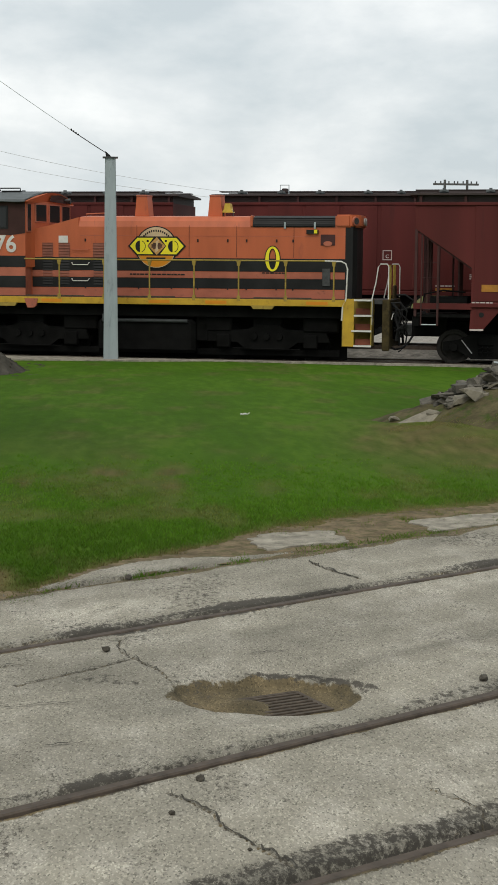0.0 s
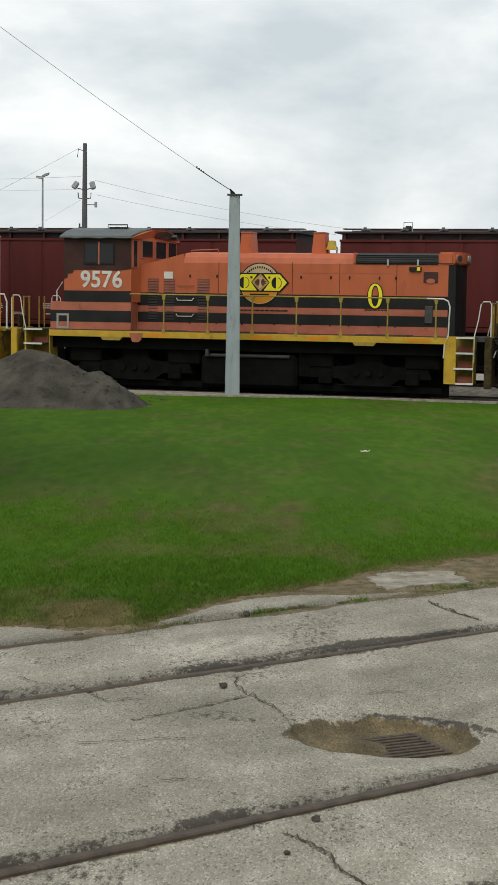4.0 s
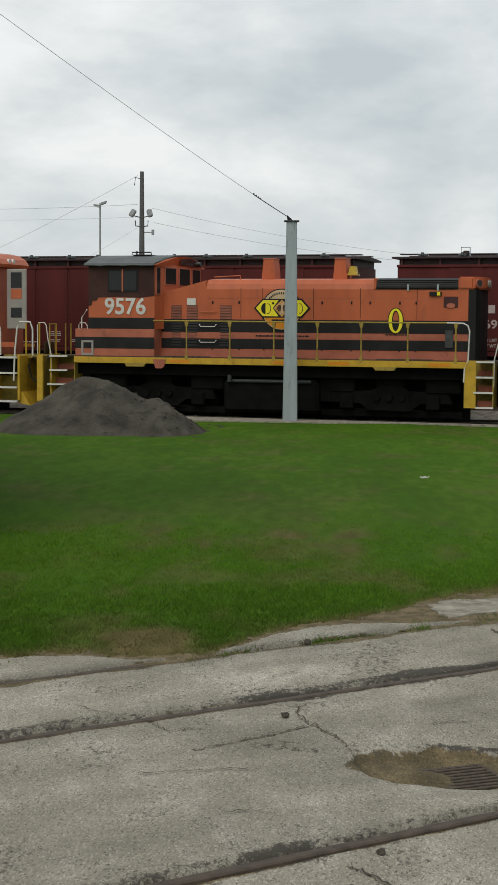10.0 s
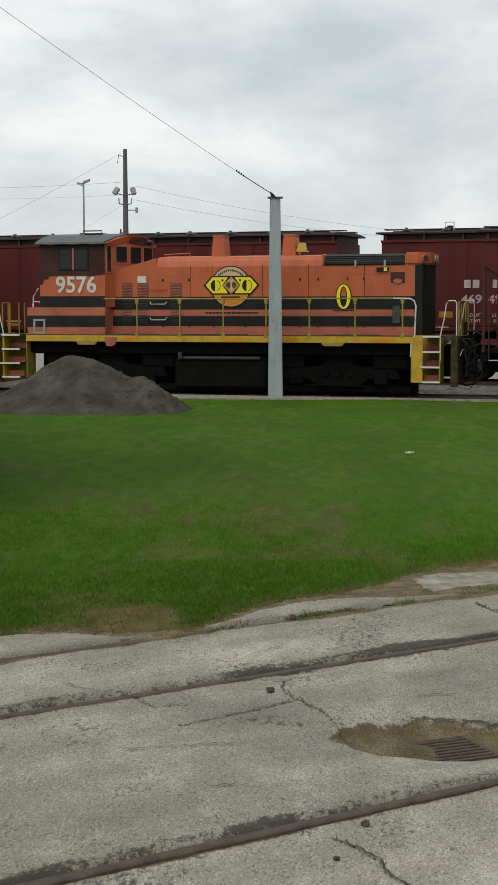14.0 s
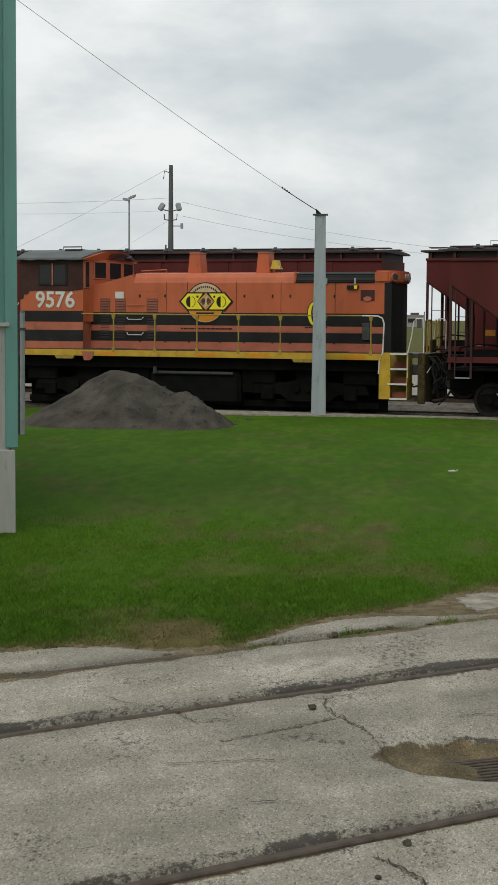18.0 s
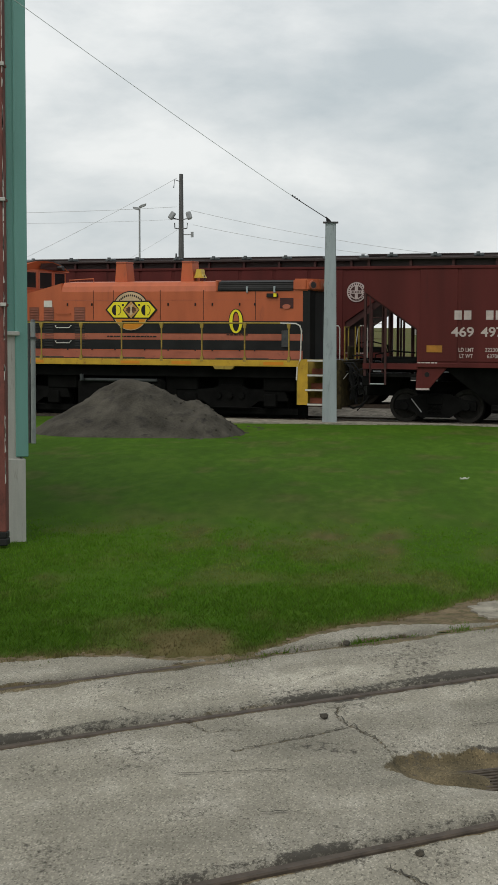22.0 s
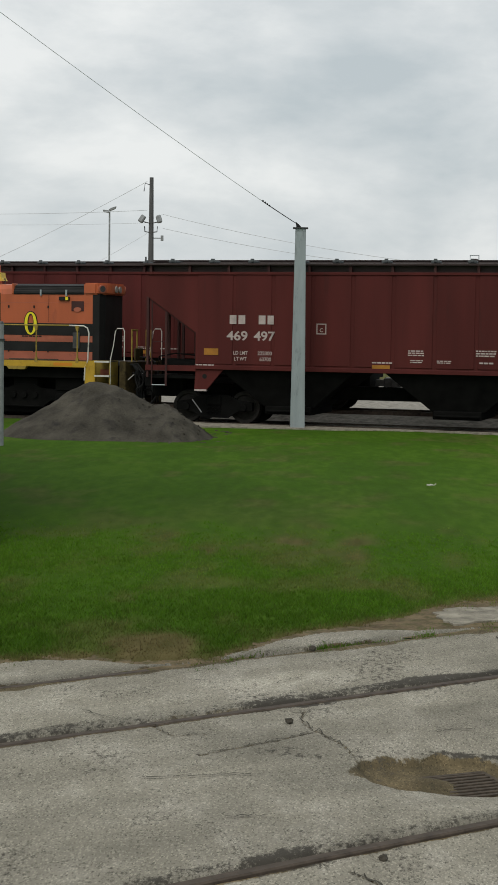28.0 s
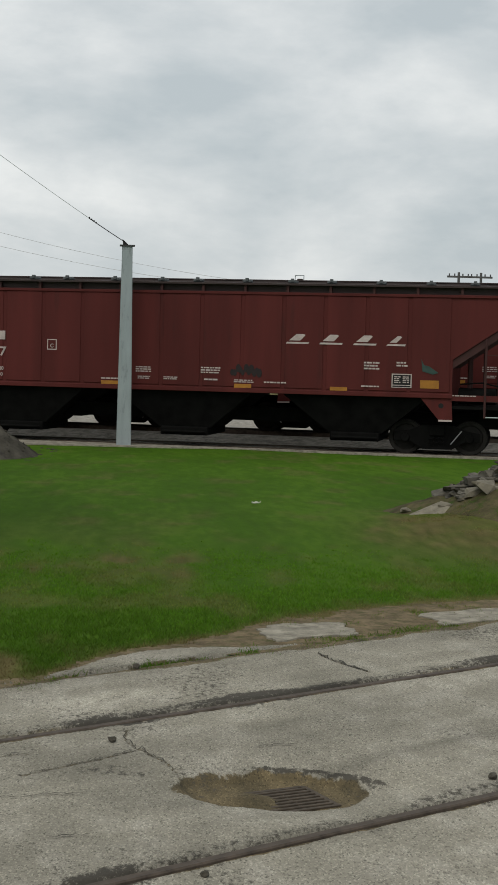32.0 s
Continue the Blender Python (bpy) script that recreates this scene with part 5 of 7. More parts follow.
def locomotive():
    lo = thing("locomotive", on_track(4.3), "orange and black switching locomotive with yellow handrails and a stained cab", "locomotive")
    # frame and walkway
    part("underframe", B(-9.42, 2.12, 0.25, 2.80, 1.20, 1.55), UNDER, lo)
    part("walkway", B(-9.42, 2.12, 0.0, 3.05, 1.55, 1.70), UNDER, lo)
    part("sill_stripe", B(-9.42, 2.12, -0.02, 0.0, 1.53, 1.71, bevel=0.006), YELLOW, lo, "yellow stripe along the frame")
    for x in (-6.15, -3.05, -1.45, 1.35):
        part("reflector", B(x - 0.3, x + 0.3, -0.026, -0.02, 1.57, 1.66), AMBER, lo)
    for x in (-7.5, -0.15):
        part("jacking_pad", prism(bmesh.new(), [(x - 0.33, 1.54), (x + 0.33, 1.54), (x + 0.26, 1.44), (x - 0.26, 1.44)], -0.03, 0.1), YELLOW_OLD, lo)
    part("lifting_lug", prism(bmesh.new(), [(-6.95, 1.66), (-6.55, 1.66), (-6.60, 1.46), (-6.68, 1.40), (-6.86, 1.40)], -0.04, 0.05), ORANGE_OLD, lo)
    # box added along the middle to block the bright ground behind
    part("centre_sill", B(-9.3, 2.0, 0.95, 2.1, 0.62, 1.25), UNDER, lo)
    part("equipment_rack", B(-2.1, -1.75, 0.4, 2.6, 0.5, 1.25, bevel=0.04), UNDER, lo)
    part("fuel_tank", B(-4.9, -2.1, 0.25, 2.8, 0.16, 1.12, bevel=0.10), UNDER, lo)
    # added plate that closes the bright gap below the tank
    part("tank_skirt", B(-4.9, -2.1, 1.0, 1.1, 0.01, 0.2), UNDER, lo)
    part("air_reservoir", rod(bmesh.new(), [(-4.75, 0.22, 1.07), (-2.3, 0.22, 1.07)], 0.05, 12), CHROME, lo, "grey air pipe over the fuel tank")
    part("filler_cap", rod(bmesh.new(), [(-4.66, 0.1, 1.05), (-4.66, 0.1, 1.24)], 0.06, 10), CHROME, lo)
    loco_truck(lo, -6.95)
    loco_truck(lo, -0.10)
    # hood
    hy0, hy1 = 0.60, 2.45
    hood = part("hood", prism_x(bmesh.new(), [(hy0, 1.70), (hy0, 3.70), (hy0 + 0.05, 3.86), (hy0 + 0.20, 3.98), (1.52, 4.03), (hy1 - 0.20, 3.98), (hy1 - 0.05, 3.86), (hy1, 3.70), (hy1, 1.70)], -5.55, 2.02), ORANGE, lo)
    part("hood_taper", prism(bmesh.new(), [(-6.95, 1.70), (-6.95, 3.62), (-6.45, 3.72), (-5.55, 3.96), (-5.55, 1.70)], hy0 + 0.004, hy1 - 0.004), ORANGE, hood)
    stripes(hood, "black_band", -6.92, 2.02, hy0)
    part("lower_panel", B(-6.92, 2.02, hy0 - 0.006, hy0 + 0.01, 1.70, 1.96), ORANGE_OLD, hood, "weathered lower orange band")
    part("middle_panel", B(-6.92, 2.02, hy0 - 0.005, hy0 + 0.01, 2.28, 2.45), ORANGE_OLD, hood)
    for x in (-4.5, -3.85, -2.35, -1.0, 0.6):
        part("door_seam", B(x - 0.006, x + 0.006, hy0 - 0.006, hy0 + 0.005, 2.86, 3.74), BLACK, hood)
    part("hood_seam", B(-5.5, 2.0, hy0 - 0.006, hy0 + 0.005, 3.44, 3.452), ORANGE_OLD, hood)
    for x in (-5.35, -4.55, -3.8, -2.85, -2.1, -1.25, -0.72, 0.12, 0.58):
        for z in (3.32, 1.99):
            part("latch", B(x - 0.02, x + 0.02, hy0 - 0.02, hy0, z - 0.04, z + 0.04), BLACK, hood)
    for x0, x1 in ((-6.62, -6.30), (-6.14, -5.80), (-5.13, -4.77)):
        lv = part("louver", B(x0, x1, hy0 - 0.007, hy0 + 0.01, 2.84, 3.24), LOUVRE, hood, "dirty louvred air intake")
        for k in range(15):
            z = 2.05 + 0.079 * k
            part("slat", prism_x(bmesh.new(), [(hy0 - 0.002, z), (hy0 - 0.020, z + 0.006), (hy0 - 0.002, z + 0.06)], x0 + 0.02, x1 - 0.02), BLACK if (z < 2.25 or 2.44 < z < 2.80) else LOUVRE, lv)
    part("notice", B(-6.13, -5.86, hy0 - 0.02, hy0, 3.24, 3.44), WHITE, hood, "small white notice plate")
    for z in (2.22, 2.68):
        part("grab_handle", rod(bmesh.new(), [(-5.74, hy0, z), (-5.74, hy0 - 0.06, z), (-5.70, hy0 - 0.06, z - 0.06), (-5.27, hy0 - 0.06, z - 0.06), (-5.23, hy0 - 0.06, z), (-5.23, hy0, z)], 0.014, 6), WHITE, hood, "pale grab handle")
    part("grab_handle", rod(bmesh.new(), [(-5.72, hy0, 3.05), (-5.72, hy0 - 0.05, 3.05), (-5.25, hy0 - 0.05, 3.05), (-5.25, hy0, 3.05)], 0.012, 6), ORANGE, hood)
    part("roof_rail", rod(bmesh.new(), [(-5.4, 0.85, 3.96), (-5.4, 0.85, 4.06), (-4.6, 0.85, 4.10), (-4.6, 0.85, 3.98)], 0.018, 6), ORANGE, hood)
    # hood end, radiator and headlight box
    part("hood_end", prism_z(bmesh.new(), [(2.02, hy0), (2.22, hy0 + 0.04), (2.31, hy0 + 0.28), (2.33, 1.52), (2.31, hy1 - 0.28), (2.22, hy1 - 0.04), (2.02, hy1)], 1.70, 3.72), BLACK, lo, "black radiator end of the hood")
    rad = part("radiator", prism_x(bmesh.new(), [(hy0 - 0.02, 3.70), (hy0 - 0.02, 3.78), (hy0 + 0.09, 3.96), (hy0 + 0.3, 4.02), (hy1 - 0.3, 4.02), (hy1 - 0.09, 3.96), (hy1 + 0.02, 3.78), (hy1 + 0.02, 3.70)], -0.55, 1.74), BLACK, lo, "black radiator shutters")
    for k in range(5):
        part("slat", rod(bmesh.new(), [(-0.5, hy0 - 0.03 + 0.025 * k, 3.735 + 0.055 * k), (1.7, hy0 - 0.03 + 0.025 * k, 3.735 + 0.055 * k)], 0.010, 5), BLACK, rad)
    for x in (0.35, 1.18):
        part("bracket", B(x - 0.025, x + 0.025, hy0 - 0.05, hy0, 3.66, 3.84), GALV, rad)
    part("radiator_end", B(-0.62, -0.55, hy0 - 0.03, hy1 + 0.03, 3.70, 4.02, bevel=0.02), ORANGE, rad)
    bm = prism_z(bmesh.new(), [(1.74, hy0 - 0.05), (2.16, hy0 - 0.05), (2.38, hy0 + 0.24), (2.43, 1.0), (2.43, 2.05), (2.38, hy1 - 0.24), (2.16, hy1 + 0.05), (1.74, hy1 + 0.05)], 3.70, 4.05)
    bmesh.ops.bevel(bm, geom=bm.edges[:], offset=0.045, segments=2, affect="EDGES")
    hb = part("headlight_box", bm, ORANGE, lo, "rounded orange headlight box, faded and chipped")
    for sy, cy in ((-1, hy0 + 0.10), (1, hy1 - 0.10)):
        spot = lambda k: (2.27 + 0.797 * k, cy + 0.604 * sy * k, 3.87)
        lamp = part("headlight", rod(bmesh.new(), [spot(-0.03), spot(0.05)], 0.135, 20, 0.125), ORANGE_OLD, hb, "round lamp in a faded orange rim")
        part("lens", rod(bmesh.new(), [spot(0.045), spot(0.056)], 0.09, 18), STEEL, lamp)
    for y in (1.38, 1.66):
        part("headlight", rod(bmesh.new(), [(2.41, y, 3.87), (2.47, y, 3.87)], 0.10, 16), DOORGREY, hb)
    part("sand_filler", B(1.34, 1.74, hy0 - 0.012, hy0 + 0.01, 3.20, 3.50), MAROON_DK, hood)
    part("sand_cup", disc(bmesh.new(), 1.54, 3.25, 0.07, hy0 - 0.03, hy0, 16, 0.12), ORANGE_OLD, hood)
    part("control_box", B(0.95, 1.28, hy0 - 0.06, hy0, 3.52, 3.63), BLACK, hood)
    part("warning_tag", B(1.16, 1.25, hy0 - 0.066, hy0 - 0.06, 3.53, 3.63), LEMON, hood)
    part("side_panel", B(1.40, 1.62, hy0 - 0.05, hy0, 2.08, 2.56, bevel=0.01), STEEL, hood)
    # stacks and bell
    for x in (-3.88, -1.76):
        bm = bmesh.new()
        prism(bm, [(x - 0.21, 3.95), (x + 0.21, 3.95), (x + 0.15, 4.60), (x - 0.15, 4.60)], 1.25, 1.80)
        st = part("exhaust_pipe", bm, ORANGE, lo, "tapered orange exhaust housing")
        part("stack_lip", B(x - 0.165, x + 0.165, 1.235, 1.815, 4.57, 4.62, bevel=0.008), ORANGE_OLD, st)
    bell = part("bell", prism(bmesh.new(), [(-1.58, 4.12), (-1.26, 4.12), (-1.32, 4.22), (-1.35, 4.38), (-1.49, 4.38), (-1.52, 4.22)], 1.30, 1.6), BELL, lo, "small brass bell")
    for bx in (-1.56, -1.28):
        part("bell_bracket", rod(bmesh.new(), [(bx, 1.45, 3.98), (bx, 1.45, 4.2)], 0.02, 6), STEEL, bell)
    # emblem on the hood
    y = hy0 - 0.014
    cx, cz = -3.27, 3.14
    e = part("emblem", disc(bmesh.new(), cx - 0.02, cz - 0.02, 0.60, y - 0.004, hy0), BLACK, hood, "round emblem with yellow hexagon wings")
    part("emblem_ring", disc(bmesh.new(), cx - 0.02, cz - 0.02, 0.57, y - 0.008, hy0), PALEGOLD, e)
    part("emblem_ring", prism(bmesh.new(), [(cx - 0.02 + 0.55 * math.cos(a), cz - 0.02 + 0.55 * math.sin(a)) for a in [math.pi + k * math.pi / 20 for k in range(21)]], y - 0.011, hy0), AMBER, e)
    hexa = [(cx - 0.83, cz + 0.02), (cx - 0.58, cz + 0.29), (cx + 0.58, cz + 0.29), (cx + 0.83, cz + 0.02), (cx + 0.58, cz - 0.25), (cx - 0.58, cz - 0.25)]
    part("wing_border", prism(bmesh.new(), hexa, y - 0.014, hy0), BLACK, e)
    for s in (-1, 1):
        part("wing", prism(bmesh.new(), [(cx + s * 0.77, cz + 0.02), (cx + s * 0.56, cz + 0.25), (cx + s * 0.10, cz + 0.25), (cx + s * 0.27, cz + 0.02), (cx + s * 0.10, cz - 0.21), (cx + s * 0.56, cz - 0.21)], y - 0.018, hy0), LEMON, e)
        mx = cx + s * 0.47
        part("wing_mark", prism(bmesh.new(), [(mx - 0.015 + 0.13 * math.cos(a), cz + 0.01 + 0.16 * math.sin(a)) for a in [math.pi / 2 + k * math.pi / 14 for k in range(15)]], y - 0.021, hy0), BLACK, e)
        part("wing_mark", prism(bmesh.new(), [(mx + 0.02 + 0.13 * math.cos(a), cz + 0.01 + 0.16 * math.sin(a)) for a in [-1.4 + k * 0.2 for k in range(15)]] + [(mx + 0.02 + 0.112 * math.cos(a), cz + 0.01 + 0.142 * math.sin(a)) for a in [1.4 - k * 0.2 for k in range(15)]], y - 0.021, hy0), BLACK, e)
        part("wing_mark", B(cx + s * 0.26 - 0.03, cx + s * 0.26 + 0.03, y - 0.021, hy0, cz + 0.13, cz + 0.19), BLACK, e)
    part("diamond", prism(bmesh.new(), [(cx - 0.25, cz + 0.02), (cx, cz + 0.27), (cx + 0.25, cz + 0.02), (cx, cz - 0.23)], y - 0.018, hy0), GOLD, e)
    part("shield", prism(bmesh.new(), [(cx + (0.18 if k % 2 else 0.14) * math.cos(k * math.pi / 10), cz + 0.02 + (0.12 if k % 2 else 0.09) * math.sin(k * math.pi / 10)) for k in range(20)], y - 0.021, hy0), RUST, e, "dark toothed wheel")
    part("swoosh", prism(bmesh.new(), [(cx - 0.05, cz - 0.17), (cx + 0.05, cz - 0.10), (cx + 0.02, cz + 0.02), (cx + 0.06, cz + 0.20), (cx - 0.03, cz + 0.14), (cx - 0.02, cz + 0.03)], y - 0.024, hy0), PALEGOLD, e)
    part("ring_text", B(cx - 0.3, cx + 0.25, y - 0.014, hy0, cz - 0.36, cz - 0.30), BLACK, e)
    arc = bmesh.new()
    for k in range(13):
        a = math.radians(42 + 8 * k)
        box(arc, cx - 0.02 + 0.47 * math.cos(a) - 0.018, cx - 0.02 + 0.47 * math.cos(a) + 0.018, y - 0.013, hy0, cz + 0.45 * math.sin(a) - 0.03, cz + 0.45 * math.sin(a) + 0.03)
    part("ring_text", arc, BLACK, e)
    bars(hood, "small_stencil", -4.05, 2.33, 1.6, 0.07, 1, y + 0.004, BLACK, 60)
    bars(hood, "small_stencil", -0.28, 2.40, 0.65, 0.06, 1, y + 0.004, BLACK, 61)
    for kk, (rx, rz2, ix, iz, yy, mt, nm) in enumerate(((0.225, 0.37, 0.085, 0.26, y - 0.004, BLACK, "numeral_outline"), (0.20, 0.345, 0.105, 0.29, y - 0.009, LEMON, "numeral"))):
        bm = bmesh.new()
        ring = [[bm.verts.new((0.01 + a2 * math.cos(2 * math.pi * j / 36), q, 2.82 + b2 * math.sin(2 * math.pi * j / 36))) for j in range(36)] for a2, b2, q in ((rx, rz2, hy0), (rx, rz2, yy), (ix, iz, yy), (ix, iz, hy0))]
        for r1, r2 in zip(ring, ring[1:]):
            for j in range(36):
                bm.faces.new((r1[j], r1[(j + 1) % 36], r2[(j + 1) % 36], r2[j]))
        bmesh.ops.recalc_face_normals(bm, faces=bm.faces[:])
        part(nm, bm, mt, hood, "yellow numeral zero outlined in black" if kk else "")
    part("rust_edge", B(-9.40, 2.10, -0.012, 0.03, 1.71, 1.745), RUST, lo, "rusty scuffed walkway edge")
    for xa, xb in ((-4.55, -2.6), (-0.4, 1.2), (-6.9, -5.2)):
        part("scuff", B(xa, xb, -0.016, 0.0, 1.735, 1.765), EARTH, lo, "dark scuffed strip on the walkway edge")
    # cab
    cy0, cy1 = 0.10, 2.95
    cab = part("cab", B(-9.0, -6.95, cy0, cy1, 2.52, 4.40), ORANGE, lo, "cab with soot-stained upper side")
    part("cab_base", B(-9.42, -6.95, cy0 - 0.01, cy1 + 0.01, 1.70, 2.53, bevel=0.01), ORANGE_OLD, lo)
    part("black_band", B(-9.0, -6.95, cy0 - 0.014, cy0, 2.54, 2.86), BLACK, cab)
    part("black_band", B(-9.42, -6.95, cy0 - 0.018, cy0, 1.96, 2.29), BLACK, cab)
    part("upper_panel", prism(bmesh.new(), [(-9.0, 3.20), (-8.90, 3.22), (-8.88, 3.35), (-8.74, 3.36), (-8.70, 3.45), (-8.1, 3.47), (-7.4, 3.44), (-6.95, 3.50), (-6.95, 4.40), (-9.0, 4.40)], cy0 - 0.012, cy0), CABGREY, cab, "soot-darkened upper cab side")
    side = part("side_window", B(-8.38, -7.45, cy0 - 0.03, cy0 - 0.01, 3.62, 4.27), BLACK, cab)
    for x0, x1 in ((-8.34, -7.97), (-7.88, -7.50)):
        part("pane", B(x0, x1, cy0 - 0.036, cy0 - 0.028, 3.67, 4.22), GLASS, side)
    part("mullion", B(-7.95, -7.90, cy0 - 0.045, cy0 - 0.03, 3.62, 4.27), ORANGE_OLD, side)
    arch = [(cy0 - 0.16, 4.38), (cy0 - 0.14, 4.44), (cy0 + 0.45, 4.62), (1.1, 4.71), (1.52, 4.73), (1.95, 4.71), (cy1 - 0.45, 4.62), (cy1 + 0.14, 4.44), (cy1 + 0.16, 4.38)]
    bow = [(-6.95, cy0), (-6.90, 0.42), (-6.70, 1.05), (-6.58, 1.70), (-6.53, 2.30), (-6.53, cy1)]

    def front(y2):
        return float(np.interp(y2, [q[1] for q in bow], [q[0] for q in bow]))

    def arched(name, pts, x_back, out, material, label=""):
        """An arched sheet from x_back to the bowed front."""
        bm = bmesh.new()
        a = [bm.verts.new((x_back if x_back < -8 else front(y2) + x_back, y2, z2)) for y2, z2 in pts]
        b = [bm.verts.new((front(y2) + out, y2, z2)) for y2, z2 in pts]
        bm.faces.new(a)
        bm.faces.new(b[::-1])
        for i in range(len(pts)):
            j = (i + 1) % len(pts)
            bm.faces.new((a[j], a[i], b[i], b[j]))
        bmesh.ops.recalc_face_normals(bm, faces=bm.faces[:])
        return part(name, bm, material, cab, label)

    part("front_wall", prism_z(bmesh.new(), [(-6.97, cy0 + 0.004)] + bow + [(-6.97, cy1 - 0.004)], 2.54, 4.42), ORANGE, cab, "bowed front wall of the cab")
    arched("cab_roof", arch, -9.08, 0.04, ROOFGREY, "dark grey arched cab roof")
    part("eave", rod(bmesh.new(), [(-9.08, cy0 - 0.155, 4.385)] + [(-9.08 + 0.25 * k, cy0 - 0.155, 4.385 + 0.010 * math.sin(2.3 * k)) for k in range(1, 9)] + [(-6.92, cy0 - 0.155, 4.385)], 0.022, 6), ROOFGREY, cab, "dented rolled edge of the roof")
    arched("roof_end", [(cy0, 4.36)] + [(y2, z2 - 0.05) for y2, z2 in arch[1:-1]] + [(cy1, 4.36)], 0.0, 0.07, ORANGE)
    arched("roof_end_soot", [(1.25, 4.44), (1.35, 4.60), (1.95, 4.635), (cy1 - 0.5, 4.55), (cy1 - 0.12, 4.42), (2.0, 4.40)], 0.06, 0.076, CABGREY, "soot-blackened roof end over the exhaust")
    hat = part("roof_hatch", B(-7.95, -7.40, 0.95, 1.5, 4.70, 4.735, bevel=0.01), BLACK, cab)
    part("hatch_rail", rod(bmesh.new(), [(-7.98, 0.95, 4.72), (-7.98, 0.95, 4.80), (-7.38, 0.95, 4.80), (-7.38, 0.95, 4.72)], 0.02, 6), BLACK, hat)
    for y0, y1, z0 in ((0.15, 0.44, 3.52), (0.60, 1.18, 3.80), (1.28, 2.0, 3.78), (2.1, 2.85, 3.78)):
        p0, p1 = Vector((front(y0), y0, 0)), Vector((front(y1), y1, 0))
        wide, turn = (p1 - p0).length, math.degrees(math.atan2(p1.y - p0.y, p1.x - p0.x))

        def sash(name, inset, out, material, parent, bevel):
            bm = box(bmesh.new(), inset, wide - inset, -out, 0.02, z0 + inset, 4.37 - inset, bevel=bevel)
            bmesh.ops.transform(bm, matrix=pose(p0.x, p0.y, 0, 0, 0, turn), verts=bm.verts)
            return part(name, bm, material, parent)

        w = sash("front_window", 0.0, 0.025, ORANGE_OLD, cab, 0.02)
        sash("pane", 0.05, 0.030, GLASS, w, 0.006)
    part("horn", rod(rod(bmesh.new(), [(-6.6, 2.25, 4.50), (-6.30, 2.25, 4.50)], 0.03, 10, 0.06), [(-6.6, 2.45, 4.47), (-6.36, 2.45, 4.47)], 0.03, 10, 0.07), STEEL, cab)
    lettering("cab_number", "9576", 0.66, -7.85, 3.17, cy0 - 0.019, WHITE, cab, 1.27, "white number on the cab side", bold=0.021)
    bm = bmesh.new()
    for q in ((-9.22, -8.84, 1.75, 1.81), (-9.22, -8.84, 2.13, 2.19), (-9.22, -9.16, 1.81, 2.13), (-8.90, -8.84, 1.81, 2.13)):
        box(bm, q[0], q[1], cy0 - 0.03, cy0 - 0.01, q[2], q[3])
    part("number_frame", bm, DOORGREY, cab, "light grey square frame")
    # handrails
    part("handrail", rod(bmesh.new(), [(-6.95, 0.0, 2.78), (-4.0, 0.0, 2.77), (-1.0, 0.0, 2.77), (1.55, 0.0, 2.77)], 0.021, 8), YELLOW_OLD, lo, "yellow walkway handrail")
    part("handrail_end", rod(bmesh.new(), [(1.55, 0.0, 2.77), (2.0, 0.0, 2.76), (2.12, 0.0, 2.70), (2.17, 0.0, 2.55), (2.14, 0.0, 1.75), (2.05, 0.0, 1.55), (2.03, 0.0, 1.15)], 0.021, 8), WHITE, lo, "white end of the handrail")
    for x in (-5.93, -4.63, -3.33, -2.07, -0.82, 0.48, 1.80):
        st = part("stanchion", rod(bmesh.new(), [(x, 0.0, 1.70), (x, 0.0, 2.77)], 0.022, 8), YELLOW_OLD, lo)
        part("stanchion_foot", B(x - 0.045, x + 0.045, -0.03, 0.04, 1.66, 1.80), YELLOW_OLD, st)
        part("stanchion_cap", prism(bmesh.new(), [(x - 0.06, 2.76), (x + 0.06, 2.76), (x + 0.03, 2.62), (x - 0.03, 2.62)], -0.03, 0.03), YELLOW_OLD, st)
    end_steps(lo, 2.06, 1)
    end_steps(lo, -9.42, -1)
    for x, s in ((2.86, 1), (-10.18, -1)):
        for y in (0.02, 3.03):
            part("grab_rail", rod(bmesh.new(), [(x - 0.02 * s, y, 1.05), (x - 0.02 * s, y, 1.75), (x + 0.08 * s, y, 2.2), (x + 0.14 * s, y, 2.62), (x + 0.2 * s, y, 2.70), (x + 0.38 * s, y, 2.70), (x + 0.42 * s, y, 2.62), (x + 0.42 * s, y, 1.75)], 0.016, 8), WHITE, lo, "white grab rail at the steps")
        part("end_platform", B(min(x - 0.8 * s, x + 0.45 * s), max(x - 0.8 * s, x + 0.45 * s), 0.6, 2.45, 1.60, 1.72), STEEL, lo)
        part("end_plate", B(min(x + 0.38 * s, x + 0.45 * s), max(x + 0.38 * s, x + 0.45 * s), 0.05, 3.0, 0.40, 1.72, bevel=0.02), GRIME if s > 0 else YELLOW_OLD, lo, "grease-caked yellow end plate")
        part("end_top_rail", rod(bmesh.new(), [(x + 0.36 * s, 0.72, 2.66), (x + 0.36 * s, 1.2, 2.66)], 0.022, 6), YELLOW_OLD, lo)
        part("hose_rack", B(min(x + 0.46 * s, x + 0.52 * s), max(x + 0.46 * s, x + 0.52 * s), 0.65, 1.25, 1.75, 2.12, bevel=0.02), GRIME, lo)
        part("corner_post", B(min(x + 0.26 * s, x + 0.46 * s), max(x + 0.26 * s, x + 0.46 * s), 0.03, 0.16, 0.34, 1.74, bevel=0.02), GRIME if s > 0 else YELLOW, lo, "yellow corner post, thick with grease")
        rng = random.Random(70)
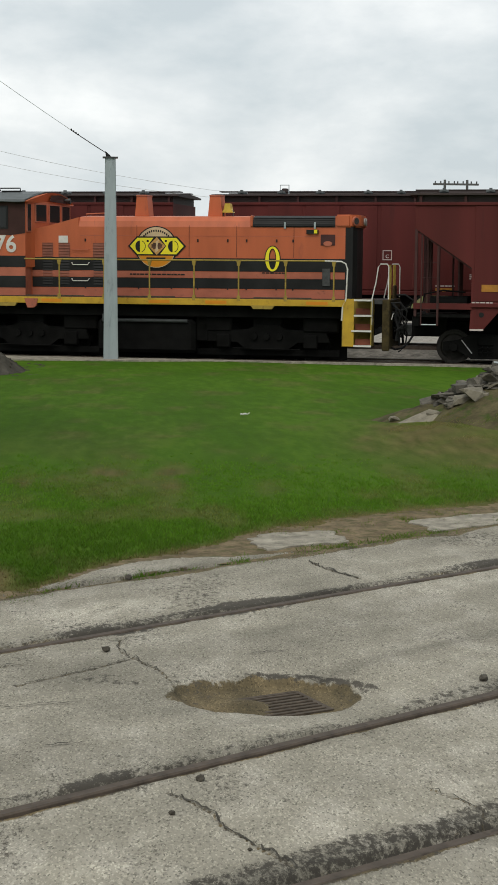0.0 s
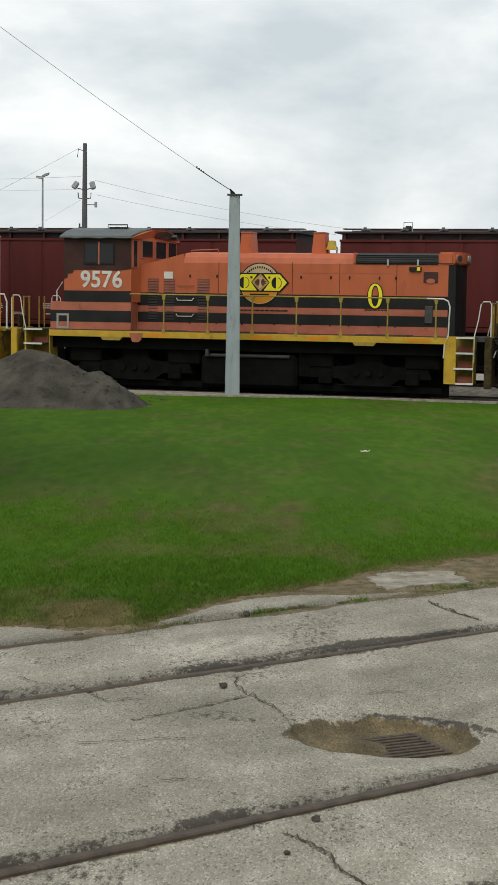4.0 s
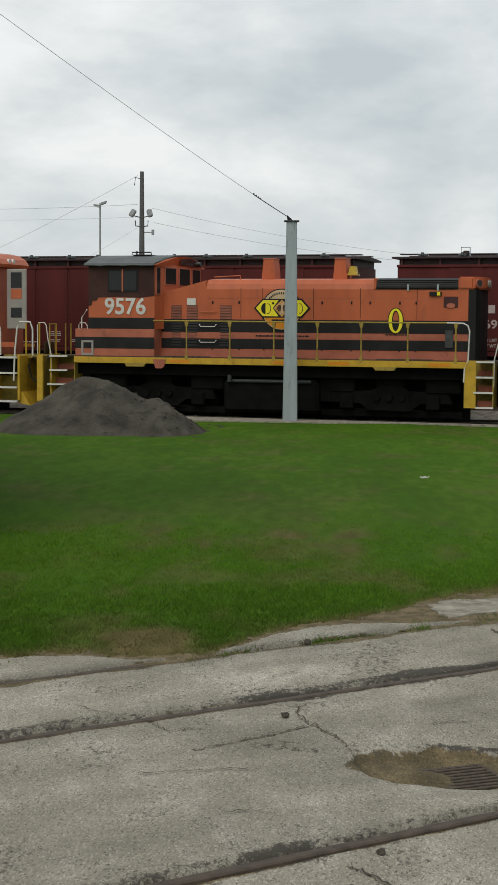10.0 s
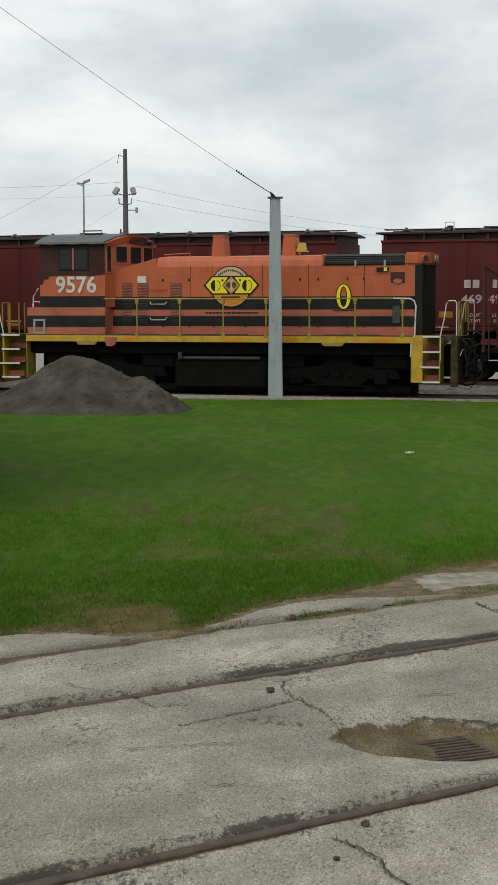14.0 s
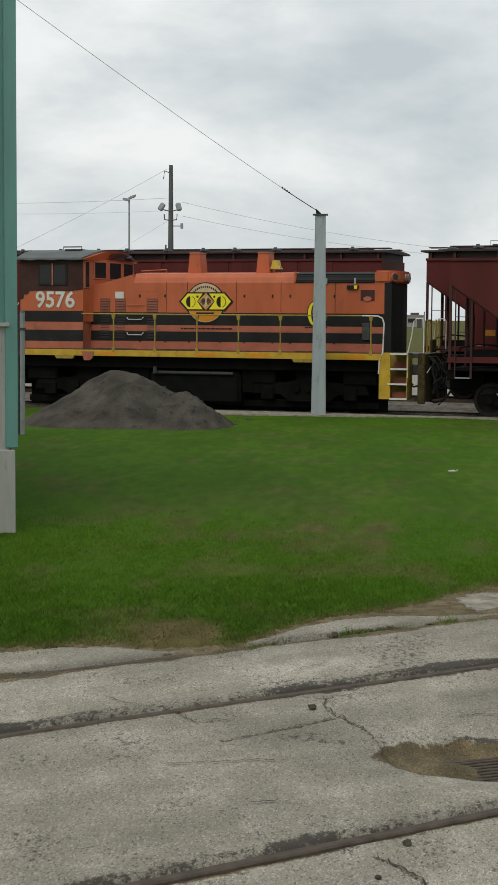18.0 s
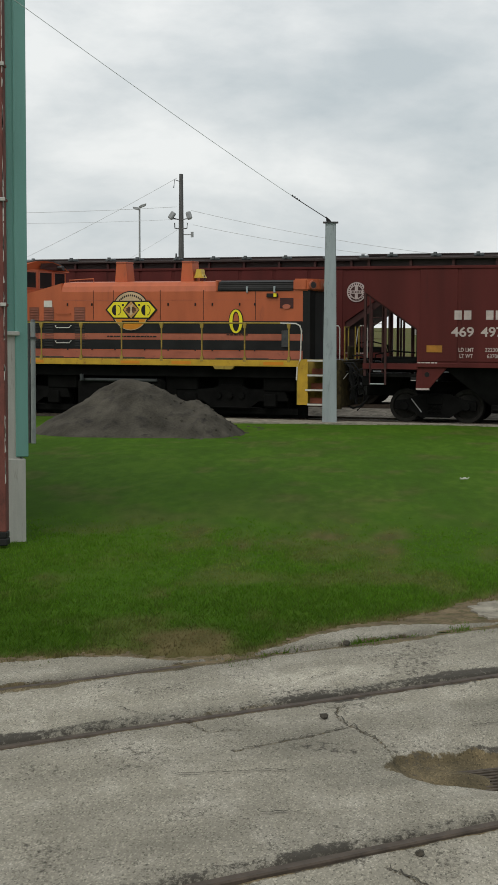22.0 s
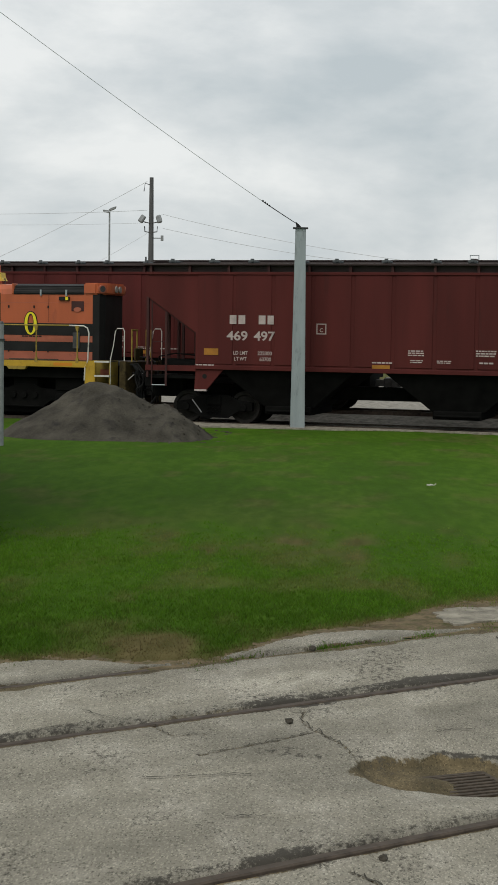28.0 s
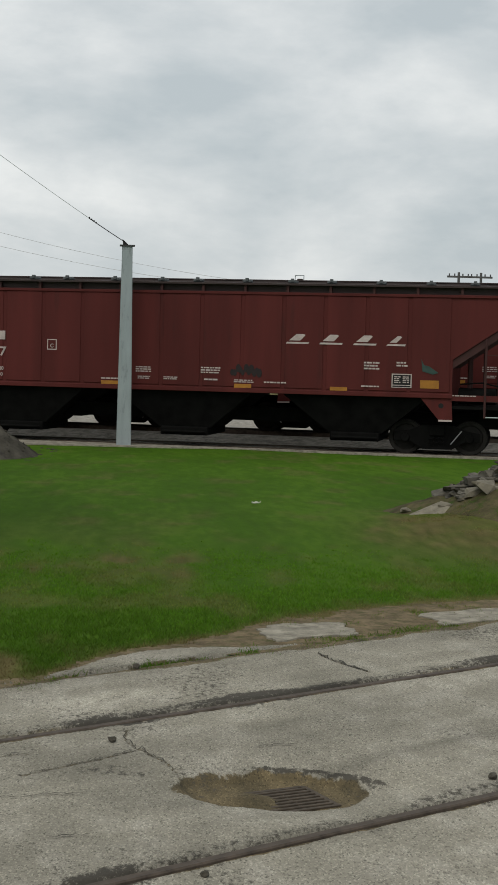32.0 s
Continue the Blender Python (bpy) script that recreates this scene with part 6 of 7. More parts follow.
        for k in range(6):
            y0, z0 = 0.2 + 1.0 * rng.random(), 1.0 + 0.95 * rng.random()
            out, drop = 0.18 + 0.42 * rng.random(), 0.35 + 0.55 * rng.random()
            hose = [(x + 0.46 * s, y0, z0), (x + (0.46 + 0.6 * out) * s, y0, z0 + 0.02), (x + (0.46 + out) * s, y0 + 0.05, z0 - 0.3 * drop), (x + (0.46 + 0.85 * out) * s, y0 + 0.1, z0 - 0.8 * drop), (x + (0.46 + 0.35 * out) * s, y0 + 0.1, z0 - drop)]
            part("air_hose", rod(bmesh.new(), hose, 0.020 + 0.012 * rng.random(), 6), RUBBER, lo)
        for yk in (0.55, 0.7, 0.85, 2.35):
            part("brake_pipe", rod(bmesh.new(), [(x + 0.47 * s, yk, 1.62), (x + 0.58 * s, yk, 1.5), (x + 0.56 * s, yk, 1.2), (x + 0.64 * s, yk, 0.95), (x + 0.58 * s, yk, 0.6)], 0.03, 6), RUBBER, lo)
        part("drawbar_plate", B(min(x + 0.45 * s, x + 0.60 * s), max(x + 0.45 * s, x + 0.60 * s), 1.05, 2.0, 0.62, 1.25, bevel=0.03), UNDER, lo)
        for y in (0.75, 1.15, 1.9, 2.3):
            part("end_rail", rod(bmesh.new(), [(x + 0.36 * s, y, 1.7), (x + 0.36 * s, y, 2.68)], 0.022, 6), YELLOW_OLD, lo)
        part("coupler", box(B(min(x + 0.4 * s, x + 0.75 * s), max(x + 0.4 * s, x + 0.75 * s), 1.40, 1.65, 0.76, 0.98, bevel=0.02), min(x + 0.72 * s, x + 1.0 * s), max(x + 0.72 * s, x + 1.0 * s), 1.34, 1.71, 0.70, 1.05, bevel=0.04), STEEL, lo)
        for y in (0.9, 1.1, 2.0, 2.2):
            part("air_hose", rod(bmesh.new(), [(x + 0.42 * s, y, 1.0), (x + 0.55 * s, y, 0.92), (x + 0.62 * s, y, 0.7), (x + 0.64 * s, y, 0.45)], 0.026, 6), RUBBER, lo)
        cable = [(x + 0.45 * s, 0.8, 1.55), (x + 0.62 * s, 0.8, 1.45), (x + 0.70 * s, 0.8, 1.25), (x + 0.60 * s, 0.8, 1.10), (x + 0.46 * s, 0.8, 1.15)]
        part("jumper_cable", rod(bmesh.new(), cable, 0.024, 6), RUBBER, lo)
        part("cut_lever", rod(bmesh.new(), [(x + 0.50 * s, 0.15, 1.2), (x + 0.5 * s, 0.6, 1.35), (x + 0.5 * s, 1.3, 1.35)], 0.014, 6), WHITE, lo)
    part("grab_rail", rod(bmesh.new(), [(-9.22, 0.1, 2.55), (-9.22, 0.1, 2.85), (-9.05, 0.1, 3.10)], 0.018, 6), WHITE, lo)
    return lo


loco = locomotive()
lengthen(loco)


def second_locomotive():
    """The next unit in the train, of which the end with its platform and cab door shows."""
    lo = thing("locomotive", on_track(4.3), "orange locomotive end with yellow platform coupled ahead of the switcher", "locomotive")
    x = -11.2
    part("underframe", B(-24.0, x - 0.05, 0.2, 2.85, 1.1, 1.62), UNDER, lo)
    part("walkway", B(-24.0, x - 0.75, 0.0, 3.05, 1.60, 1.72), UNDER, lo)
    part("sill_stripe", B(-24.0, x - 0.75, -0.02, 0.0, 1.55, 1.73), YELLOW, lo)
    part("hood", B(-24.0, -12.45, 0.55, 2.5, 1.72, 4.45, bevel=0.08), ORANGE, lo)
    # solid black box in place of the dark interior beside the door
    part("door_recess", B(-12.47, -12.30, 0.52, 1.0, 2.2, 4.36), BLACK, lo)
    part("walkway_rail", rod(bmesh.new(), [(-13.4, 0.02, 3.28), (-12.75, 0.02, 3.28), (-12.05, 0.02, 2.72)], 0.028, 8), WHITE, lo, "white slanted handrail")
    part("toe_board", B(-13.6, -11.6, 0.50, 0.56, 1.95, 2.10), ORANGE, lo)
    part("sand_box", B(-13.4, -12.3, 0.25, 0.55, 1.72, 2.35, bevel=0.05), BLACK, lo)
    part("black_band", B(-24.0, -12.45, 0.52, 0.56, 1.98, 2.2), BLACK, lo)
    part("roof_box", prism(bmesh.new(), [(-13.6, 4.38), (-12.14, 4.38), (-12.10, 4.48), (-12.2, 4.64), (-12.42, 4.78), (-12.7, 4.84), (-13.6, 4.84)], 0.45, 2.6), ORANGE, lo, "rounded orange roof end with headlights")
    part("lamp_bezel", B(-12.38, -12.26, 0.44, 0.452, 4.46, 4.64, bevel=0.003), WHITE, lo, "pale number lamp")
    for y in (1.3, 1.6):
        part("headlight", rod(bmesh.new(), [(-12.24, y, 4.56), (-12.12, y, 4.55)], 0.09, 14), WHITE, lo)
    part("number_board", B(-12.85, -12.45, 0.43, 0.46, 4.50, 4.70), BLACK, lo)
    part("beacon", rod(bmesh.new(), [(-12.6, 0.7, 4.82), (-12.6, 0.7, 5.02)], 0.06, 12), MAROON, lo)
    part("cab_end", B(-12.45, -12.28, 0.5, 2.55, 1.72, 4.40), ORANGE_OLD, lo)
    door = part("cab_door", B(-12.01, -11.36, 0.85, 0.92, 2.5, 4.32, bevel=0.02), DOORGREY, lo, "light grey cab door with a window")
    part("pane", B(-11.86, -11.51, 0.835, 0.85, 3.75, 4.22), GLASS, door)
    # window pane coloured orange for what it reflects
    part("pane", B(-11.86, -11.51, 0.835, 0.85, 3.42, 3.72), ORANGE, door)
    part("lower_pane", B(-11.86, -11.51, 0.835, 0.85, 2.85, 3.15), GLASS, door)
    part("end_plate", B(x - 0.08, x, 0.05, 3.0, 0.35, 1.72, bevel=0.02), YELLOW, lo, "yellow end plate and plow")
    part("plow", prism(bmesh.new(), [(x - 0.1, 0.28), (x + 0.28, 0.22), (x + 0.05, 0.62), (x - 0.1, 0.62)], 0.15, 2.9), YELLOW, lo)
    st = part("stairwell", B(x - 0.85, x - 0.80, 0.0, 0.6, 0.3, 1.72), YELLOW, lo)
    for k, z in enumerate((0.3, 0.72, 1.15, 1.62)):
        part("step", B(x - 0.78, x - 0.08, 0.0, 0.34, z, z + 0.05), WHITE, st)
    part("back_plate", B(x - 0.8, x - 0.05, 0.52, 0.6, 0.3, 1.72), YELLOW_OLD, st)
    part("side_plate", B(x - 1.2, x - 0.85, -0.01, 0.05, 0.3, 1.72), YELLOW, st)
    for dx in (-0.05, -1.1):
        part("grab_rail", rod(bmesh.new(), [(x + dx - 0.12, 0.0, 0.95), (x + dx - 0.08, 0.0, 1.8), (x + dx, 0.0, 2.55), (x + dx + 0.08, 0.0, 2.72), (x + dx + 0.42, 0.0, 2.72), (x + dx + 0.50, 0.0, 2.5), (x + dx + 0.50, 0.0, 1.72)], 0.026, 8), WHITE, lo)
    for dx, y in ((0.1, 0.3), (0.25, 0.9), (0.25, 2.1)):
        part("end_rail", rod(bmesh.new(), [(x + dx, y, 1.7), (x + dx, y, 2.68)], 0.026, 6), YELLOW, lo)
    part("end_platform", B(x - 0.8, x + 0.3, 0.6, 2.45, 1.62, 1.72), YELLOW_OLD, lo)
    part("coupler", box(B(x, x + 0.4, 1.40, 1.65, 0.76, 0.98), x + 0.36, x + 0.62, 1.34, 1.71, 0.70, 1.05, bevel=0.04), STEEL, lo)
    loco_truck(lo, -14.2)
    loco_truck(lo, -21.5)
    part("fuel_tank", B(-19.6, -16.2, 0.25, 2.8, 0.38, 1.15, bevel=0.12), UNDER, lo)
    return lo


loco2 = second_locomotive()
lengthen(loco2)


# ---- trackside ----
def steel_column():
    c = thing("steel_column", pose(-0.14, 43.3, -0.14), "tapered grey steel column with a cap plate on a concrete footing", "column")
    a, b = 0.205, 0.145
    bm = bmesh.new()
    lo = [bm.verts.new((x * a, y * a, 0.0)) for x, y in ((-1, -1), (1, -1), (1, 1), (-1, 1))]
    hi = [bm.verts.new((x * b, y * b, 5.55)) for x, y in ((-1, -1), (1, -1), (1, 1), (-1, 1))]
    bm.faces.new(hi)
    for i in range(4):
        bm.faces.new((lo[i], lo[(i + 1) % 4], hi[(i + 1) % 4], hi[i]))
    bmesh.ops.bevel(bm, geom=bm.edges[:], offset=0.02, segments=2, affect="EDGES")
    bmesh.ops.recalc_face_normals(bm, faces=bm.faces[:])
    part("shaft", bm, GALV, c)
    part("cap_plate", B(-0.21, 0.21, -0.2, 0.2, 5.55, 5.58), STEEL, c)
    part("wire_bracket", prism(bmesh.new(), [(-0.12, 5.58), (0.03, 5.58), (-0.02, 5.64), (-0.14, 5.74)], -0.04, 0.04), BLACK, c, "black wire anchor")
    part("base_plate", B(-0.3, 0.3, -0.3, 0.3, 0.0, 0.03), STEEL, c)
    solid("column_footing", box(bmesh.new(), -0.75, 0.55, -0.55, 0.45, -0.3, 0.0, bevel=0.03), PALE, "pale concrete footing under the column", "footing", m=pose(-0.10, 43.3, -0.135, 0, 0, TURN))


steel_column()


def cable(name, pts, r, label, sag=0.0, material=WIREGREY, n=16, share=1.0, r1=None):
    """A sagging line between two points, or the first share of it."""
    a, b = Vector(pts[0]), Vector(pts[1])
    ks = [share * k / n for k in range(n + 1)]
    line = [a.lerp(b, k) - Vector((0, 0, sag * 4 * k * (1 - k))) for k in ks]
    return solid(name, rod(bmesh.new(), line, r, 8, r1), material, label, "wire", "overhead wires")


WIRE_ENDS = ((-0.28, 43.25, 5.56), (-4.1, 5.0, 5.85))
cable("overhead_wire", WIRE_ENDS, 0.0062, "thin grey span wire from the column", 0.10, r1=0.0016)
cable("wire_sleeve", WIRE_ENDS, 0.011, "thick black insulated end of the wire", 0.10, BLACK, share=0.19)
for k in range(4):
    q = Vector(WIRE_ENDS[0]).lerp(Vector(WIRE_ENDS[1]), 0.155 + 0.011 * k) - Vector((0, 0, 0.052))
    solid("wire_clamp", B(-0.016, 0.016, -0.03, 0.03, -0.012, 0.024, bevel=0.005), BLACK, "small black clamp on the span wire", "wire clamp", "wire clamps", m=pose(q.x, q.y, q.z, 0, 0, 6))


def gravel_pile():
    def h(x, y):
        z = np.zeros_like(x)
        for cx, cy, top, rl, rr, ry in ((-5.3, 31.3, 1.32, 2.25, 2.4, 1.9), (-4.75, 31.2, 1.2, 1.8, 2.0, 1.7), (-3.5, 30.9, 0.88, 1.3, 1.2, 1.4)):
            d = np.hypot((x - cx) / np.where(x < cx, rl, rr), (y - cy) / ry)
            z = z + (top * np.clip(1.1 - np.sqrt(d * d + 0.01), 0, None)) ** 7
        z = z ** (1 / 7)
        z = z + 0.20 * (fbm(x, y, 1.7, 90) - 0.5) * steps(z, 0, 0.3) + (0.05 + 0.09 * steps(x, -4.6, -3.6)) * (fbm(x, y, 7.0, 91) - 0.5)
        return z - 0.14
    ob = sheet("gravel_mound", np.arange(-8.0, -1.8, 0.05), np.arange(28.9, 33.4, 0.05), h, GRAVEL, {}, lambda x, y: h(x, y) > -0.12)
    tagged(ob, "heap of dark grey gravel fines beside the track", "gravel pile")


gravel_pile()


def gravel_lumps():
    """Clods and stones on the rougher flank of the heap."""
    rng = random.Random(31)
    heap = bpy.data.objects["gravel_mound"].data
    spots = [v.co.copy() for v in heap.vertices if v.co.x > -4.7 and v.co.y < 31.4 * DEEP and v.co.z > 0.0]
    bm = bmesh.new()
    for k in range(80):
        p = rng.choice(spots)
        r = 0.010 + 0.030 * rng.random() ** 3
        bmesh.ops.create_icosphere(bm, subdivisions=1, radius=r, matrix=pose(p.x, p.y, p.z + 0.2 * r, 90 * rng.random(), 90 * rng.random(), 0) @ Matrix.Diagonal((1.4, 1.0, 0.8, 1)))
    solid("gravel", bm, GRAVEL, "loose clods and stones on the gravel heap", "gravel", kind="stuff")


gravel_lumps()


def chunk(rng, size):
    """A broken block: the hull of points scattered near a box's faces."""
    bm = bmesh.new()
    for k in range(16):
        p = Vector((rng.random() - 0.5, rng.random() - 0.5, rng.random() - 0.5))
        p /= max(abs(p.x), abs(p.y), abs(p.z)) * 2
        p *= 0.8 + 0.2 * rng.random()
        bm.verts.new((p.x * size[0], p.y * size[1], p.z * size[2]))
    out = bmesh.ops.convex_hull(bm, input=bm.verts[:])
    bmesh.ops.delete(bm, geom=[v for v in out["geom_interior"] if isinstance(v, bmesh.types.BMVert)], context="VERTS")
    bmesh.ops.recalc_face_normals(bm, faces=bm.faces[:])
    return bm


def rubble_pile():
    rng = random.Random(12)
    h = mound_height
    ob = sheet("soil_mound", np.arange(3.2, 10.5, 0.07), np.arange(16.8, 22.5, 0.07), h, MOUND, {}, lambda x, y: h(x, y) > -0.04)
    tagged(ob, "low mound of soil under broken concrete", "soil mound")
    spots = []
    for k in range(260):
        a = rng.random() * 2 * math.pi
        r = 2.0 * math.sqrt(rng.random())
        spots.append((7.1 + 0.95 * r * math.cos(a), 19.6 + 0.5 * r * math.sin(a), 0.06 + 0.26 * rng.random() ** 2, RUBBLE))
    for k in range(70):
        spots.append((5.15 + 1.2 * rng.random(), 19.15 + 0.6 * rng.random(), 0.05 + 0.20 * rng.random() ** 1.5, RUBBLE))
    # dark broken plates along the ridge
    for k in range(16):
        u = k / 15
        spots.append((5.05 + 1.25 * u + 0.06 * rng.random(), 19.55 + 0.25 * rng.random(), 0.18 + 0.20 * rng.random(), RUBBLE))
    for x, y, q in ((4.40, 19.32, 0.14), (4.98, 19.15, 0.16), (5.25, 19.1, 0.12), (5.62, 19.0, 0.36), (5.95, 19.1, 0.26), (5.42, 19.12, 0.30), (5.72, 18.9, 0.12), (6.25, 18.95, 0.14)):
        spots.append((x, y, q, SLABPALE))
    for x, y, q, stuff in spots:
        z = float(h(np.array([x]), np.array([y]))[0])
        size = (q * (1.1 + 0.9 * rng.random()), q * (0.9 + 0.6 * rng.random()), q * (0.25 + 0.4 * rng.random()))
        solid("concrete_chunk", chunk(rng, size), stuff, "broken chunk of grey concrete on the rubble heap", "rubble", "concrete rubble",
              m=pose(x, DEEP * y, z + size[2] * 0.2, 36 * (rng.random() - 0.5), 46 * (rng.random() - 0.5), 360 * rng.random()))
    slab = chunk(random.Random(77), (0.78, 0.55, 0.13))
    solid("concrete_chunk", slab, SLABPALE, "pale flat slab of broken concrete leaning on the heap", "rubble", "concrete rubble", m=pose(4.74, 23.75, 0.13, 18, -15, 10))
    for k in range(2):
        x, y = 6.1 + 0.5 * rng.random(), 19.2 + 0.5 * rng.random()
        z = float(h(np.array([x]), np.array([y]))[0])
        solid("scrap_bar", rod(bmesh.new(), [(-0.16, 0, 0), (0.16, 0, 0.10)], 0.018, 6), GALV, "pale scrap bar sticking out of the rubble", "scrap", "scrap in the rubble",
              m=pose(x, DEEP * y, z + 0.18, 0, 15 * rng.random(), 360 * rng.random()))


rubble_pile()


def litter():
    bm = bmesh.new()
    rod(bm, [(-0.085, 0, 0.03), (-0.05, 0, 0.03), (-0.03, 0.0, 0.022), (0.02, 0.02, 0.026), (0.035, 0.03, 0.018)], 0.026, 10, 0.02)
    rod(bm, [(0.035, 0.03, 0.018), (0.06, 0.05, 0.03), (0.085, 0.055, 0.028)], 0.012, 8)
    for v in bm.verts:
        v.co.z = max(v.co.z * (0.75 + 0.45 * math.sin(60 * v.co.x + 2)), 0.002)
    solid("plastic_bottle", bm, WHITE, "crushed white plastic bottle on the grass", "litter", m=pose(2.21, 26.3, 0.0, 0, 0, 12))


litter()


def shed_corner():
    """The corner of a sheet steel building beside the yard."""
    w = thing("shed", pose(-3.68, 18.5, 0, 0, 0, 20), "teal sheet steel shed with cream lower panels", "building")
    part("wall", B(-9.0, -0.14, 0.06, 0.22, 0.98, 9.4), TEAL, w)
    # unseen walls and roof, sized so that they shade the grass behind
    part("side_wall", B(-0.16, -0.04, 0.2, 9.0, 0.98, 9.4), TEAL, w)
    part("end_wall", B(-9.0, -8.9, 0.2, 9.0, 0.0, 9.4), TEAL, w)
    part("back_wall", B(-9.0, -0.04, 9.0, 9.1, 0.0, 9.4), TEAL, w)
    part("roof", B(-9.3, 0.2, -0.3, 9.4, 9.4, 9.5), ROOFGREY, w)
    for k in range(26):
        x = -0.30 - 0.34 * k
        part("rib", prism_z(bmesh.new(), [(x - 0.07, 0.062), (x - 0.035, 0.012), (x + 0.035, 0.012), (x + 0.07, 0.062)], 2.5, 9.38), TEAL, w)
    part("corner_trim", B(-0.15, 0.0, 0.0, 0.20, 1.0, 9.4, bevel=0.012), TEAL, w, "teal corner trim with a worn lower end")
    part("lower_panel", B(-9.0, -0.10, 0.03, 0.058, 0.0, 2.46), CREAM, w, "stained cream lower wall panel")
    part("flashing", B(-9.0, -0.10, -0.03, 0.05, 2.46, 2.51, bevel=0.008), CREAM, w)
    part("plinth", B(-9.0, -0.035, 0.0, 9.0, -0.1, 0.98, bevel=0.01), CREAM, w, "weathered whitish concrete plinth at the corner")
    p = thing("steel_post", pose(-3.91, 18.0, 0), "square steel post with flaking dark red paint", "post")
    part("shaft", B(-0.085, 0.075, -0.08, 0.08, 0.16, 7.3, bevel=0.012), REDPOST, p)
    for z in (2.80, 4.01, 5.55):
        collar = part("collar", B(-0.098, 0.088, -0.093, 0.093, z, z + 0.035, bevel=0.006), REDPOST, p, "rusty clamp round the post")
        part("bolt", B(0.03, 0.10, -0.115, -0.093, z + 0.002, z + 0.045, bevel=0.006), CREAM, collar)
    rng = random.Random(8)
    for k in range(90):
        z, tall = 0.3 + 6.6 * rng.random(), 0.05 + 0.30 * rng.random()
        x = rng.choice((-0.083, 0.064))
        part("bare_fleck", prism(bmesh.new(), [(x, z), (x + 0.004 + 0.014 * rng.random(), z + 0.1 * tall), (x + 0.005 + 0.010 * rng.random(), z + 0.7 * tall), (x + 0.002, z + tall)], -0.0835, -0.075), CREAM, p, "pale fleck of bared primer")
    part("shoe", B(-0.095, 0.085, -0.09, 0.09, 0.0, 0.085, bevel=0.012), BLACK, p, "black shoe under the post")
    part("shoe", B(-0.09, 0.08, -0.085, 0.085, 0.087, 0.162, bevel=0.012), BLACK, p, "black shoe under the post")
    f = thing("fence_post", pose(-6.77, 34.63, -0.08), "thin grey steel fence post with fittings", "post")
    part("shaft", rod(bmesh.new(), [(0, 0, 0), (0, 0, 2.74)], 0.055, 10), LAMPGREY, f)
    part("cap", rod(bmesh.new(), [(0, 0, 2.74), (0, 0, 2.79)], 0.062, 10, 0.03), STEEL, f)
    part("clamp", B(-0.08, 0.07, -0.07, 0.07, 2.35, 2.40), STEEL, f)
    part("back_post", rod(bmesh.new(), [(-0.10, 0.05, 0), (-0.10, 0.05, 2.7)], 0.03, 8), STEEL, f)


shed_corner()


# ---- far things ----
def utility_pole():
    p = thing("utility_pole", pose(-8.66, 87.5, -0.3), "tall grey wooden utility pole with two floodlights", "utility pole")
    part("shaft", rod(bmesh.new(), [(0, 0, 0), (0, 0, 11.32)], 0.22, 12, 0.11), WOODGREY, p)
    for s in (-1, 1):
        a = part("arm", rod(bmesh.new(), [(0, -0.1, 8.25), (0.34 * s, -0.1, 8.3), (0.36 * s, -0.1, 8.6)], 0.035, 6), STEEL, p)
        fl = bmesh.new()
        box(fl, -0.14, 0.14, -0.12, 0.12, -0.22, 0.22, bevel=0.05)
        bmesh.ops.transform(fl, matrix=pose(0.44 * s + (0.02 if s > 0 else -0.06), -0.2, 9.0, -15, 30 * -s * (0.4 if s > 0 else 1), 20 * s), verts=fl.verts)
        part("floodlight", fl, LAMPGREY, a, "grey floodlight housing")
        part("bracket", rod(bmesh.new(), [(0, -0.1, 8.75), (0.42 * s, -0.18, 8.85)], 0.03, 6), STEEL, a)
    part("side_lamp", rod(rod(bmesh.new(), [(0, 0, 7.95), (0.62, 0, 7.95)], 0.03, 6), [(0.62, 0, 7.8), (0.62, 0, 8.1)], 0.08, 10), LAMPGREY, p)
    part("insulator", rod(rod(bmesh.new(), [(-0.28, 0, 6.2), (-0.28, 0, 6.9)], 0.05, 6), [(-0.45, 0, 6.35), (-0.1, 0, 6.35)], 0.05, 6), STEEL, p)
    part("top_hook", rod(bmesh.new(), [(-0.05, 0, 10.9), (-0.36, 0, 11.0), (-0.42, 0, 10.55)], 0.03, 6), STEEL, p)
    t = thing("light_mast", pose(-14.15, 112.5, -0.3), "slim distant steel mast with two lamp heads", "light mast")
    part("shaft", rod(bmesh.new(), [(0, 0, 0), (0, 0, 11.45)], 0.085, 8, 0.06), LAMPGREY, t)
    for s in (-1, 1):
        part("lamp_head", prism(bmesh.new(), [(0.04 * s, 11.22 + 0.08 * s), (0.42 * s, 11.34 + 0.12 * s), (0.48 * s, 11.50 + 0.12 * s), (0.08 * s, 11.42 + 0.08 * s)], -0.2, 0.2), LAMPGREY, t)
    for x in (23.8, 25.45):
        q = thing("utility_pole", pose(x, 112.5, -0.3), "distant wooden utility pole with a crossarm", "utility pole", "distant poles")
        part("shaft", rod(bmesh.new(), [(0, 0, 0), (0, 0, 9.0)], 0.16, 8, 0.09), WOODGREY, q)
        part("crossarm", B(-0.85, 0.85, -0.06, 0.06, 8.6, 8.74), WOODGREY, q)
        for dx in (-0.7, -0.3, 0.3, 0.7):
            part("insulator", B(dx - 0.04, dx + 0.04, -0.04, 0.04, 8.74, 8.9), STEEL, q)


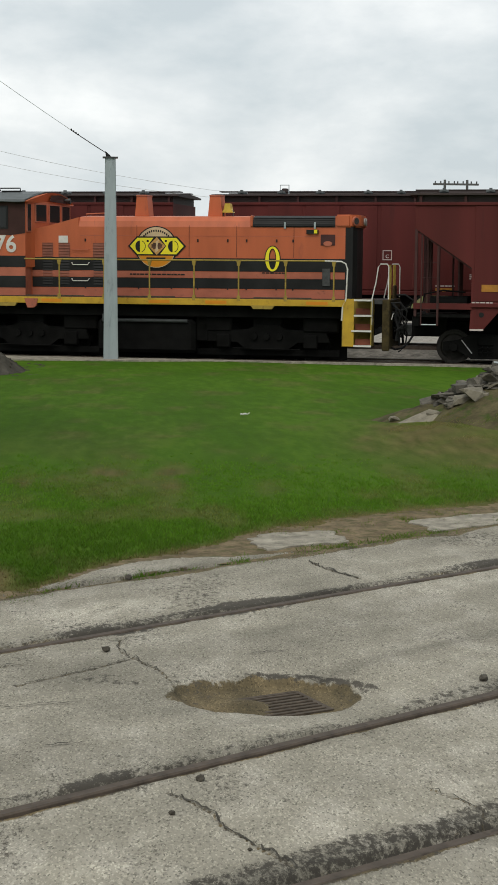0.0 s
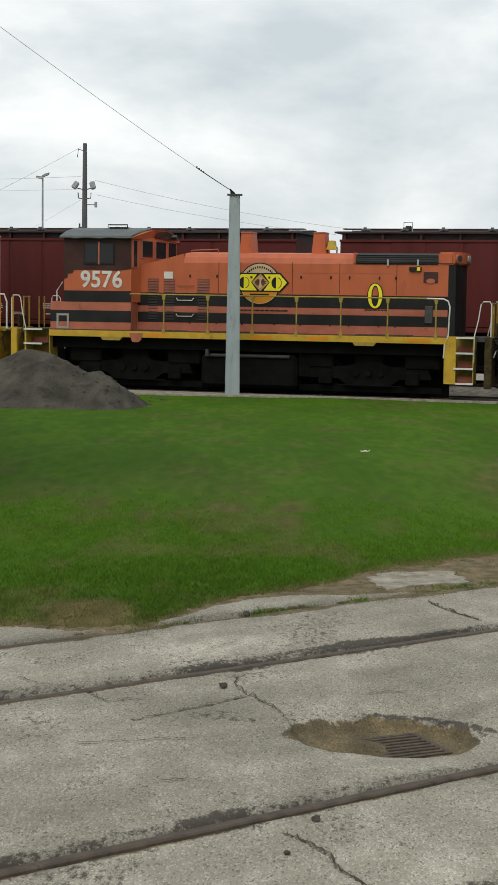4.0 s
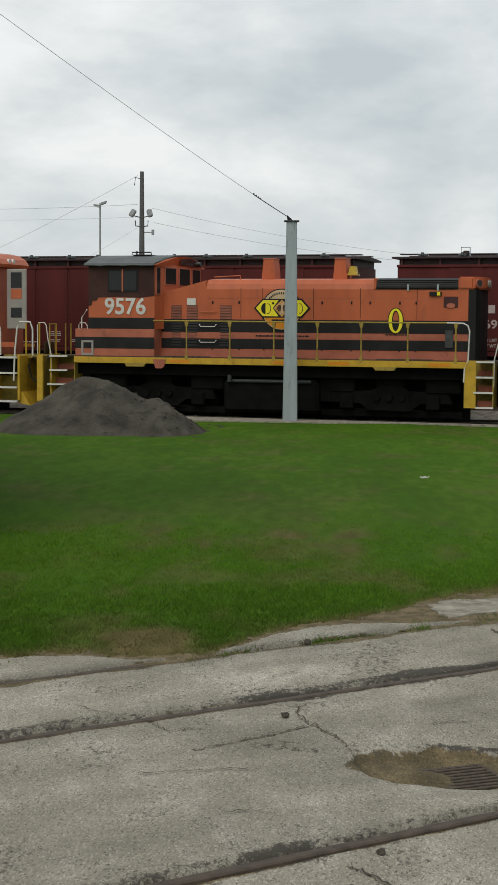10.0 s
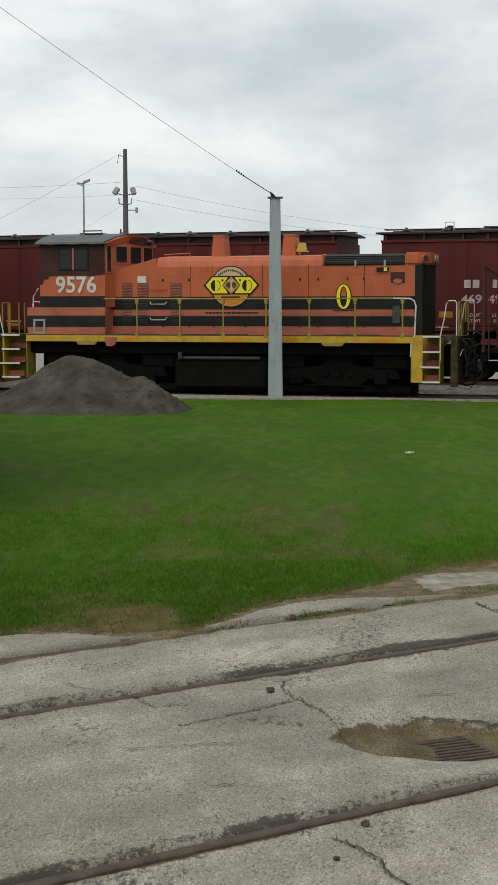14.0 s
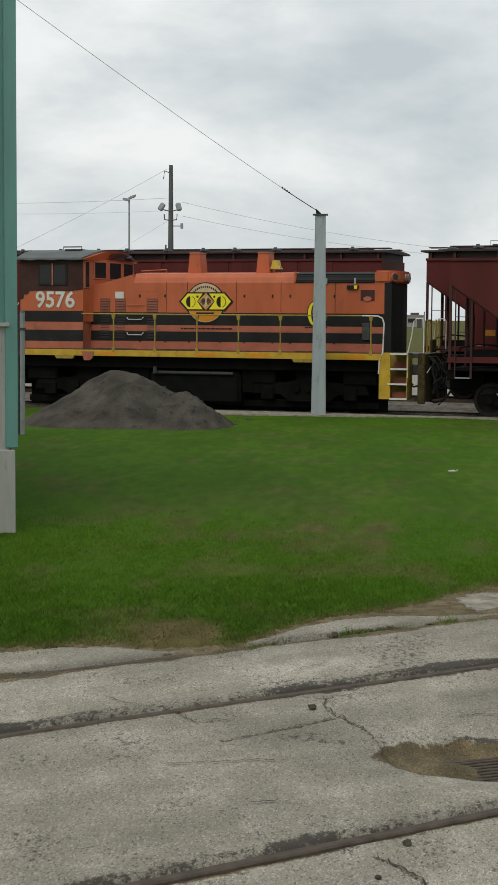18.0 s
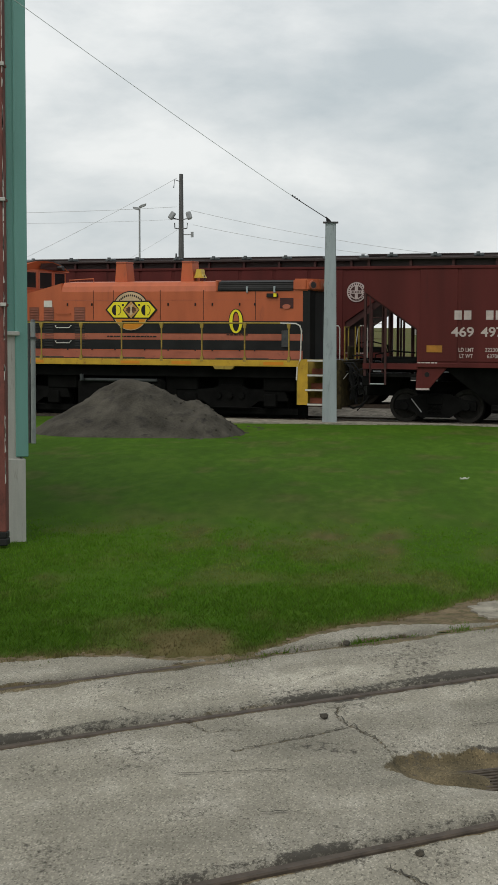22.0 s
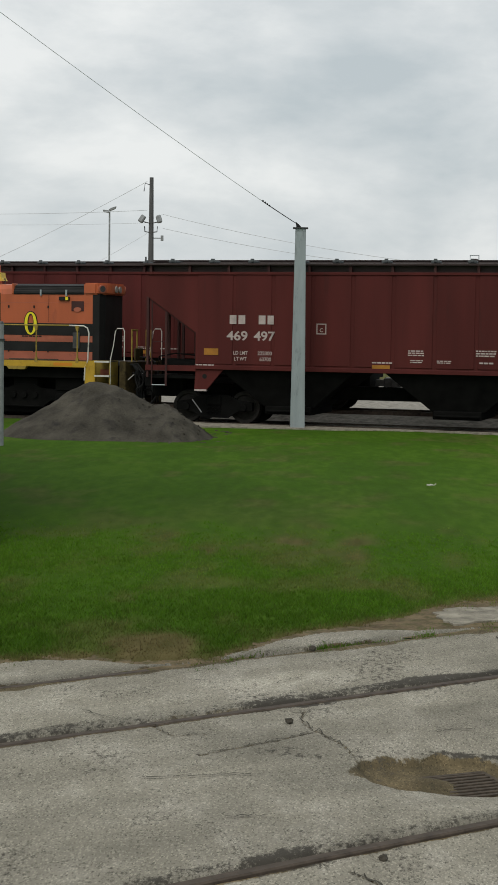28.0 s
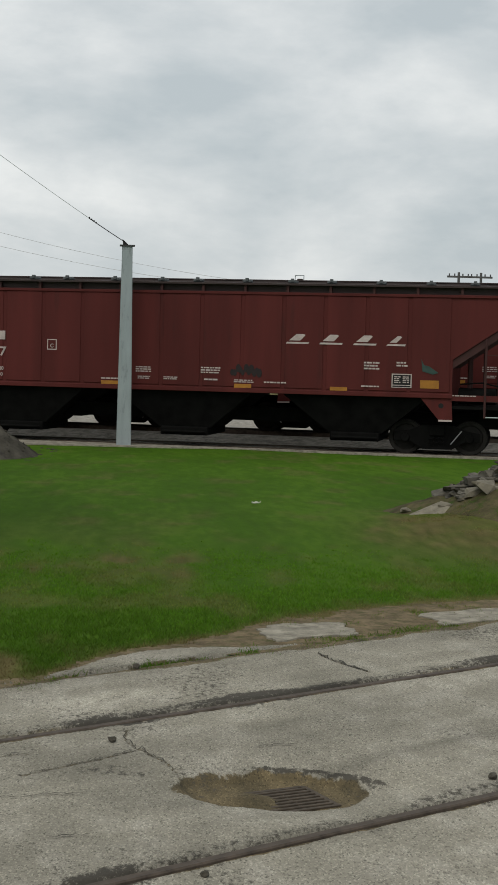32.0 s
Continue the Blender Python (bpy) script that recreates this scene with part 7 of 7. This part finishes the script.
utility_pole()
cable("overhead_wire", ((-8.9, 87.5, 10.8), (-20, 87.5, 5.2)), 0.013, "thin wire from the utility pole", 0.15)
cable("overhead_wire", ((-8.9, 87.5, 9.2), (-22.0, 87.5, 8.85)), 0.013, "thin wire from the utility pole", 0.1)
cable("overhead_wire", ((-8.9, 87.5, 8.5), (-22.0, 87.5, 8.3)), 0.009, "thin wire from the utility pole", 0.1)
cable("overhead_wire", ((-8.1, 87.5, 9.0), (5.4, 87.5, 6.6)), 0.013, "thin wire from the utility pole", 0.2)
cable("overhead_wire", ((-8.0, 87.5, 8.2), (5.4, 87.5, 6.2)), 0.013, "thin wire from the utility pole", 0.2)
cable("overhead_wire", ((5.4, 87.5, 6.6), (32, 115.0, 7.6)), 0.009, "thin wire crossing behind the cars", 0.5)
cable("overhead_wire", ((-8.9, 87.5, 7.9), (-13.6, 87.5, 5.2)), 0.008, "thin wire from the utility pole", 0.05)


def far_building():
    w = thing("warehouse", pose(28.3, 480, -0.3), "small distant grey building with a rooftop unit", "building")
    part("wall", B(-4.4, 2.2, 0, 10, 0, 3.6), DOORGREY, w)
    part("roof", B(-4.6, 2.4, -0.2, 10.2, 3.6, 3.85), LAMPGREY, w)
    part("rooftop_unit", B(-1.6, 0.9, 2, 5, 3.85, 4.5), STEEL, w)
    part("window", B(-2.6, -0.4, -0.08, 0.05, 1.5, 2.7), GLASS, w)
    part("doorway", B(0.2, 1.6, -0.08, 0.05, 0.0, 2.6), STEEL, w)


far_building()


# ---- what moves ----
SLIDE = [
    (0, 4.296),
    (0.5, 4.257),
    (1, 4.209),
    (1.5, 4.195),
    (2, 4.135),
    (2.5, 4.076),
    (3, 3.982),
    (3.5, 3.855),
    (5.5, 3.452),
    (6, 3.353),
    (6.5, 3.260),
    (7, 3.155),
    (7.5, 3.048),
    (8, 2.990),
    (8.5, 2.905),
    (9, 2.846),
    (9.5, 2.778),
    (10, 2.695),
    (10.5, 2.631),
    (11, 2.537),
    (11.5, 2.446),
    (12, 2.336),
    (12.5, 2.196),
    (13, 2.063),
    (13.5, 1.869),
    (15.5, 0.934),
    (16, 0.651),
    (16.5, 0.385),
    (17, 0.104),
    (17.5, -0.176),
    (18, -0.462),
    (18.5, -0.751),
    (19, -1.123),
    (19.5, -1.386),
    (20, -1.723),
    (20.5, -2.061),
    (21, -2.413),
    (21.5, -2.782),
    (22, -3.145),
    (22.5, -3.550),
    (23, -3.938),
    (23.5, -4.346),
    (24, -4.775),
    (24.5, -5.215),
    (25, -5.672),
    (25.5, -6.153),
    (27.5, -8.191),
    (28, -8.690),
    (28.5, -9.193),
    (29, -9.683),
    (29.5, -10.145),
    (30, -10.583),
    (30.5, -10.971),
    (31, -11.268),
    (31.5, -11.419),
    (32, -11.487),
]


def motions():
    for ob in (loco, loco2, hopper):
        walk(ob, [(t, on_track(LONGER * s)) for t, s in SLIDE])
    # each wheel rolls without slipping
    times = [0.4 * k for k in range(81)]
    run = [LONGER * float(np.interp(t, [q[0] for q in SLIDE], [q[1] for q in SLIDE])) for t in times]
    for ob, r in WHEELS:
        x, y, z = ob.location
        walk(ob, [(t, pose(x, y, z, 0, math.degrees((s - run[0]) / r), 0)) for t, s in zip(times, run)])


motions()
